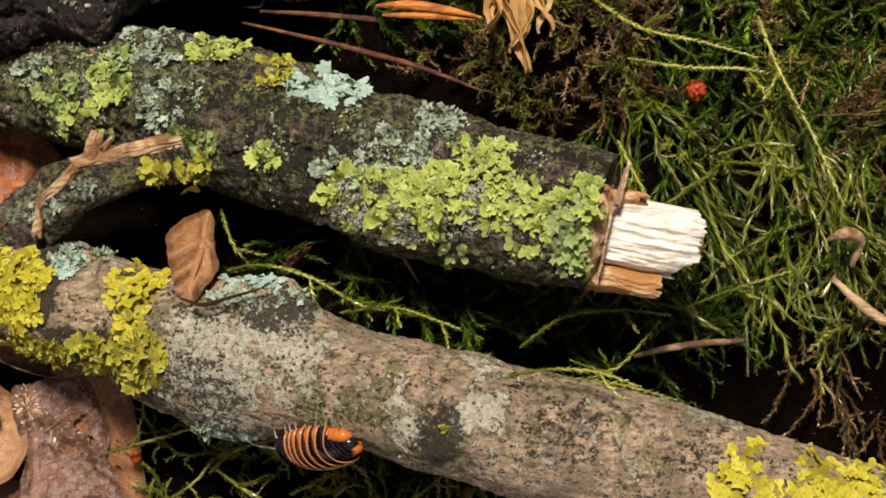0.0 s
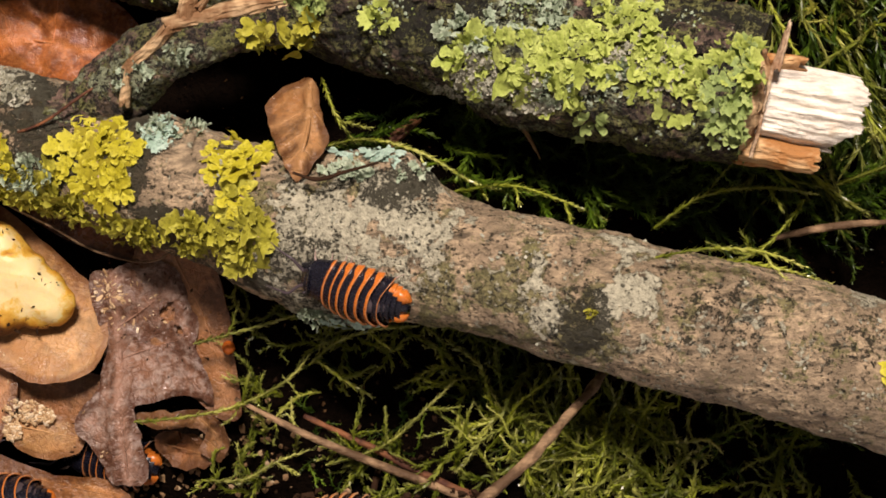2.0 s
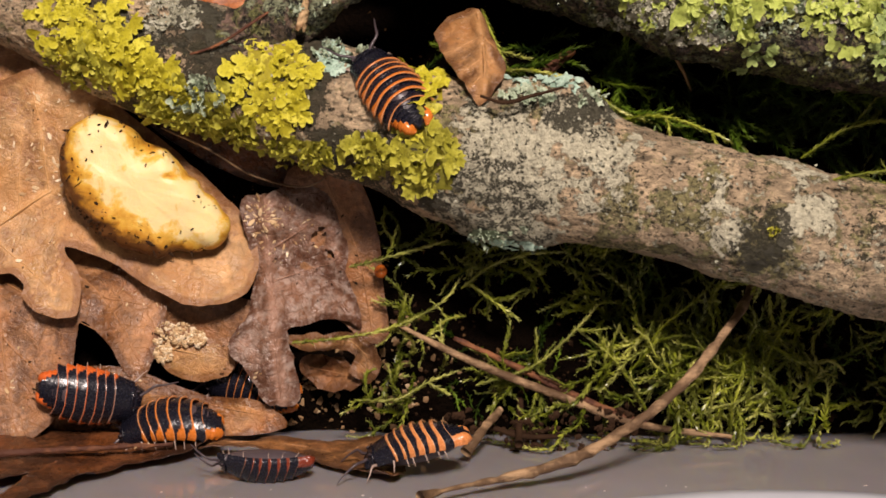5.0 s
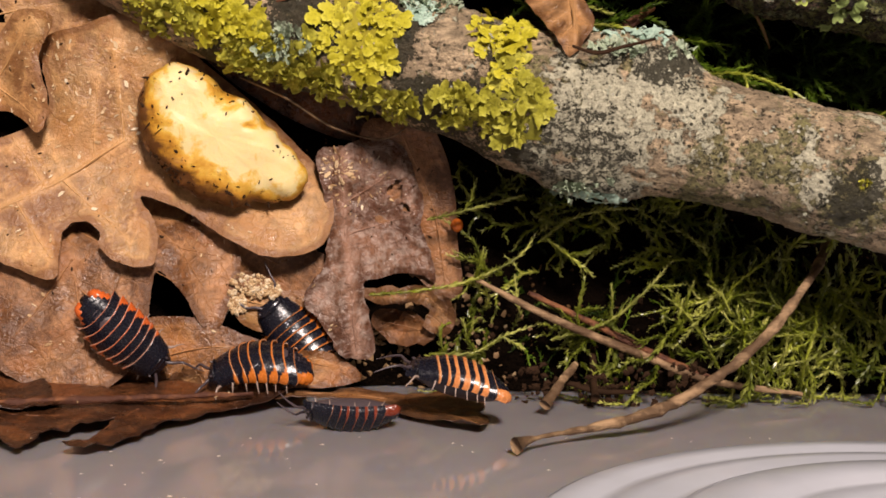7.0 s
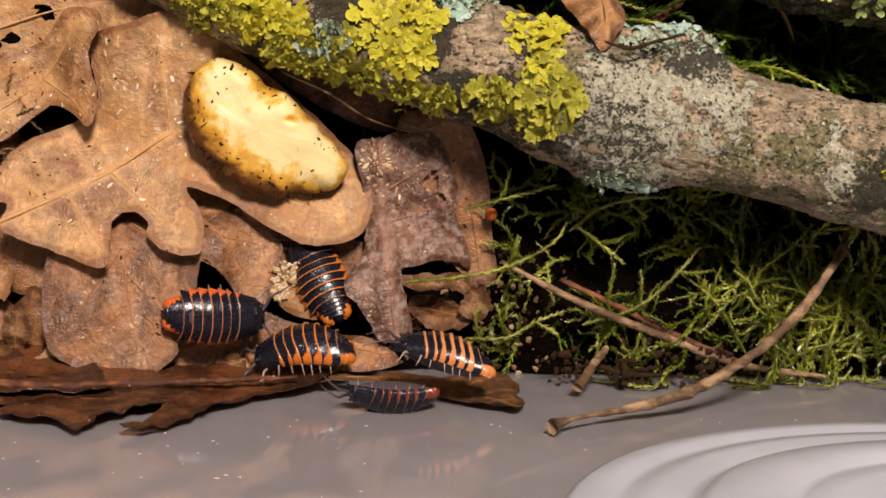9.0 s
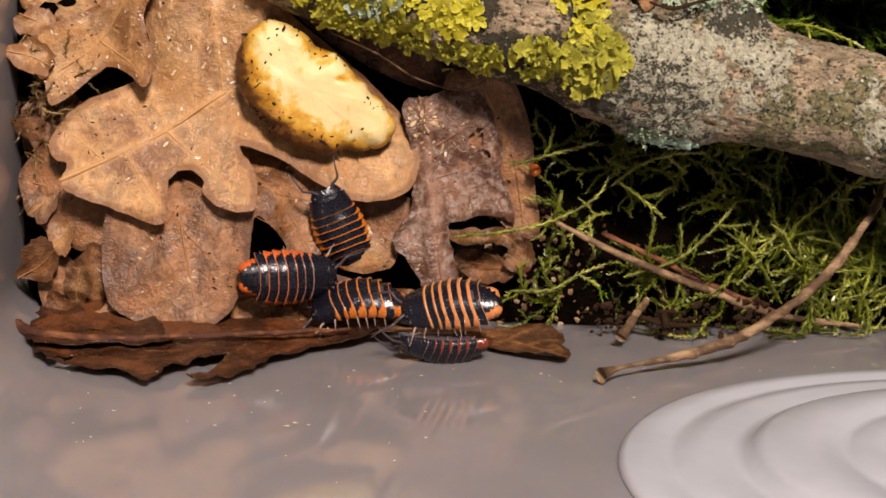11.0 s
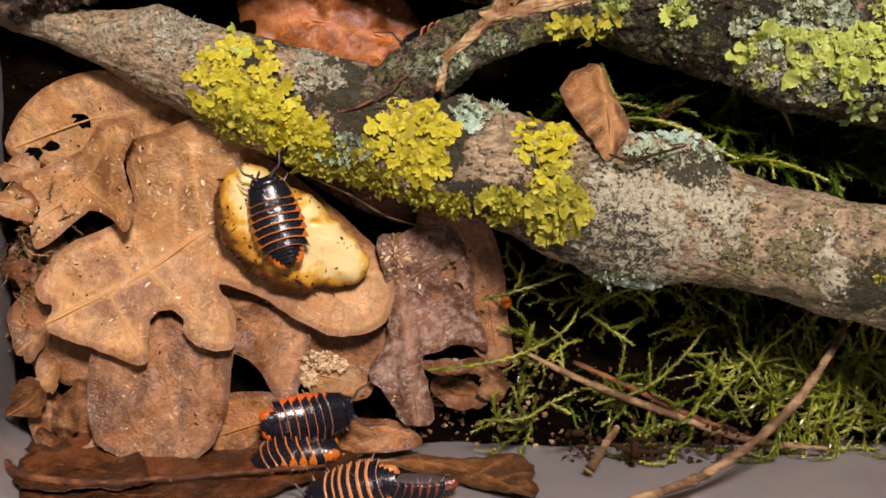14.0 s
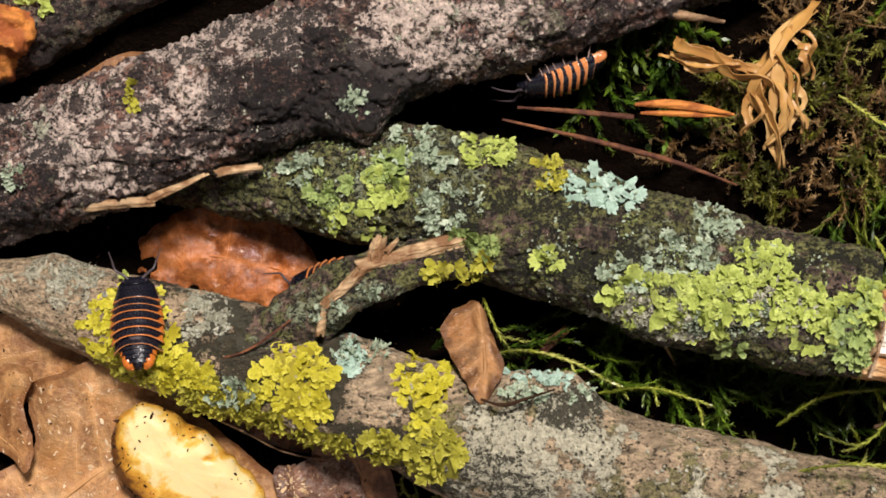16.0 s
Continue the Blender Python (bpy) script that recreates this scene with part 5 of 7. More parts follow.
def build_bark_plate(on, branch, x, y, rx, ry, seed, material, marks, label, thick=0.5):
    """A plate of bark that stands proud of the branch, with a broken outline."""
    grid, top, low, step = {}, [], [], 0.6
    for i in range(-int(rx / step) - 2, int(rx / step) + 3):
        for j in range(-int(ry / step) - 2, int(ry / step) + 3):
            px, py = x + i * step, y + j * step
            if math.hypot((px - x) / rx, (py - y) / ry) < 1 + 0.5 * fbm((px, py, seed), 3.0, 3) and (got := touch(SURFACES[on], px, py)):
                grid[i, j] = len(top)
                top.append(got[0] + got[1] * (thick + 0.25 * fbm((px, py, seed + 3), 1.4, 2)))
                low.append(got[0] - got[1] * 0.3)
    m, faces, edges = len(top), [], {}
    for i, j in list(grid):
        q = [grid.get(k) for k in ((i, j), (i + 1, j), (i + 1, j + 1), (i, j + 1))]
        if None not in q:
            faces.append(tuple(q))
            for e in zip(q, q[1:] + q[:1]):
                edges[e] = True
    faces += [(b, a, a + m, b + m) for a, b in list(edges) if (b, a) not in edges]
    verts = top + low
    plate = part("bark_plate", verts, faces, material, branch, branch.location / MM, label, marks={k: [v] * len(verts) for k, v in marks.items()})
    plate.location = (0, 0, 0)


for k, (x, y, rx, ry, dark, crust) in enumerate(((-69, 73, 6.5, 4.0, 0.55, -0.3), (-61, 79, 5.0, 3.6, 0.5, -0.2), (-83, 73.5, 3.2, 5.0, 0.1, 0.7), (-95, 66, 5.0, 4.0, 0.0, 0.5), (-108, 58, 4.0, 4.5, 0.5, -0.2), (-114, 64, 4.0, 3.0, 0.2, 0.4), (-48, 84, 7.0, 4.5, -0.2, 0.8), (-76, 79, 5.0, 2.6, 0.1, 0.5), (-90, 61, 5.0, 3.0, 0.4, 0.2))):
    build_bark_plate("c", branch_c, x, y, rx, ry, 500 + k, BARK_DARK, {"dark": dark, "crust": crust, "green": 0.25 if crust > 0.6 else 0.0}, "dark lifted plate of bark" if dark > 0.4 else "pale crusted plate of bark")
build_bark_plate("a", branch_a, -54.8, 24.2, 2.7, 5.4, 520, BARK_GREY, {"dark": -0.5, "crust": 0.05, "green": -0.4}, "smooth pinkish plate of bare bark", 0.35)
build_bark_plate("a", branch_a, -73, 33.5, 4.0, 3.0, 521, BARK_MOSSY, {"dark": 0.0, "crust": 0.1, "green": 0.0}, "brown lifted plate of bark", 0.35)
for k, (x, y, rx, ry) in enumerate(((-33, 50, 5.0, 3.4), (-20, 49, 4.0, 2.6), (16, 42, 4.5, 2.6))):
    build_bark_plate("b", branch_b, x, y, rx, ry, 530 + k, BARK_MOSSY, {"dark": 0.2, "crust": -0.1, "green": 0.3}, "dark mossy plate of bark", 0.4)

KINDS = {
    # material, lobe size, lift, curl, ruffle, density, label
    "yellow": (LICHEN_YELLOW, 2.3, 0.62, 0.20, 0.20, 1.5, "bright yellow-green leafy lichen rosette on bark"),
    "olive": (LICHEN_OLIVE, 1.8, 0.8, 0.15, 0.30, 1.3, "olive-yellow frilly lichen clinging to bark"),
    "lime": (LICHEN_LIME, 1.9, 0.75, 0.22, 0.18, 1.5, "lime-green leafy lichen on dark bark"),
    "green": (LICHEN_GREEN, 2.0, 0.55, 0.15, 0.2, 1.6, "dull green frilly lichen on dark bark"),
    "pale": (LICHEN_PALE, 0.95, 0.7, 0.1, 0.25, 1.0, "pale grey-green branching lichen on bark"),
    "blue": (LICHEN_BLUE, 2.2, 0.35, 0.15, 0.12, 1.9, "pale blue-green shield lichen with round lobes"),
    "crust": (LICHEN_CRUST, 0.6, 0.35, 0.1, 0.15, 0.8, "grey flaky crust lichen on bark"),
}


def build_lichen(on, kind, x, y, rx, ry, seed, size=1.0):
    """A patch: a thin sheet draped on the bark, and lobes rooted in it."""
    material, long, lift, curl, ruffle, density, label = KINDS[kind]
    long *= size
    rx, ry = 1.12 * rx, 1.12 * ry
    hole = {"lime": 0.24, "pale": 0.06, "crust": 0.14, "green": 0.35, "blue": 0.9}.get(kind, 0.42)
    rnd = random.Random(seed)
    verts, faces, tips, hue, lobes = [], [], [], [], []

    def within(px, py):
        r = math.hypot((px - x) / rx, (py - y) / ry)
        return r if r < 0.90 + 0.42 * fbm((px, py, seed), 3.2, 2) and fbm((px, py, seed + 40), 2.6, 2) < hole else None

    grid, step = {}, max(0.55, 0.4 * long)
    for i in range(-int(rx / step) - 1, int(rx / step) + 2):
        for j in range(-int(ry / step) - 1, int(ry / step) + 2):
            px, py = x + i * step, y + j * step
            if within(px, py) is not None and (got := touch(SURFACES[on], px, py)):
                grid[i, j] = len(verts)
                verts.append(got[0] + got[1] * 0.08)
                tips.append(0.0)
                hue.append(rnd.uniform(0.0, 0.25))
    for i, j in list(grid):
        q = [grid.get(k) for k in ((i, j), (i + 1, j), (i + 1, j + 1), (i, j + 1))]
        if None not in q and max((verts[q[0]] - verts[k]).length for k in q) < 3.2 * step:
            faces.append(tuple(q))
    if not grid:
        return
    roots = list(grid.items())
    for _ in range(int(density * math.pi * rx * ry / (0.26 * long * long))):
        r, a = math.sqrt(rnd.random()) * 1.15, rnd.uniform(0, 6.283)
        px, py = x + rx * r * math.cos(a), y + ry * r * math.sin(a)
        if within(px, py) is None or (got := touch(SURFACES[on], px, py)) is None:
            continue
        at, normal = got
        out = Vector((px - x, py - y, 0.0))
        out = out.normalized() if out.length > 0.01 else Vector((1, 0, 0))
        spin = rnd.gauss(0, 0.45 + 1.2 * max(0.0, 1 - r))
        heading = Vector((out.x * math.cos(spin) - out.y * math.sin(spin), out.x * math.sin(spin) + out.y * math.cos(spin), rnd.uniform(-0.2, 0.2)))
        k = rnd.choice((0.45, 0.6, 0.8, 1.0, 1.25)) * rnd.uniform(0.85, 1.15) * (0.7 + 0.35 * r)
        inner = 1.0 + 0.9 * max(0.0, 1 - r)
        b = len(verts)
        if kind not in ("pale", "crust"):
            lv, lf, lt = [], [], []
            lobe(at - heading * long * 0.45 * k, normal, heading, long * k, long * k * rnd.uniform(0.75, 1.2), lift * k * inner * rnd.uniform(0.5, 1.3), curl * rnd.uniform(0.2, 1.4), ruffle * inner * rnd.uniform(0.4, 1.3), rnd, lv, lf, lt)
            lobes.append((lv, lf, lt, rnd.uniform(0.22, 1.0)))
            continue
        lobe(at - heading * long * 0.45 * k, normal, heading, long * k, long * k * rnd.uniform(0.75, 1.2), lift * k * inner * rnd.uniform(0.5, 1.3), curl * rnd.uniform(0.2, 1.4), ruffle * inner * rnd.uniform(0.4, 1.3), rnd, verts, faces, tips)
        hue += [rnd.random()] * (len(verts) - b)
        (i, j), near = min(((round((verts[b].x - x) / step), round((verts[b].y - y) / step)), 0) for _ in (0,))
        near = grid.get((i, j)) or min(roots, key=lambda e: abs(e[0][0] - i) + abs(e[0][1] - j))[1]
        faces.append((near, b, b + 1))
    o = np.mean(verts, axis=0)
    patch = tagged(part("lichen", verts, faces, material, origin=o, marks={"tip": tips, "hue": hue}), label, "lichen", "lichens on the branches")
    for lv, lf, lt, h in lobes:
        part("lobe", lv, lf, material, patch, o, marks={"tip": lt, "hue": [h] * len(lv)}).location = (0, 0, 0)


for seed, row in enumerate((
        ("a", "yellow", -95.5, 34.6, 7.0, 6.8), ("a", "yellow", -88.5, 27.6, 6.6, 4.2), ("a", "olive", -80.5, 21.5, 7.4, 4.4), ("a", "yellow", -67.6, 25.9, 6.6, 6.6),
        ("a", "yellow", -47.2, 25.4, 3.9, 4.2), ("a", "olive", -46.4, 15.4, 4.8, 6.6, 1.2), ("a", "olive", -53.5, 15.0, 4.6, 3.4), ("a", "olive", -64.8, 15.4, 7.7, 2.4),
        ("a", "blue", -59.4, 29.6, 2.2, 2.6, 0.5), ("a", "pale", -78.7, 23.9, 3.9, 2.6), ("a", "pale", -64.8, 37.0, 2.8, 2.1), ("a", "crust", -83, 36.2, 4.5, 3.2), ("a", "olive", 1.0, 6.6, 0.9, 0.7, 0.3), ("a", "blue", -27.5, 27.6, 10.0, 1.4, 1.0), ("a", "blue", -30.0, 26.4, 7.0, 0.9, 0.9), ("a", "pale", -27.0, 24.2, 9.0, 1.3),
        ("a", "pale", -37.0, 3.0, 7.0, 3.0, 1.3), ("a", "blue", -33.0, 1.8, 6.0, 2.0, 0.7), ("a", "yellow", 41.4, -0.7, 4.8, 6.2, 1.1), ("a", "yellow", 53.5, 0.2, 6.0, 6.0), ("a", "pale", 38.7, 9.6, 5.0, 1.6), ("a", "crust", -104, 44, 5, 3),
        ("a", "lime", -96, 42, 2.4, 1.6), ("a", "olive", -97, 27.5, 4.5, 3.2), ("a", "yellow", -91, 31.5, 6.0, 4.4), ("a", "yellow", -85, 24.6, 5.5, 4.0), ("a", "olive", -74, 18.4, 6.0, 3.0), ("a", "yellow", -47.6, 20.8, 2.2, 2.4), ("a", "pale", -57.0, 30.5, 4.0, 1.8, 0.6),
        ("b", "lime", -12.5, 39.4, 5.7, 4.6), ("b", "lime", 0.2, 39.8, 6.6, 4.0), ("b", "lime", 5.8, 43.0, 6.0, 4.4), ("b", "lime", 11.6, 34.8, 4.4, 4.0), ("b", "green", 20.2, 33.9, 4.7, 7.2), ("b", "lime", 20.5, 38.2, 4.0, 2.6), ("b", "green", 1.1, 30.6, 2.0, 1.8),
        ("b", "lime", -4.5, 37.0, 5.5, 4.2), ("b", "lime", 10.0, 38.8, 4.5, 4.5), ("b", "lime", -27.1, 45.3, 2.3, 2.4), ("b", "lime", -35.2, 62.8, 5.0, 2.4, 0.8), ("b", "lime", -52.4, 56.5, 3.4, 3.4), ("b", "lime", -58.5, 51.6, 5.0, 2.4), ("b", "pale", -46.1, 62.4, 6.2, 3.4, 1.3), ("b", "green", -52, 60, 3.6, 3.0),
        ("b", "blue", -17.8, 56.0, 7.0, 3.0), ("b", "pale", -6.5, 45.9, 4.8, 3.2), ("b", "pale", -0.8, 50.6, 3.1, 2.8), ("b", "olive", -26.1, 59.0, 3.0, 3.2, 0.8), ("b", "pale", -66.3, 59.6, 3.2, 2.6), ("b", "green", -62, 56, 4.0, 3.0, 0.7), ("b", "pale", -42.9, 53.6, 4.0, 4.0, 0.8),
        ("b", "crust", -8.5, 35.4, 8.4, 3.2, 1.3), ("b", "pale", 2.0, 35.6, 8.0, 3.0, 1.2), ("b", "pale", -14.0, 43.5, 5.0, 3.0, 1.1), ("b", "crust", -16.0, 37.0, 5.0, 3.0, 1.2), ("b", "crust", 8, 39, 5, 3.5, 1.3), ("b", "green", -40, 47.5, 4.5, 2.2, 0.6),
        ("stub", "olive", -36.3, 43.9, 3.6, 1.9), ("stub", "olive", -43.9, 42.8, 4.8, 1.9), ("stub", "olive", -41.0, 40.4, 2.2, 1.4), ("stub", "pale", -55.5, 40.8, 2.0, 2.2), ("stub", "pale", -62, 37.5, 2.4, 2.4),
        ("c", "pale", -57.4, 70.7, 2.9, 2.0), ("c", "pale", -111.7, 61.0, 2.1, 2.3), ("c", "olive", -92.2, 72.6, 1.2, 2.3, 0.6), ("c", "crust", -46.1, 83.9, 5.5, 3.4), ("c", "crust", -107.1, 69.0, 1.4, 2.3))):
    build_lichen(*row[:6], 100 + seed, *(row[6:] or (1.0,)))


def build_specks(on, name, label, material, x0, x1, count, long, seed, thin=0.0):
    """Tiny separate lobes, in loose clusters over the lit side of a branch."""
    rnd = random.Random(seed)
    line = np.array({"a": BRANCH_A, "b": BRANCH_B, "c": BRANCH_C}[on])
    verts, faces, tips, hue = [], [], [], []
    while count > 0:
        count -= 1
        x = rnd.uniform(x0, x1)
        y = np.interp(x, line[:, 0], line[:, 1]) + np.interp(x, line[:, 0], line[:, 3]) * rnd.uniform(-0.95, 0.95)
        if fbm((x, y, seed), 5, 3) < thin or (got := touch(SURFACES[on], x, y)) is None:
            continue
        for _ in range(rnd.choice((1, 2, 3, 4))):
            a = rnd.uniform(0, 6.283)
            at = got[0] + Vector((rnd.gauss(0, 0.5), rnd.gauss(0, 0.5), 0))
            k, b = long * rnd.uniform(0.5, 1.3), len(verts)
            lobe(at, got[1], Vector((math.cos(a), math.sin(a), 0.1)), k, k * rnd.uniform(0.6, 1.1), 0.4 * k, 0.1, 0.15 * k, rnd, verts, faces, tips)
            hue += [rnd.random()] * (len(verts) - b)
    tagged(part(name, verts, faces, material, marks={"tip": tips, "hue": hue}), label, "lichen", kind="stuff")


build_specks("b", "lichen_specks", "pale grey-green specks of lichen all over the mossy branch", LICHEN_PALE, -72, 22, 700, 0.4, 401, 0.0)
build_specks("b", "lichen_specks", "green specks of young lichen on the mossy branch", LICHEN_GREEN, -72, 22, 420, 0.42, 402, 0.22)
build_specks("a", "lichen_specks", "grey-white flecks of crust lichen on the grey branch", LICHEN_CRUST, -70, 60, 420, 0.42, 403, 0.1)
build_specks("c", "lichen_specks", "pale flecks of crust lichen on the dark branch", LICHEN_CRUST, -120, -20, 320, 0.42, 404, 0.1)


# ---- moss
def strand(points, leaf, wide, gap, spread, stem, rnd, tipped=1.0):
    """A moss shoot: a thin stem along a curve with small pointed leaves all round. Returns vertices, faces and how near each is to the tip."""
    p = np.asarray(points, float)
    length = np.linalg.norm(np.diff(p, axis=0), axis=1).sum()
    n = max(6, int(length / gap))
    c = spline(p, n)
    t, side, up = frames_along(c)
    s = np.linspace(0, 1, n)
    taper = np.clip(1.25 - s**2 * 0.75, 0.3, 1)
    # stem, three-sided
    ang = np.array([0.5, 2.6, 4.7])
    ring = c[:, None] + stem * taper[:, None, None] * (np.cos(ang)[None, :, None] * side[:, None] + np.sin(ang)[None, :, None] * up[:, None])
    verts = [ring.reshape(-1, 3)]
    i = np.arange(n - 1)[:, None] * 3
    j = np.arange(3)[None]
    quad = np.stack([i + j, i + (j + 1) % 3, i + 3 + (j + 1) % 3, i + 3 + j], -1).reshape(-1, 4)
    faces = [tuple(q) for q in quad.tolist()]
    tips = [np.repeat(s**3 * tipped, 3)]
    # leaves
    base = n * 3
    for k in range(3):
        a = np.arange(n) * 2.4 + k * 2.094 + rnd.uniform(0, 6)
        rad = np.cos(a)[:, None] * side + np.sin(a)[:, None] * up
        sp = spread * np.array([rnd.uniform(0.6, 1.4) for _ in range(n)])[:, None]
        d = t * np.cos(sp) + rad * np.sin(sp)
        w = np.cross(d, rad)
        w /= np.linalg.norm(w, axis=1)[:, None] + 1e-9
        ll = (leaf * taper * np.array([rnd.uniform(0.35, 1.35) for _ in range(n)]))[:, None]
        b0 = c + rad * stem * 0.7
        mid = b0 + d * ll * 0.42 - rad * 0.05 * ll
        quadv = np.stack([b0, mid + w * wide * 0.5 * (ll / leaf), b0 + d * ll + rad * 0.10 * ll, mid - w * wide * 0.5 * (ll / leaf)], 1).reshape(-1, 3)
        verts.append(quadv)
        q = base + np.arange(n)[:, None] * 4
        faces += [(int(x), int(x) + 1, int(x) + 2, int(x) + 3) for x in q[:, 0]]
        tips.append(np.repeat(s**3 * tipped, 4) + np.tile([0.0, 0.0, 0.35, 0.0], n))
        base += 4 * n
    return np.concatenate(verts), faces, np.concatenate(tips)


def arc(x, y, z, heading, length, rise, droop, sway, rnd):
    """A shoot that leaves the ground, leans over and droops."""
    pts, a, q = [], heading, Vector((x, y, z))
    steps = 6
    for k in range(steps + 1):
        pts.append(tuple(q))
        s = k / steps
        el = rise * (1 - s) - droop * s
        q = q + Vector((math.cos(a) * math.cos(el), math.sin(a) * math.cos(el), math.sin(el))) * (length / steps)
        a += rnd.gauss(0, sway)
    return pts


def build_moss(name, label, material, where, count, lengths, heading, turn, rise, droop, leaf, wide, gap, spread, stem, seed, keep=None, base=0.0, bare=-0.28, sway=0.26, twigs=0):
    rnd = random.Random(seed)
    V, F, T, H, off = [], [], [], [], 0
    x0, x1, y0, y1 = where
    for _ in range(count):
        x, y = rnd.uniform(x0, x1), rnd.uniform(y0, y1)
        if keep and not keep(x, y):
            continue
        if fbm((x, y, seed), 9, 3) < bare:
            continue
        z = soil_height(x, y) + base + rnd.uniform(-0.5, 1.5)
        pts = arc(x, y, z, radians(heading) + rnd.gauss(0, turn), rnd.uniform(*lengths), rise * rnd.uniform(0.5, 1.4), droop * rnd.uniform(0.4, 1.4), sway, rnd)
        pts = [(px, max(py, FRONT + 0.8), pz) for px, py, pz in pts]
        k = rnd.uniform(0.75, 1.2)
        hue, runs = rnd.random() ** 1.5, [(pts, 1.0)]
        for _ in range(rnd.randrange(twigs + 1)):
            q = pts[rnd.randrange(2, 6)]
            way = math.atan2(pts[-1][1] - pts[0][1], pts[-1][0] - pts[0][0]) + rnd.choice((-1, 1)) * rnd.uniform(0.5, 1.3)
            run = arc(*q, way, rnd.uniform(0.10, 0.34) * lengths[1], rnd.uniform(-0.4, 0.5), 0.7, sway, rnd)
            runs.append(([(px, max(py, FRONT + 0.8), pz) for px, py, pz in run], 0.8))
        for run, size in runs:
            v, f, t = strand(run, leaf * k * size, wide * k * size, gap, spread, stem * size, rnd)
            V.append(v)
            F += [tuple(i + off for i in q) for q in f]
            T.append(t)
            H.append(np.full(len(v), hue))
            off += len(v)
    tagged(part(name, np.concatenate(V), F, material, marks={"tip": np.concatenate(T), "hue": np.concatenate(H)}), label, "moss", kind="stuff")


def build_all_moss():
    # deep green cushion between the two branches
    build_moss("moss", "fresh deep green moss between the branches", MOSS_GREEN, (-46, 50, 12, 32), 460, (5, 13), -10, 1.1, 0.9, 0.5, 1.3, 0.34, 0.30, 0.5, 0.10, 1, lambda x, y: y > np.interp(x, [-46, 50], [22, 2]) and y < np.interp(x, [-46, 50], [36, 24]), bare=-0.02, base=3.5)
    # yellow-green wiry shoots in front of the grey branch
    build_moss("moss", "yellow-green wiry moss shoots over black soil", MOSS_BRIGHT, (-52, 50, -26, 8), 430, (6, 16), 190, 1.7, 1.0, 0.9, 1.0, 0.36, 0.32, 0.50, 0.11, 2, lambda x, y: y < np.interp(x, [-52, 46], [14, -4]) and (x > -34 or y > -12 or fbm((x, y, 0), 5) > 0.1), sway=0.42, twigs=5, base=4.0, bare=0.06)
    build_moss("moss", "long bright moss shoots hanging from below the branch", MOSS_BRIGHT, (-8, 16, -15, -5), 34, (12, 22), 252, 0.6, 0.5, 0.7, 1.2, 0.38, 0.30, 0.45, 0.14, 21, sway=0.4, twigs=3, base=9.0, bare=-0.5)
    build_moss("moss", "loose bright moss shoots along the foot of the wall", MOSS_BRIGHT, (-34, 46, -27, -14), 22, (9, 18), 200, 1.4, 0.7, 0.7, 1.1, 0.38, 0.30, 0.45, 0.13, 22, sway=0.4, twigs=3, base=7.0, bare=-0.5)
    build_moss("moss", "dark green moss in the shade of the branch", MOSS_GREEN, (-40, 50, -26, 6), 170, (4, 9), 200, 2.0, 0.7, 0.6, 0.8, 0.30, 0.36, 0.6, 0.09, 3, sway=0.4, twigs=1)
    # long combed shoots by the broken end
    build_moss("moss", "long combed bright green moss shoots", MOSS_BRIGHT, (25, 62, 30, 62), 330, (14, 26), -64, 0.35, 0.5, 0.4, 2.6, 0.34, 0.50, 0.16, 0.13, 4, bare=0.06)
    build_moss("moss", "long dark green moss shoots below the bright ones", MOSS_GREEN, (22, 70, 24, 66), 330, (8, 18), -70, 0.7, 0.35, 0.3, 2.0, 0.36, 0.50, 0.25, 0.13, 14, bare=0.0)
    build_moss("moss", "tangled olive moss in the corner", MOSS_OLIVE, (54, 96, 16, 70), 360, (7, 15), -50, 1.0, 0.6, 0.5, 1.4, 0.40, 0.40, 0.45, 0.13, 5, bare=0.0)
    build_moss("moss", "withered brown moss stems in the corner", MOSS_BROWN, (56, 98, 0, 60), 240, (7, 15), -80, 0.8, 0.7, 0.5, 1.2, 0.40, 0.45, 0.5, 0.16, 15, bare=0.0)
    # olive and brown cushion behind the mossy branch
    build_moss("moss", "olive cushion moss with pale tips", MOSS_OLIVE, (2, 92, 46, 100), 1700, (3, 7), -90, 2.2, 1.2, 0.4, 1.05, 0.40, 0.32, 0.85, 0.10, 6, lambda x, y: y > np.interp(x, [-10, 25, 60], [60, 44, 40]) and fbm((x, y, 3), 13, 2) > -0.10, bare=-0.1, base=2.5)
    build_moss("moss", "vivid green trailing moss at the back", MOSS_GREEN, (34, 92, 56, 104), 330, (10, 22), -70, 0.9, 0.7, 0.5, 1.6, 0.48, 0.34, 0.4, 0.14, 16, bare=0.0)
    build_moss("moss", "brown withered moss", MOSS_BROWN, (-6, 80, 46, 104), 1100, (3, 7.5), -60, 2.2, 1.0, 0.6, 1.05, 0.40, 0.34, 0.85, 0.11, 7, lambda x, y: y > np.interp(x, [-10, 25, 60], [62, 48, 44]) and fbm((x, y, 3), 13, 2) < 0.15, bare=-0.1, base=2.5)
    build_moss("moss", "broad-leaved green moss under the dark branch", MOSS_GREEN, (-20, -2, 68, 88), 46, (8, 15), -85, 0.4, 1.0, 1.2, 2.0, 0.9, 0.55, 0.5, 0.12, 8)
    build_moss("litter_fibres", "dry straw-coloured fibres between leaf and wall", MOSS_BROWN, (-135, -127, -10, 20), 70, (3, 8), 60, 2.5, 0.8, 0.5, 0.9, 0.3, 0.4, 0.5, 0.13, 17, base=2.5, bare=-0.5)
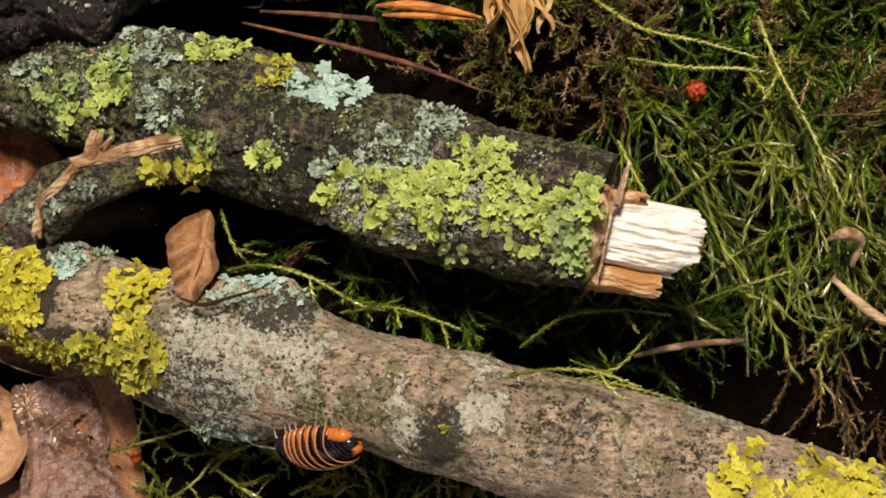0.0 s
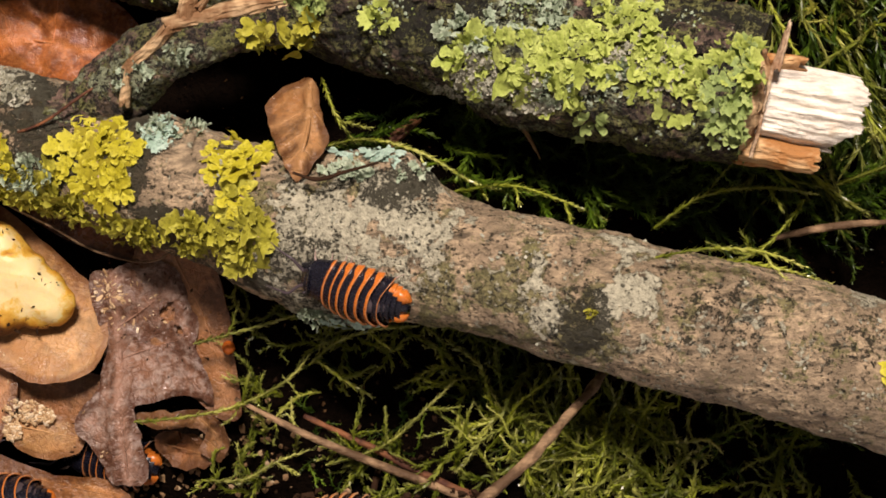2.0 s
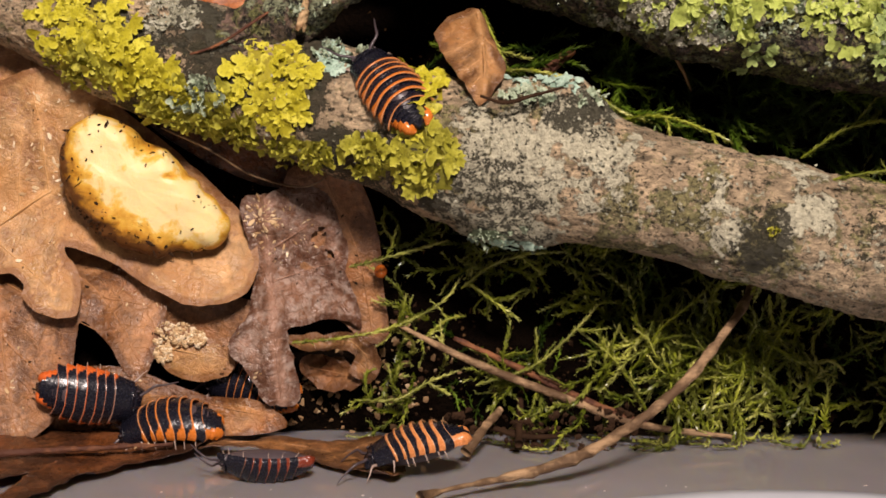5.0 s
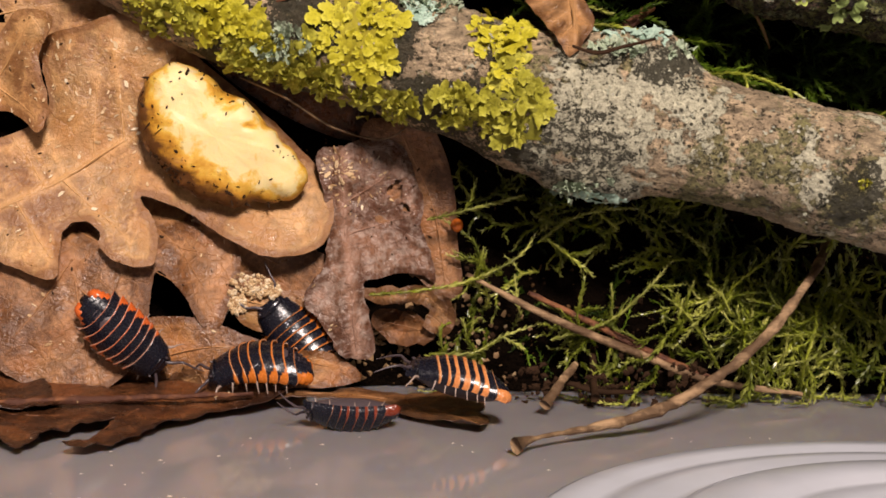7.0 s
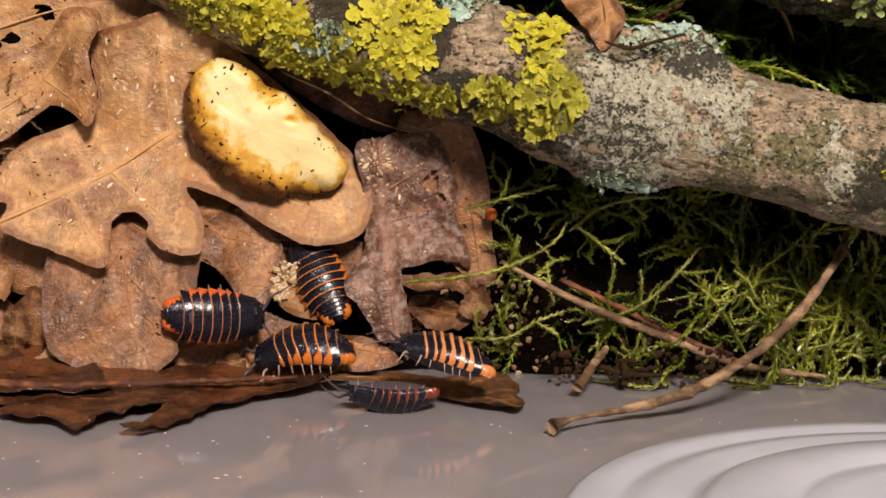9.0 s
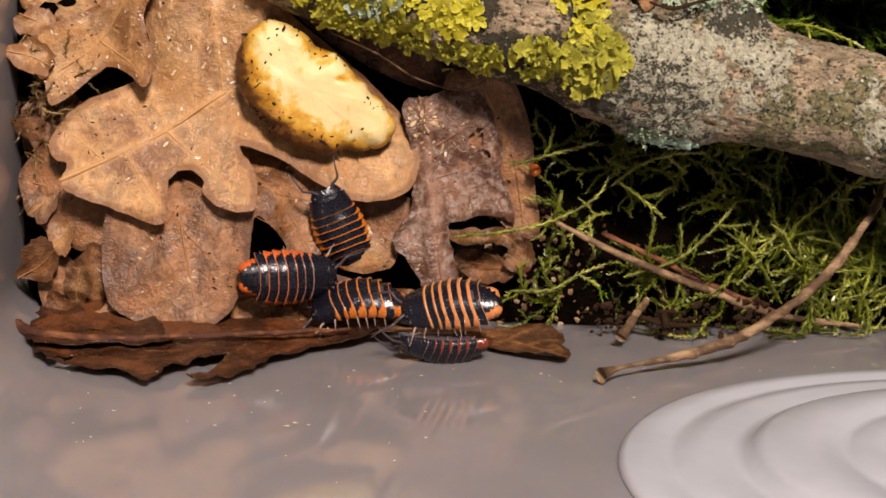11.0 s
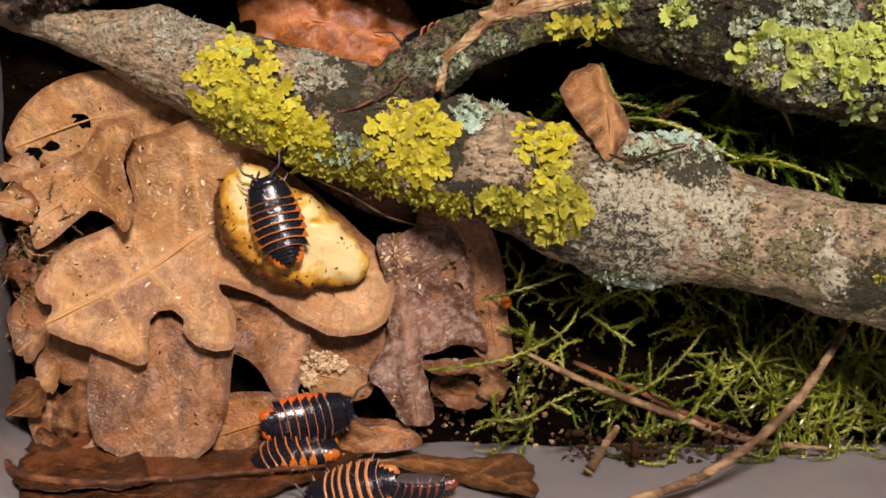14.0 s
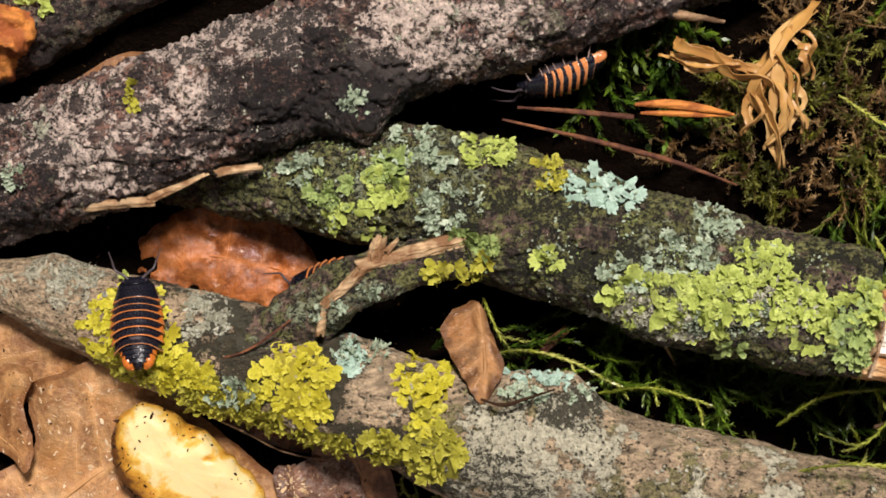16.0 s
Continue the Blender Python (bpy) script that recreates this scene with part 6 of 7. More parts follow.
    build_moss("moss", "green moss at the back of the box", MOSS_GREEN, (60, 112, 30, 150), 500, (8, 16), -90, 2.0, 0.8, 0.6, 1.5, 0.4, 0.5, 0.5, 0.13, 9)


SHOOTS = [
    [(-56.3, -1.9, 6), (-50.9, -0.3, 7), (-41.5, 2.1, 5)], [(-65, -13.3, 8), (-57.8, -12.5, 8), (-48.8, -10.6, 7), (-40.8, -6, 6), (-39, -3.7, 4)], [(-39, -5.1, 6), (-34.6, -1.4, 7), (-30, 0.1, 6), (-22.7, 0.5, 4)],
    [(-36.6, -20.1, 7), (-27.5, -16.8, 7), (-21.2, -11.2, 7), (-17.2, -7.9, 4)], [(-54.8, -22.5, 7), (-48.5, -22, 7), (-44, -19.7, 6), (-38.5, -18.2, 4)], [(0.1, -7.2, 7), (-0.1, -3.6, 12), (1.7, -1.5, 14), (5.6, -3, 12), (7.3, -7.1, 6)],
    [(3.9, -28.2, 7), (3.4, -23, 9), (5, -18.3, 8), (5.2, -12.7, 4)], [(-12.5, -18, 7), (-9, -12.9, 8), (-7.3, -9.2, 6)], [(-9.4, -24.5, 7), (-15.4, -15.7, 7), (-21.2, -11.2, 6)], [(5.8, -23, 8), (14.2, -22.2, 6)],
    [(-10.7, -17.1, 6), (-8.2, -11, 8), (-2.7, -6.4, 8), (0.9, -3.6, 6)], [(-38.1, -4.1, 6), (-34.4, -6.8, 6), (-29.6, -10.4, 4)], [(0.2, -25.9, 7), (0.8, -18.4, 8), (1.4, -12.8, 6)], [(-7.5, -23.1, 7), (-4, -18.4, 8), (-0.5, -12.8, 6)],
    [(8.7, 13.6, 34.5), (15, 14.9, 36), (21.9, 14.5, 37), (27.1, 12.6, 37)], [(11.2, 15.8, 14), (18.2, 20.6, 15), (26.8, 21.6, 15), (34.6, 20.5, 12)], [(36.9, 21.9, 14), (43.7, 24.9, 17), (52.2, 27.4, 16)],
    [(32.9, 19.7, 12), (30.3, 17.1, 14), (25.1, 12.3, 14), (19, 13.6, 12)], [(9.5, 12.1, 22), (16.5, 12.6, 26), (25.2, 11.6, 26), (33.9, 9, 24)], [(-35.8, 27.6, 5), (-31.2, 28.5, 6), (-22.1, 26.6, 7), (-14, 22, 6), (-4.9, 20.1, 4)],
    [(-36.6, 37.6, 6), (-33.9, 31.2, 7), (-32.1, 28.5, 5)], [(-17.4, 20.8, 7), (-8.4, 21.7, 8), (-1.2, 19.4, 8), (5.1, 16.7, 6)], [(47.5, 66, 15), (50.1, 57.6, 17), (54.4, 48.8, 18), (60.3, 37.2, 15)], [(22, 70, 12), (30, 64.5, 14), (40, 62, 14), (48, 60, 12)], [(28, 60, 14), (36, 58.4, 15), (46, 58, 14), (52, 57, 12)], [(41, 45, 18), (47, 46.5, 19), (52, 46.2, 18)], [(41, 44, 17), (46, 43.6, 18), (52, 43, 17)], [(26, 47.3, 18), (31.9, 36.1, 20), (42, 28.3, 16)],
]


def build_shoots():
    """Single shoots that lie over leaves, soil and bark."""
    rnd = random.Random(77)
    for k, pts in enumerate(SHOOTS):
        p = np.array(pts, float)
        p[:, 2] += 0.8 * np.sin(np.linspace(0, 3.1, len(p)))
        v, f, t = strand(p, 0.95, 0.32, 0.27, 0.42, 0.15, rnd)
        tagged(part("moss_shoot", v, f, MOSS_BRIGHT, origin=p[0], marks={"tip": t, "hue": np.full(len(v), rnd.uniform(0.6, 1.0))}), "single yellow-green moss shoot with tiny pressed leaves", "moss", "loose moss shoots")
        # a side twig or two
        for side in range(1 + k % 2):
            i = rnd.randrange(1, len(p) - 1) if len(p) > 2 else 0
            d = p[min(i + 1, len(p) - 1)] - p[i]
            a = math.atan2(d[1], d[0]) + rnd.choice((-0.8, 0.8))
            q = arc(*p[i], a, rnd.uniform(3, 6), 0.3, 0.4, 0.12, rnd)
            v, f, t = strand(q, 0.9, 0.3, 0.26, 0.45, 0.12, rnd)
            tagged(part("moss_shoot", v, f, MOSS_BRIGHT, origin=q[0], marks={"tip": t, "hue": np.full(len(v), rnd.uniform(0.5, 1.0))}), "short side shoot of yellow-green moss", "moss", "loose moss shoots")


build_all_moss()
build_shoots()


# ---- twigs, needles, crumbs
def build_twig(name, points, material, label, category, rough=0.34, around=10, rings=60, group=""):
    v, f = tube(points, around, rings, lambda i, a, p: rough * points[0][3] * fbm((p[0], p[1], p[2]), 2.0, 3))
    return tagged(part(name, v, f, material, origin=points[0][:3]), label, category, group)


build_twig("twig", [(-47.2, -28.6, 40.4, 1.05), (-46.2, -28.4, 39.6, 0.75), (-33, -27.8, 31.6, 0.74), (-26, -26.3, 30, 0.86), (-19.4, -23.6, 28, 0.72), (-6.8, -15.4, 23, 0.8), (-2.2, -11.0, 20, 0.72), (4, -5.5, 13, 0.75), (9, 0, 3, 0.7)], TWIG, "thin bent brown twig leaning on the wall", "twig")
build_twig("dry_stalk", [(-50, -10, 7, 0.35), (-38, -16, 7.5, 0.6), (-24, -21.5, 8, 0.65), (-12, -25.8, 8.5, 0.6), (3.5, -28, 9, 0.35)], TWIG, "long split straw-brown stalk on the soil", "stalk")
build_twig("dry_stalk", [(-40, -13, 5, 0.35), (-29, -18, 6, 0.55), (-17, -23.5, 8, 0.6), (-10, -26, 8.5, 0.4)], NEEDLE, "long reddish brown stalk on the soil", "stalk")
build_twig("twig", [(-39, -28.2, 17, 0.9), (-36.5, -26, 14, 0.7), (-33, -23.5, 9, 0.6)], TWIG, "short brown twig end against the wall", "twig")
build_twig("twig", [(-30.5, -28, 13, 0.7), (-30, -26, 9, 0.6), (-29, -22, 3, 0.5)], DIRT, "short black twig against the wall", "twig")
build_twig("twig", [(-36, -26, 8, 0.5), (-30, -27.4, 10, 0.45), (-22, -27.8, 9, 0.3)], DIRT, "thin black root on the soil", "root")
build_twig("leaf_stalk", [(-135.3, -26.9, 9.5, 0.95), (-130, -27.2, 17.2, 0.8), (-119, -27.3, 21.6, 0.7), (-108, -27.2, 20.4, 0.6), (-97, -27.2, 18.2, 0.5), (-82, -27.0, 16, 0.35)], NEEDLE, "long dark leaf stalk lying along the plastic wall", "stalk")
build_twig("thread", [(-85, 19, 3, 0.12), (-78, 16, 5, 0.16), (-70, 11.5, 4, 0.16), (-62, 10.5, 3.5, 0.14), (-57, 15, 4, 0.08)], TWIG, "fine curled plant fibre by the potato", "fibre")
build_twig("thread", [(-83, 29, 11, 0.12), (-76, 31, 13.5, 0.2), (-69, 35.5, 14, 0.2), (-66, 37.5, 12, 0.1)], NEEDLE, "thin red-brown fibre on the branch", "fibre")
build_twig("twig", [(-38.6, 24.3, 25.4, 0.2), (-35.4, 23.4, 26.0, 0.3), (-31.5, 24.4, 26.4, 0.26), (-27, 25.6, 26.0, 0.12)], DIRT, "short dark twig lying along the grey branch", "twig")
build_twig("rootlet", [(-8, 31.5, 10, 0.22), (-6.2, 28.5, 10, 0.25), (-4.6, 25.6, 9, 0.1)], CRUMB, "thin pale rootlet in the moss", "root")
build_twig("needle", [(-32.7, 67.4, 6, 0.18), (-14, 62.5, 8, 0.46), (-4, 59.5, 9, 0.42), (5.8, 55.6, 10, 0.14)], NEEDLE, "red-brown dry needle behind the branch", "needle")
build_twig("needle", [(-11, 69.3, 9, 0.25), (-6, 69.3, 9.4, 0.76), (0, 68.4, 9.4, 0.72), (5.6, 67.2, 9, 0.18)], NEEDLE_ORANGE, "bright orange split dry needle", "needle")
build_twig("needle", [(-10, 67.9, 8.6, 0.22), (-3, 67.6, 9, 0.61), (5.2, 67.0, 8.6, 0.18)], NEEDLE_ORANGE, "bright orange split dry needle", "needle")
build_twig("needle", [(-30, 69.3, 5, 0.22), (-20, 68.3, 7, 0.43), (-11, 67.2, 8, 0.50)], NEEDLE, "red-brown needle lying in the shade", "needle")
build_twig("stick", [(-13, 86, 9, 0.6), (-5, 84, 10, 0.8), (4, 82.5, 9, 0.4)], TWIG, "grey dry stick by the moss", "twig")
build_twig("stick", [(-40, 76.6, 4, 1.6), (-34, 76.2, 4.5, 1.7), (-27.5, 76.4, 5, 1.5)], TWIG, "short brown stick under the dark branch", "twig")


def build_chip(name, start, along, across, l, w, h, seed, material, label, taper=0.3):
    v, f = wood_slab(start, along, across, l, w, h, seed, 0.8, 0.25, taper, 14, 26)
    tagged(part(name, v, f, material, origin=start), label, name.replace("_", " "))


build_chip("bark_chip", (-26.6, 27.9, 5.2), (4.2, 3.8, 0.6), (-1, 1, 0), 5.6, 2.0, 0.8, 11, NEEDLE, "small reddish bark chip in the moss")
build_chip("wood_splinter", (-80.4, 59.6, 7.6), (7.4, 1.0, 0.2), (0, 1, 0.4), 7.4, 1.6, 0.8, 12, WOOD_OLD, "pale wood splinter on the dark branch", 0.2)
build_chip("wood_splinter", (-107, 54.4, 8.8), (17, 1.0, 1.0), (0, 1, 0.7), 17, 1.9, 0.7, 13, WOOD_OLD, "strip of tan inner bark along the dark branch", 0.1)
build_chip("wood_splinter", (-91, 55.6, 10.0), (10, 4.2, -1.2), (-0.3, 1, 0.7), 10.5, 1.5, 0.7, 14, WOOD_OLD, "strip of tan inner bark along the dark branch", 0.7)
build_twig("stick", [(29, 14, 10, 0.4), (36, 15.5, 10, 0.6), (46, 16.5, 11, 0.4)], TWIG, "brown stick behind the grey branch", "twig")
build_twig("dry_stalk", [(58, 32, 14, 0.3), (60.5, 33, 16, 1.0), (63, 32, 14, 0.8), (62.5, 28, 11, 0.4)], WOOD_OLD, "bent tan leaf stalk in the moss", "stalk")
build_twig("dry_stalk", [(60, 26, 9, 0.5), (65, 21, 11, 0.8), (72, 17, 11, 0.5)], WOOD_OLD, "tan leaf stalk in the moss", "stalk")


def build_dead_tuft():
    """A withered tan moss tuft: limp flat straps, twisted and split towards their ends."""
    root = tagged(empty("dead_moss_tuft", (9, 72, 10)), "withered tan moss tuft with limp twisted straps", "moss")
    rnd = random.Random(21)
    straps = [([(9, 12, 1), (5, 8, 2), (1, 4, 3), (0, 0, 3.4), (2, -6, 2.6), (4, -14, 0.5)], 1.9), ([(-13, 6, 0), (-10, 5, 2), (-5, 3, 3), (0, 1.5, 3.2), (3, -1, 3)], 1.5),
              ([(0, 3, 3), (-1, -3, 3), (-3, -8, 1)], 1.3), ([(3, 3, 3), (6, -2, 3), (6, -8, 1)], 1.1), ([(-14, 4, 0), (-8, 3.6, 2.2), (-3, 4, 3.6)], 1.0), ([(5, 8, 2.4), (7, 6, 3), (7.5, 1, 1.5)], 1.0), ([(1, 4, 3.4), (3, -4, 3.4), (1.6, -11, 1)], 1.2)]
    for pts, wide in straps:
        for k in range(3):
            p = np.array(pts, float) + np.array([[rnd.gauss(0, 0.9) for _ in range(3)] for _ in pts])
            c = spline(p, 34)
            c[:, 0] += 0.7 * np.sin(np.linspace(0, 9, 34) + 3 * k)
            c[:, 2] += 0.6 * np.cos(np.linspace(0, 8, 34) + 2 * k)
            t, side, up = frames_along(c)
            turn = rnd.uniform(-0.8, 0.8) + rnd.uniform(-1.6, 1.6) * np.linspace(0, 1, 34) ** 1.5
            s = np.linspace(0, 1, 34)
            w = wide * rnd.uniform(0.3, 0.62) * (0.55 + 0.5 * np.sin(3.0 * s + 0.3)) * np.array([1 + 0.6 * fbm((9 * q, 7 * k, 5 * wide), 1.1, 3) for q in s])
            a = np.linspace(0, 2 * math.pi, 10, endpoint=False)
            e1 = np.cos(turn)[:, None] * side + np.sin(turn)[:, None] * up
            e2 = np.cross(t, e1)
            fold = 0.35 * np.abs(np.cos(a)) ** 2
            v = (c[:, None] + w[:, None, None] * np.cos(a)[None, :, None] * e1[:, None] + (0.16 * np.sin(a) + fold)[None, :, None] * e2[:, None]).reshape(-1, 3)
            f = [(i * 10 + j, i * 10 + (j + 1) % 10, i * 10 + 10 + (j + 1) % 10, i * 10 + 10 + j) for i in range(33) for j in range(10)] + [tuple(reversed(range(10))), tuple(330 + j for j in range(10))]
            v += 0.28 * field(v, 0.9, 2, k)[:, None] * np.array((0.3, 0.3, 1.0))
            part("strap", v, f, MOSS_DEAD, root, marks={"tip": np.repeat(0.6 * s**2, 10), "hue": np.full(340, rnd.uniform(0.3, 0.9))})


def build_crumbs(name, label, material, spots, count, sizes, seed, lift=None):
    """Loose crumbs in heaps (x, y, radius, height)."""
    rnd = random.Random(seed)
    v, f = [], []
    for _ in range(count):
        x, y, r, z = rnd.choice(spots)
        q, a = r * math.sqrt(rnd.random()), rnd.uniform(0, 6.3)
        px, py = x + q * math.cos(a), y + q * math.sin(a)
        s = rnd.uniform(*sizes)
        c = Vector((px, py, (lift(px, py) if lift else z) + 0.3 * s))
        b = len(v)
        tall = rnd.uniform(0.5, 0.9)
        for d in ((1, 0, 0), (0.3, 0.9, 0.1), (-0.8, 0.6, 0), (-0.8, -0.6, 0.1), (0.3, -0.95, 0), (0.1, 0.1, tall), (0, 0, -tall)):
            v.append(c + Vector(d) * s * rnd.uniform(0.45, 1.5))
        f += [(b + i, b + (i + 1) % 5, b + 5) for i in range(5)] + [(b + (i + 1) % 5, b + i, b + 6) for i in range(5)]
    tagged(part(name, v, f, material, smooth=False), label, "crumbs", kind="stuff")


build_dead_tuft()
def build_flakes(name, label, material, spots, count, sizes, seed):
    """Thin flakes that lie on whatever leaf is below: (x, y, radius)."""
    rnd = random.Random(seed)
    trees = [surface_of(ob) for ob in bpy.data.objects if ob.name.startswith("leaf") and ob.type == "MESH" and ob.parent is None]
    v, f = [], []
    for _ in range(count):
        x, y, r = rnd.choice(spots)
        q, a = r * math.sqrt(rnd.random()), rnd.uniform(0, 6.3)
        x, y = x + q * math.cos(a), y + q * math.sin(a)
        hits = [h for h in (t.ray_cast(Vector((x, y, 90)), Vector((0, 0, -1))) for t in trees) if h[0] is not None]
        if not hits:
            continue
        at, n = max(((h[0], h[1]) for h in hits), key=lambda h: h[0].z)
        n = n if n.z > 0 else -n
        u = (Vector((math.cos(a), math.sin(a), 0)) - n * n.dot(Vector((math.cos(a), math.sin(a), 0)))).normalized()
        w = n.cross(u)
        s = rnd.uniform(*sizes) * rnd.choice((0.5, 0.7, 1.0, 1.0, 1.6))
        k, b = rnd.uniform(0.14, 0.6), len(v)
        ring = [(-1, -0.6), (0.2, -1), (1, -0.3), (0.8, 0.7), (-0.4, 1), (-1.1, 0.3)]
        ring = [(p * rnd.uniform(0.7, 1.2), q * k * rnd.uniform(0.7, 1.2)) for p, q in ring]
        for lift in (0.0, 0.10 + 0.12 * s):
            v += [at + (u * p + w * q) * s + n * lift * (1 + 0.6 * p) for p, q in ring]
        f += [tuple(b + 6 + m for m in range(6))] + [(b + m, b + (m + 1) % 6, b + 6 + (m + 1) % 6, b + 6 + m) for m in range(6)]
    tagged(part(name, v, f, material, smooth=False), label, "litter", kind="stuff")


build_flakes("pale_flakes", "cream flakes of chewed wood scattered on the leaves", FLAKE, [(-108, 10, 9), (-100, 8, 7), (-112, 0, 9), (-96, 22, 5), (-120, 18, 9), (-108, -20, 9), (-66, 3, 5), (-112, 20, 6), (-104, 16, 8), (-88, -2, 7), (-129, 10, 6), (-70, 5, 3), (-70, 6, 2.5), (-80, -22, 12), (-103, 21, 6), (-97, 12, 5), (-128, 14, 6)], 560, (0.12, 0.40), 31)
build_flakes("brown_grains", "dark grains of soil and droppings on the leaves", DIRT, [(-108, 8, 18), (-110, -18, 10), (-62, 0, 9), (-88, -20, 14), (-126, 4, 9), (-120, 20, 10)], 260, (0.08, 0.26), 36)
build_crumbs("soil_crumbs", "brown and pale crumbs on the soil", CRUMB, [(-52, -18, 9, 0), (-46, -22, 8, 0), (-56, -24, 6, 0), (-66, -25, 4, 0), (-61, -23, 4, 0)], 170, (0.15, 0.7), 32, lambda x, y: soil_height(x, y))
build_crumbs("wall_soil", "black soil clinging to the foot of the wall", DIRT, [(-24, -28, 4, 9), (-16, -28, 5, 9), (-30, -28, 3, 9), (-40, -27, 4, 7)], 200, (0.15, 0.7), 37)
build_crumbs("soil_lumps", "dark brown soil lumps", DIRT, [(-50, -18, 12, 0), (-30, -20, 12, 0), (-130, 4, 8, 0), (-125, -22, 8, 0), (-10, -18, 14, 0), (20, -16, 16, 0)], 260, (0.15, 0.6), 33, lambda x, y: soil_height(x, y))
build_crumbs("mould_clump", "clump of pale granules between the leaves", FLAKE, [(-84.2, -13.2, 2.2, 3.0), (-81.6, -12.8, 1.8, 3.1), (-85.0, -16.0, 1.4, 3.0), (-79.6, -13.4, 1.2, 3.1)], 420, (0.08, 0.42), 34)


def build_dust():
    """Pale specks that stick to the front wall."""
    rnd = random.Random(52)
    v, f = [], []
    for _ in range(90):
        x, z, s = rnd.uniform(-132, 20), 30 + 60 * rnd.random() ** 1.6, rnd.choice((0.1, 0.12, 0.15, 0.2, 0.3))
        if math.hypot(x, z - 88) < 58:
            continue
        b = len(v)
        for k in range(5):
            a = 1.257 * k + rnd.uniform(-0.4, 0.4)
            v.append((x + s * rnd.uniform(0.6, 1.6) * math.cos(a), FRONT + 0.02, z + s * math.sin(a)))
        v.append((x, FRONT + 0.12, z))
        f += [(b + k, b + (k + 1) % 5, b + 5) for k in range(5)]
    tagged(part("dust_specks", v, f, CRUMB_PALE), "tiny pale specks stuck to the plastic wall", "dust", kind="stuff")


build_dust()


def build_berry():
    v, f = [], []
    n, m = 24, 14
    for j in range(m + 1):
        for i in range(n):
            d = Vector((math.sin(math.pi * j / m) * math.cos(6.2832 * i / n), math.sin(math.pi * j / m) * math.sin(6.2832 * i / n), math.cos(math.pi * j / m)))
            v.append(Vector((38.6, 55.2, 12.0)) + d * (1.5 + 0.9 * fbm(d * 2.2, 0.45, 3)))
    f = [(j * n + i, (j + 1) * n + i, (j + 1) * n + (i + 1) % n, j * n + (i + 1) % n) for j in range(m) for i in range(n)]
    tagged(part("red_granule", v, f, RED, origin=(38.6, 55.2, 10)), "rough red-orange granule on the moss", "granule")


def build_drop():
    v, f = [], []
    n, m = 20, 12
    for j in range(m + 1):
        for i in range(n):
            v.append((-51.4 + 1.0 * math.sin(math.pi * j / m) * math.cos(6.2832 * i / n), -2.8 + 1.1 * math.sin(math.pi * j / m) * math.sin(6.2832 * i / n), 3.9 + 0.8 * math.cos(math.pi * j / m)))
    f = [(j * n + i, (j + 1) * n + i, (j + 1) * n + (i + 1) % n, j * n + (i + 1) % n) for j in range(m) for i in range(n)]
    tagged(part("resin_bead", v, f, AMBER, origin=(-51.4, -2.8, 2.6)), "glossy amber bead on the leaf edge", "bead")


build_berry()
build_drop()


def build_far_branch():
    """The broken end of a further branch, with orange rotten wood."""
    pts = [(-126, 78.5, -4, 6.0), (-117, 84, -3, 8.2), (-104, 91, -2, 8.6), (-88, 98, -1, 8.4), (-70, 105, 0, 8.0)]
    v, f = bark_tube(pts, 70, 130, [], 1.0, 2.0)
    log = tagged(part("branch", v, f, BARK_DARK, origin=pts[2][:3], marks=marks_for(v, [("green", -104, 88, 12, 8, 0.5)], {"dark": 0.3})), "dark branch with a rotten orange end", "branch", "fallen branches")
    pts = [(-128, 77.5, 1, 3.0), (-120, 81, 3.2, 5.2), (-113, 84.5, 4.0, 4.6), (-108, 87, 4, 1.5)]
    v, f = tube(pts, 30, 70)
    v = np.array(v)
    c = np.repeat(spline(pts, 70)[:, :3], 30, axis=0)
    v = c + (v - c) * (1 + 0.5 * field(v * (0.5, 1, 1), 2.0, 3, 4))[:, None]
    part("rotten_wood", v, f, NEEDLE_ORANGE, log, BRANCH_FAR_ORIGIN, "orange rotten wood").location = (0, 0, 0)
    SURFACES["far"] = surface_of(log)
    build_lichen("far", "lime", -107.5, 88.0, 3.0, 2.4, 301)
    build_lichen("far", "green", -100, 92.0, 4.0, 2.4, 302)


BRANCH_FAR_ORIGIN = (-104, 91, -2)
build_far_branch()


def keyed(ob, rows):
    walk(ob, [(t, pose(x * MM, y * MM, z * MM, rx, ry, rz)) for t, x, y, z, rx, ry, rz in rows])


# ---- the isopods, and how they walk: seconds, place, turn
walker = base(ISOPOD, "orange and black banded isopod climbing over the grey branch")
feeder = base(ISOPOD_FEEDER, "black and orange isopod crossing the potato onto the branch")
restless = base(ISOPOD_RED, "red and black isopod turning on the brown leaf")
arched = base(ISOPOD_ARCHED, "orange-striped isopod arched on the leaf beside the wall")
climber = base(ISOPOD_PALE, "pale-banded isopod on the leaf tip at the wall")
tagged(ISOPOD_SHADED, "red-banded isopod, coloured dark as in shade, resting on the wall below the leaf tip", "isopod", "isopods").matrix_world = pose(-68.0 * MM, -27.2 * MM, 24.6 * MM, -66, 0, 178) @ Matrix.Scale(0.86, 4)
place_isopod(ISOPOD_PALE, -22.5, 75.2, 5.0, -76, 0, 200, "isopod lying on its side under the dark branch")
place_isopod(ISOPOD, 55.2, -12.8, 41.0, 10, 0, -10, "orange and black isopod on the end of the grey branch")


climber.scale = (0.98, 0.98, 0.98)


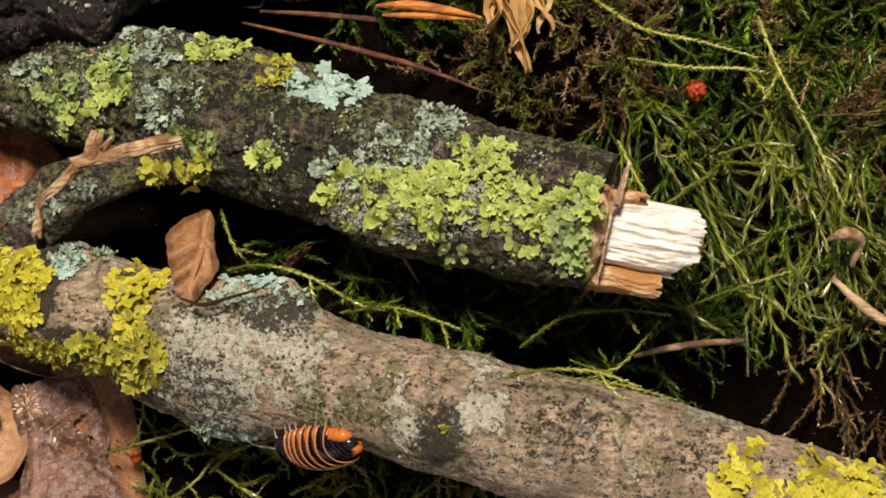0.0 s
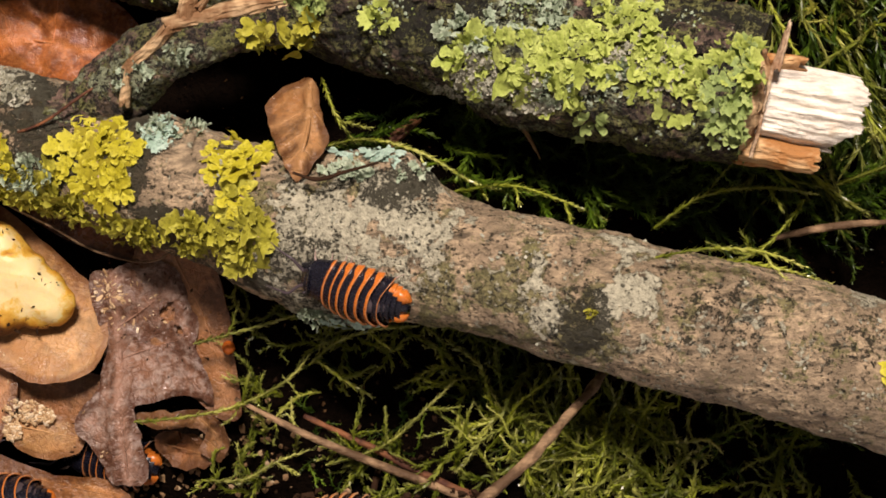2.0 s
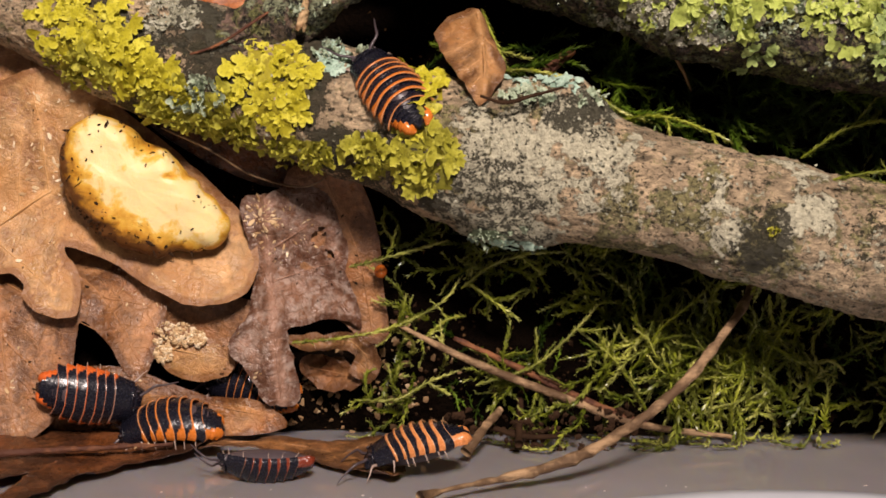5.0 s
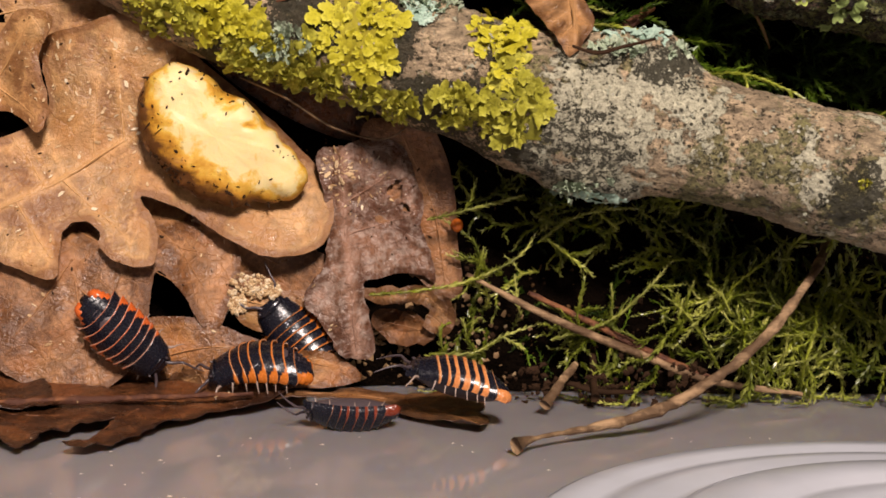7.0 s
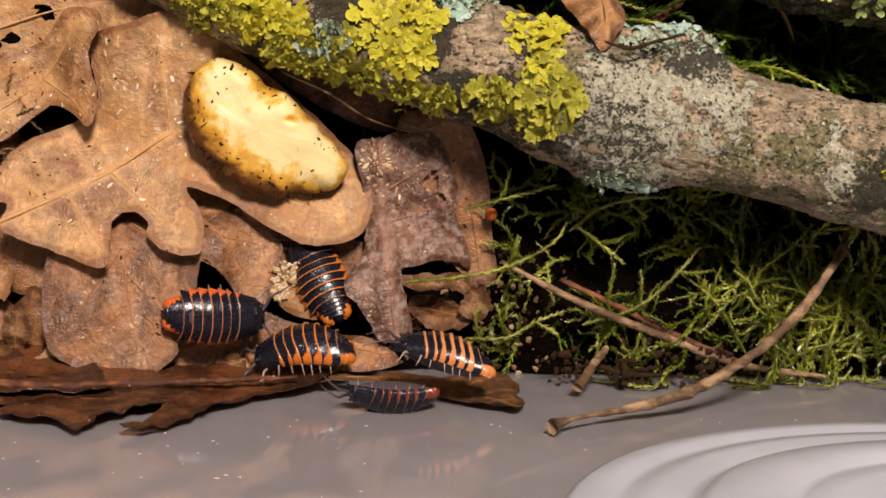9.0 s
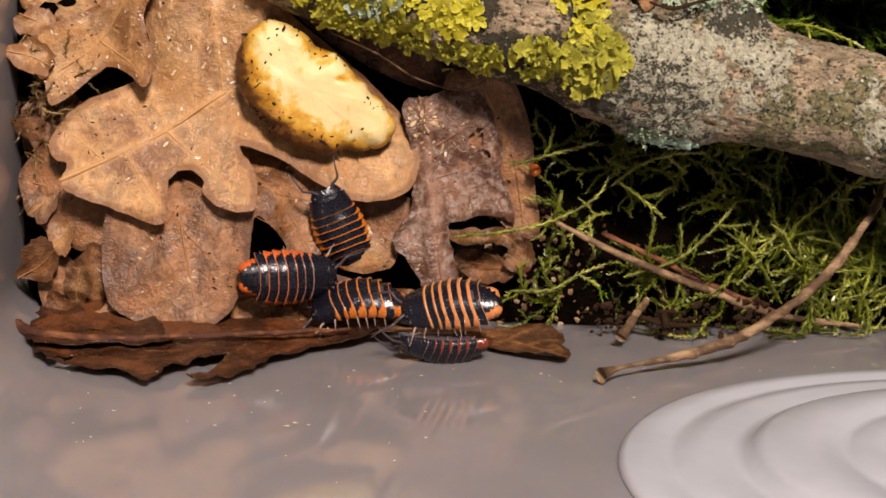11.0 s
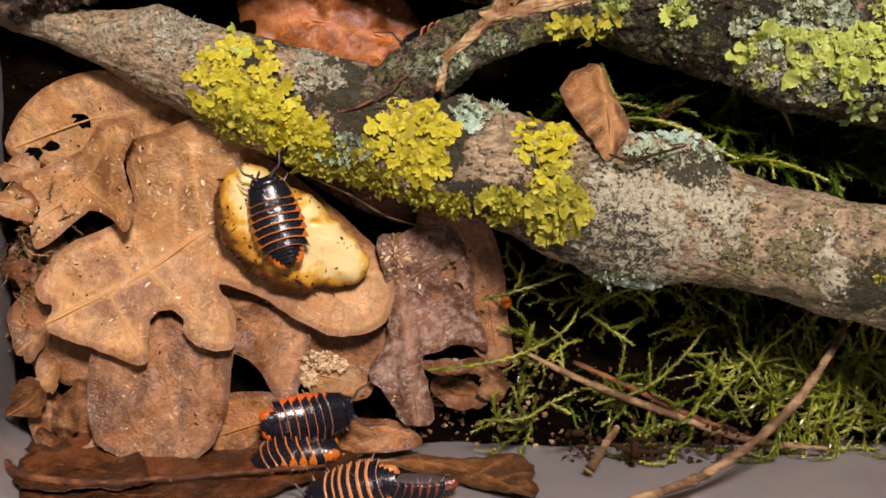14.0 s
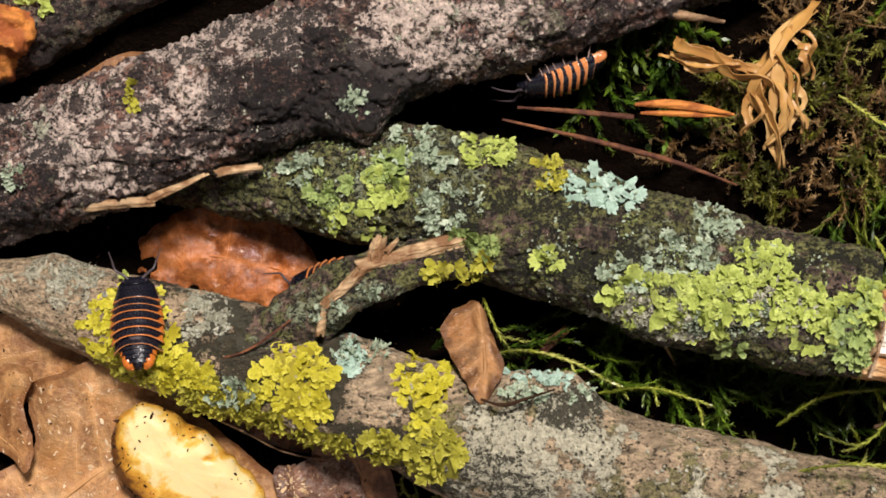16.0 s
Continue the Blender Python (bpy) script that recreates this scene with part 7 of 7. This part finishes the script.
def gait(ob, spells):
    """Legs and feelers swing about their roots while the isopod walks: (start, end) in seconds."""
    for k, limb in enumerate(c for c in ob.children if c.name.startswith(("leg", "feeler"))):
        feeler = limb.name.startswith("feeler")
        root = sum((v.co for v in limb.data.vertices[:6]), Vector()) / 6
        swing, beat, rows = (9, 1.1, []) if feeler else (11, 0.8, [])
        times = [0.0] + [t for a, b in spells for t in np.arange(a, b, 0.2)] + [16.0]
        for t in times:
            a = 0.0 if t in (0.0, 16.0) else swing * math.sin(6.283 * (t / beat + 0.29 * k))
            rows.append((float(t), Matrix.Translation(root) @ pose(0, 0, 0, 0, 0, a) @ Matrix.Translation(-root)))
        walk(limb, rows)


def motions():
    gait(walker, [(0.2, 7.4)])
    gait(feeder, [(7.5, 15.9)])
    gait(climber, [(3.0, 5.2), (11.8, 13.8)])
    gait(restless, [(7.5, 9.7)])
    keyed(walker, [
        (0, -18.6, 3.0, 25.0, -42, 36, -166),
        (0.5, -19.9, 4.9, 27.9, -34, 21, 178),
        (1, -23.7, 6.2, 27.1, -35, 15, 169),
        (1.5, -27.7, 7.3, 26.3, -32, 17, 174),
        (2, -30.1, 8.7, 26.2, -30, 11, 164),
        (2.5, -32.7, 10.6, 25.9, -25, 9, 157),
        (3, -36.3, 13.6, 25.4, -15, 8, 148),
        (3.5, -39.8, 16.7, 24.5, -7, 12, 143),
        (4, -44.3, 19.6, 23, 3, 17, 145),
        (4.5, -48, 22.1, 21.2, 7, 23, 133),
        (5, -50.7, 24.6, 19.2, 14, 30, 129),
        (5.2, -52, 25.4, 18.7, 20, 31, 135),
        (6.2, -57, 33.5, 17, 20, 0, 125),
        (7.6, -61.5, 41.5, 10, 25, 20, 150),
        (9, -61.6, 40.2, 4.0, 35, 10, 185),
        (16, -61.6, 40.2, 4.0, 35, 10, 190),
    ])
    keyed(feeder, [
        (0, -71, -20, -2.2, 0, 0, 165),
        (5.2, -71.5, -22, -2.2, 0, 0, 165),
        (7.3, -76.0, -20.6, 2.0, 0, 0, 125),
        (8, -76.4, -18.4, 2.2, 0, 0, 118),
        (8.5, -77.6, -16.5, 2.0, 0, 6, 120),
        (9, -78.6, -13.7, 1.2, 0, 10, 116),
        (9.5, -79.2, -13.0, 1.2, 0, 10, 120),
        (9.7, -79.4, -12.4, 1.2, 0, 8, 120),
        (11, -83.6, -12.4, 2.6, 0, -18, 112),
        (11.8, -86.4, -11.9, 3.4, 0, -36, 106),
        (12, -87.0, -10.8, 3.6, 0, -36, 104),
        (12.5, -88.4, -5.5, 6.2, 0, -32, 94),
        (13, -88.6, -0.6, 7.6, 0, -20, 86),
        (13.5, -88.4, 6.0, 8.6, 0, -6, 94),
        (14, -89.6, 12.2, 8.8, 0, 0, 106),
        (14.5, -92.0, 17.8, 8.8, 0, -2, 106),
        (15, -92.6, 25.5, 10, -18, -22, 91),
        (15.5, -92.9, 31.1, 10.2, -11, -12, 90),
        (16, -93.5, 35.7, 10.4, 2, 20, 93),
    ])
    keyed(restless, [
        (0, -96.9, -18.5, 9.8, -0, -0, -6),
        (3.6, -96.9, -18.5, 9.8, -0, -0, -6),
        (4, -96.5, -18, 9.8, -0, -0, -11),
        (4.5, -94.7, -19.8, 9.8, -0, -0, -6),
        (5, -94.9, -20.8, 9.8, -0, -0, -9),
        (5.2, -96.6, -20.4, 9.8, -0, -0, -16),
        (7.3, -101.3, -19, 9.8, -0, -0, -42),
        (8, -100.7, -17.8, 9.8, -0, -0, -29),
        (8.5, -98.2, -17.6, 9.8, -0, -0, -8),
        (9, -94.8, -18.6, 9.8, -0, -0, -1),
        (9.5, -92.8, -19.6, 9.8, -0, -0, -3),
        (9.7, -91.8, -19.6, 9.8, -0, -0, -4),
        (11.8, -91.6, -19.5, 9.8, 0, -0, 7),
        (12.5, -90.6, -19.8, 9.8, 0, -0, 9),
        (13, -88.4, -20.8, 9.8, 0, -0, 9),
        (13.5, -85, -20.2, 9.8, 0, -0, 16),
        (14, -85, -20.5, 9.8, 0, -0, 11),
        (14.5, -82.1, -21, 9.8, 0, -0, 13),
        (16, -82.1, -21, 9.8, 0, -0, 13),
    ])
    keyed(arched, [
        (0, -84.4, -25.3, 10.8, 64, -0, -175),
        (3.5, -84.4, -25.3, 10.8, 64, -0, -175),
        (4, -84.4, -25.0, 10.8, 64, -0, -172),
        (5, -82.8, -25.8, 10.8, 64, -0, -176),
        (7.3, -80.9, -24.6, 10.8, 64, -0, -178),
        (8, -80.6, -24.6, 10.8, 64, -0, -178),
        (8.5, -80.4, -24.4, 10.8, 64, -0, -178),
        (9, -80.8, -24.3, 10.8, 64, -0, -176),
        (9.5, -80.4, -24.1, 10.8, 64, -0, -176),
        (11.8, -80.4, -24.7, 10.8, 64, -0, -174),
        (12.5, -81, -24.8, 10.8, 64, -0, -175),
        (13, -82.2, -25.0, 10.8, 64, -0, -169),
        (13.5, -84.9, -26.4, 10.8, 64, -0, -164),
        (14, -87.5, -27.1, 10.8, 64, -0, -165),
        (16, -87.5, -27.1, 10.8, 64, -0, -165),
    ])
    keyed(climber, [
        (0, -33, -26, 18, 48, 0, -172),
        (3, -36, -26, 20, 48, 0, -172),
        (3.6, -38.2, -21.5, 24.8, 86, -0, -170),
        (4, -40.7, -23.8, 24.8, 86, -0, -171),
        (4.5, -43.2, -24.8, 24.8, 86, -0, -170),
        (5, -46.6, -25.8, 24.8, 86, -0, -166),
        (5.2, -47.4, -26.1, 24.8, 86, -0, -164),
        (7.3, -54.8, -23.2, 24.8, 86, -0, 163),
        (8, -59.2, -22.7, 24.8, 86, -0, 166),
        (9, -60.6, -22.4, 24.8, 86, -0, 164),
        (9.5, -61.2, -22.2, 24.8, 86, -0, 164),
        (9.7, -62.1, -21.8, 24.8, 86, -0, 167),
        (11.8, -69.4, -22, 24.8, 24, -0, -166),
        (12.5, -71.3, -23, 24.8, 24, -0, -158),
        (13, -73.6, -25, 24.8, 24, -0, -157),
        (13.5, -76.4, -28, 24.8, 24, -0, -161),
        (14, -77.7, -28.3, 24.8, 24, -0, -166),
        (16, -77.7, -28.3, 24.8, 24, -0, -166),
    ])


motions()
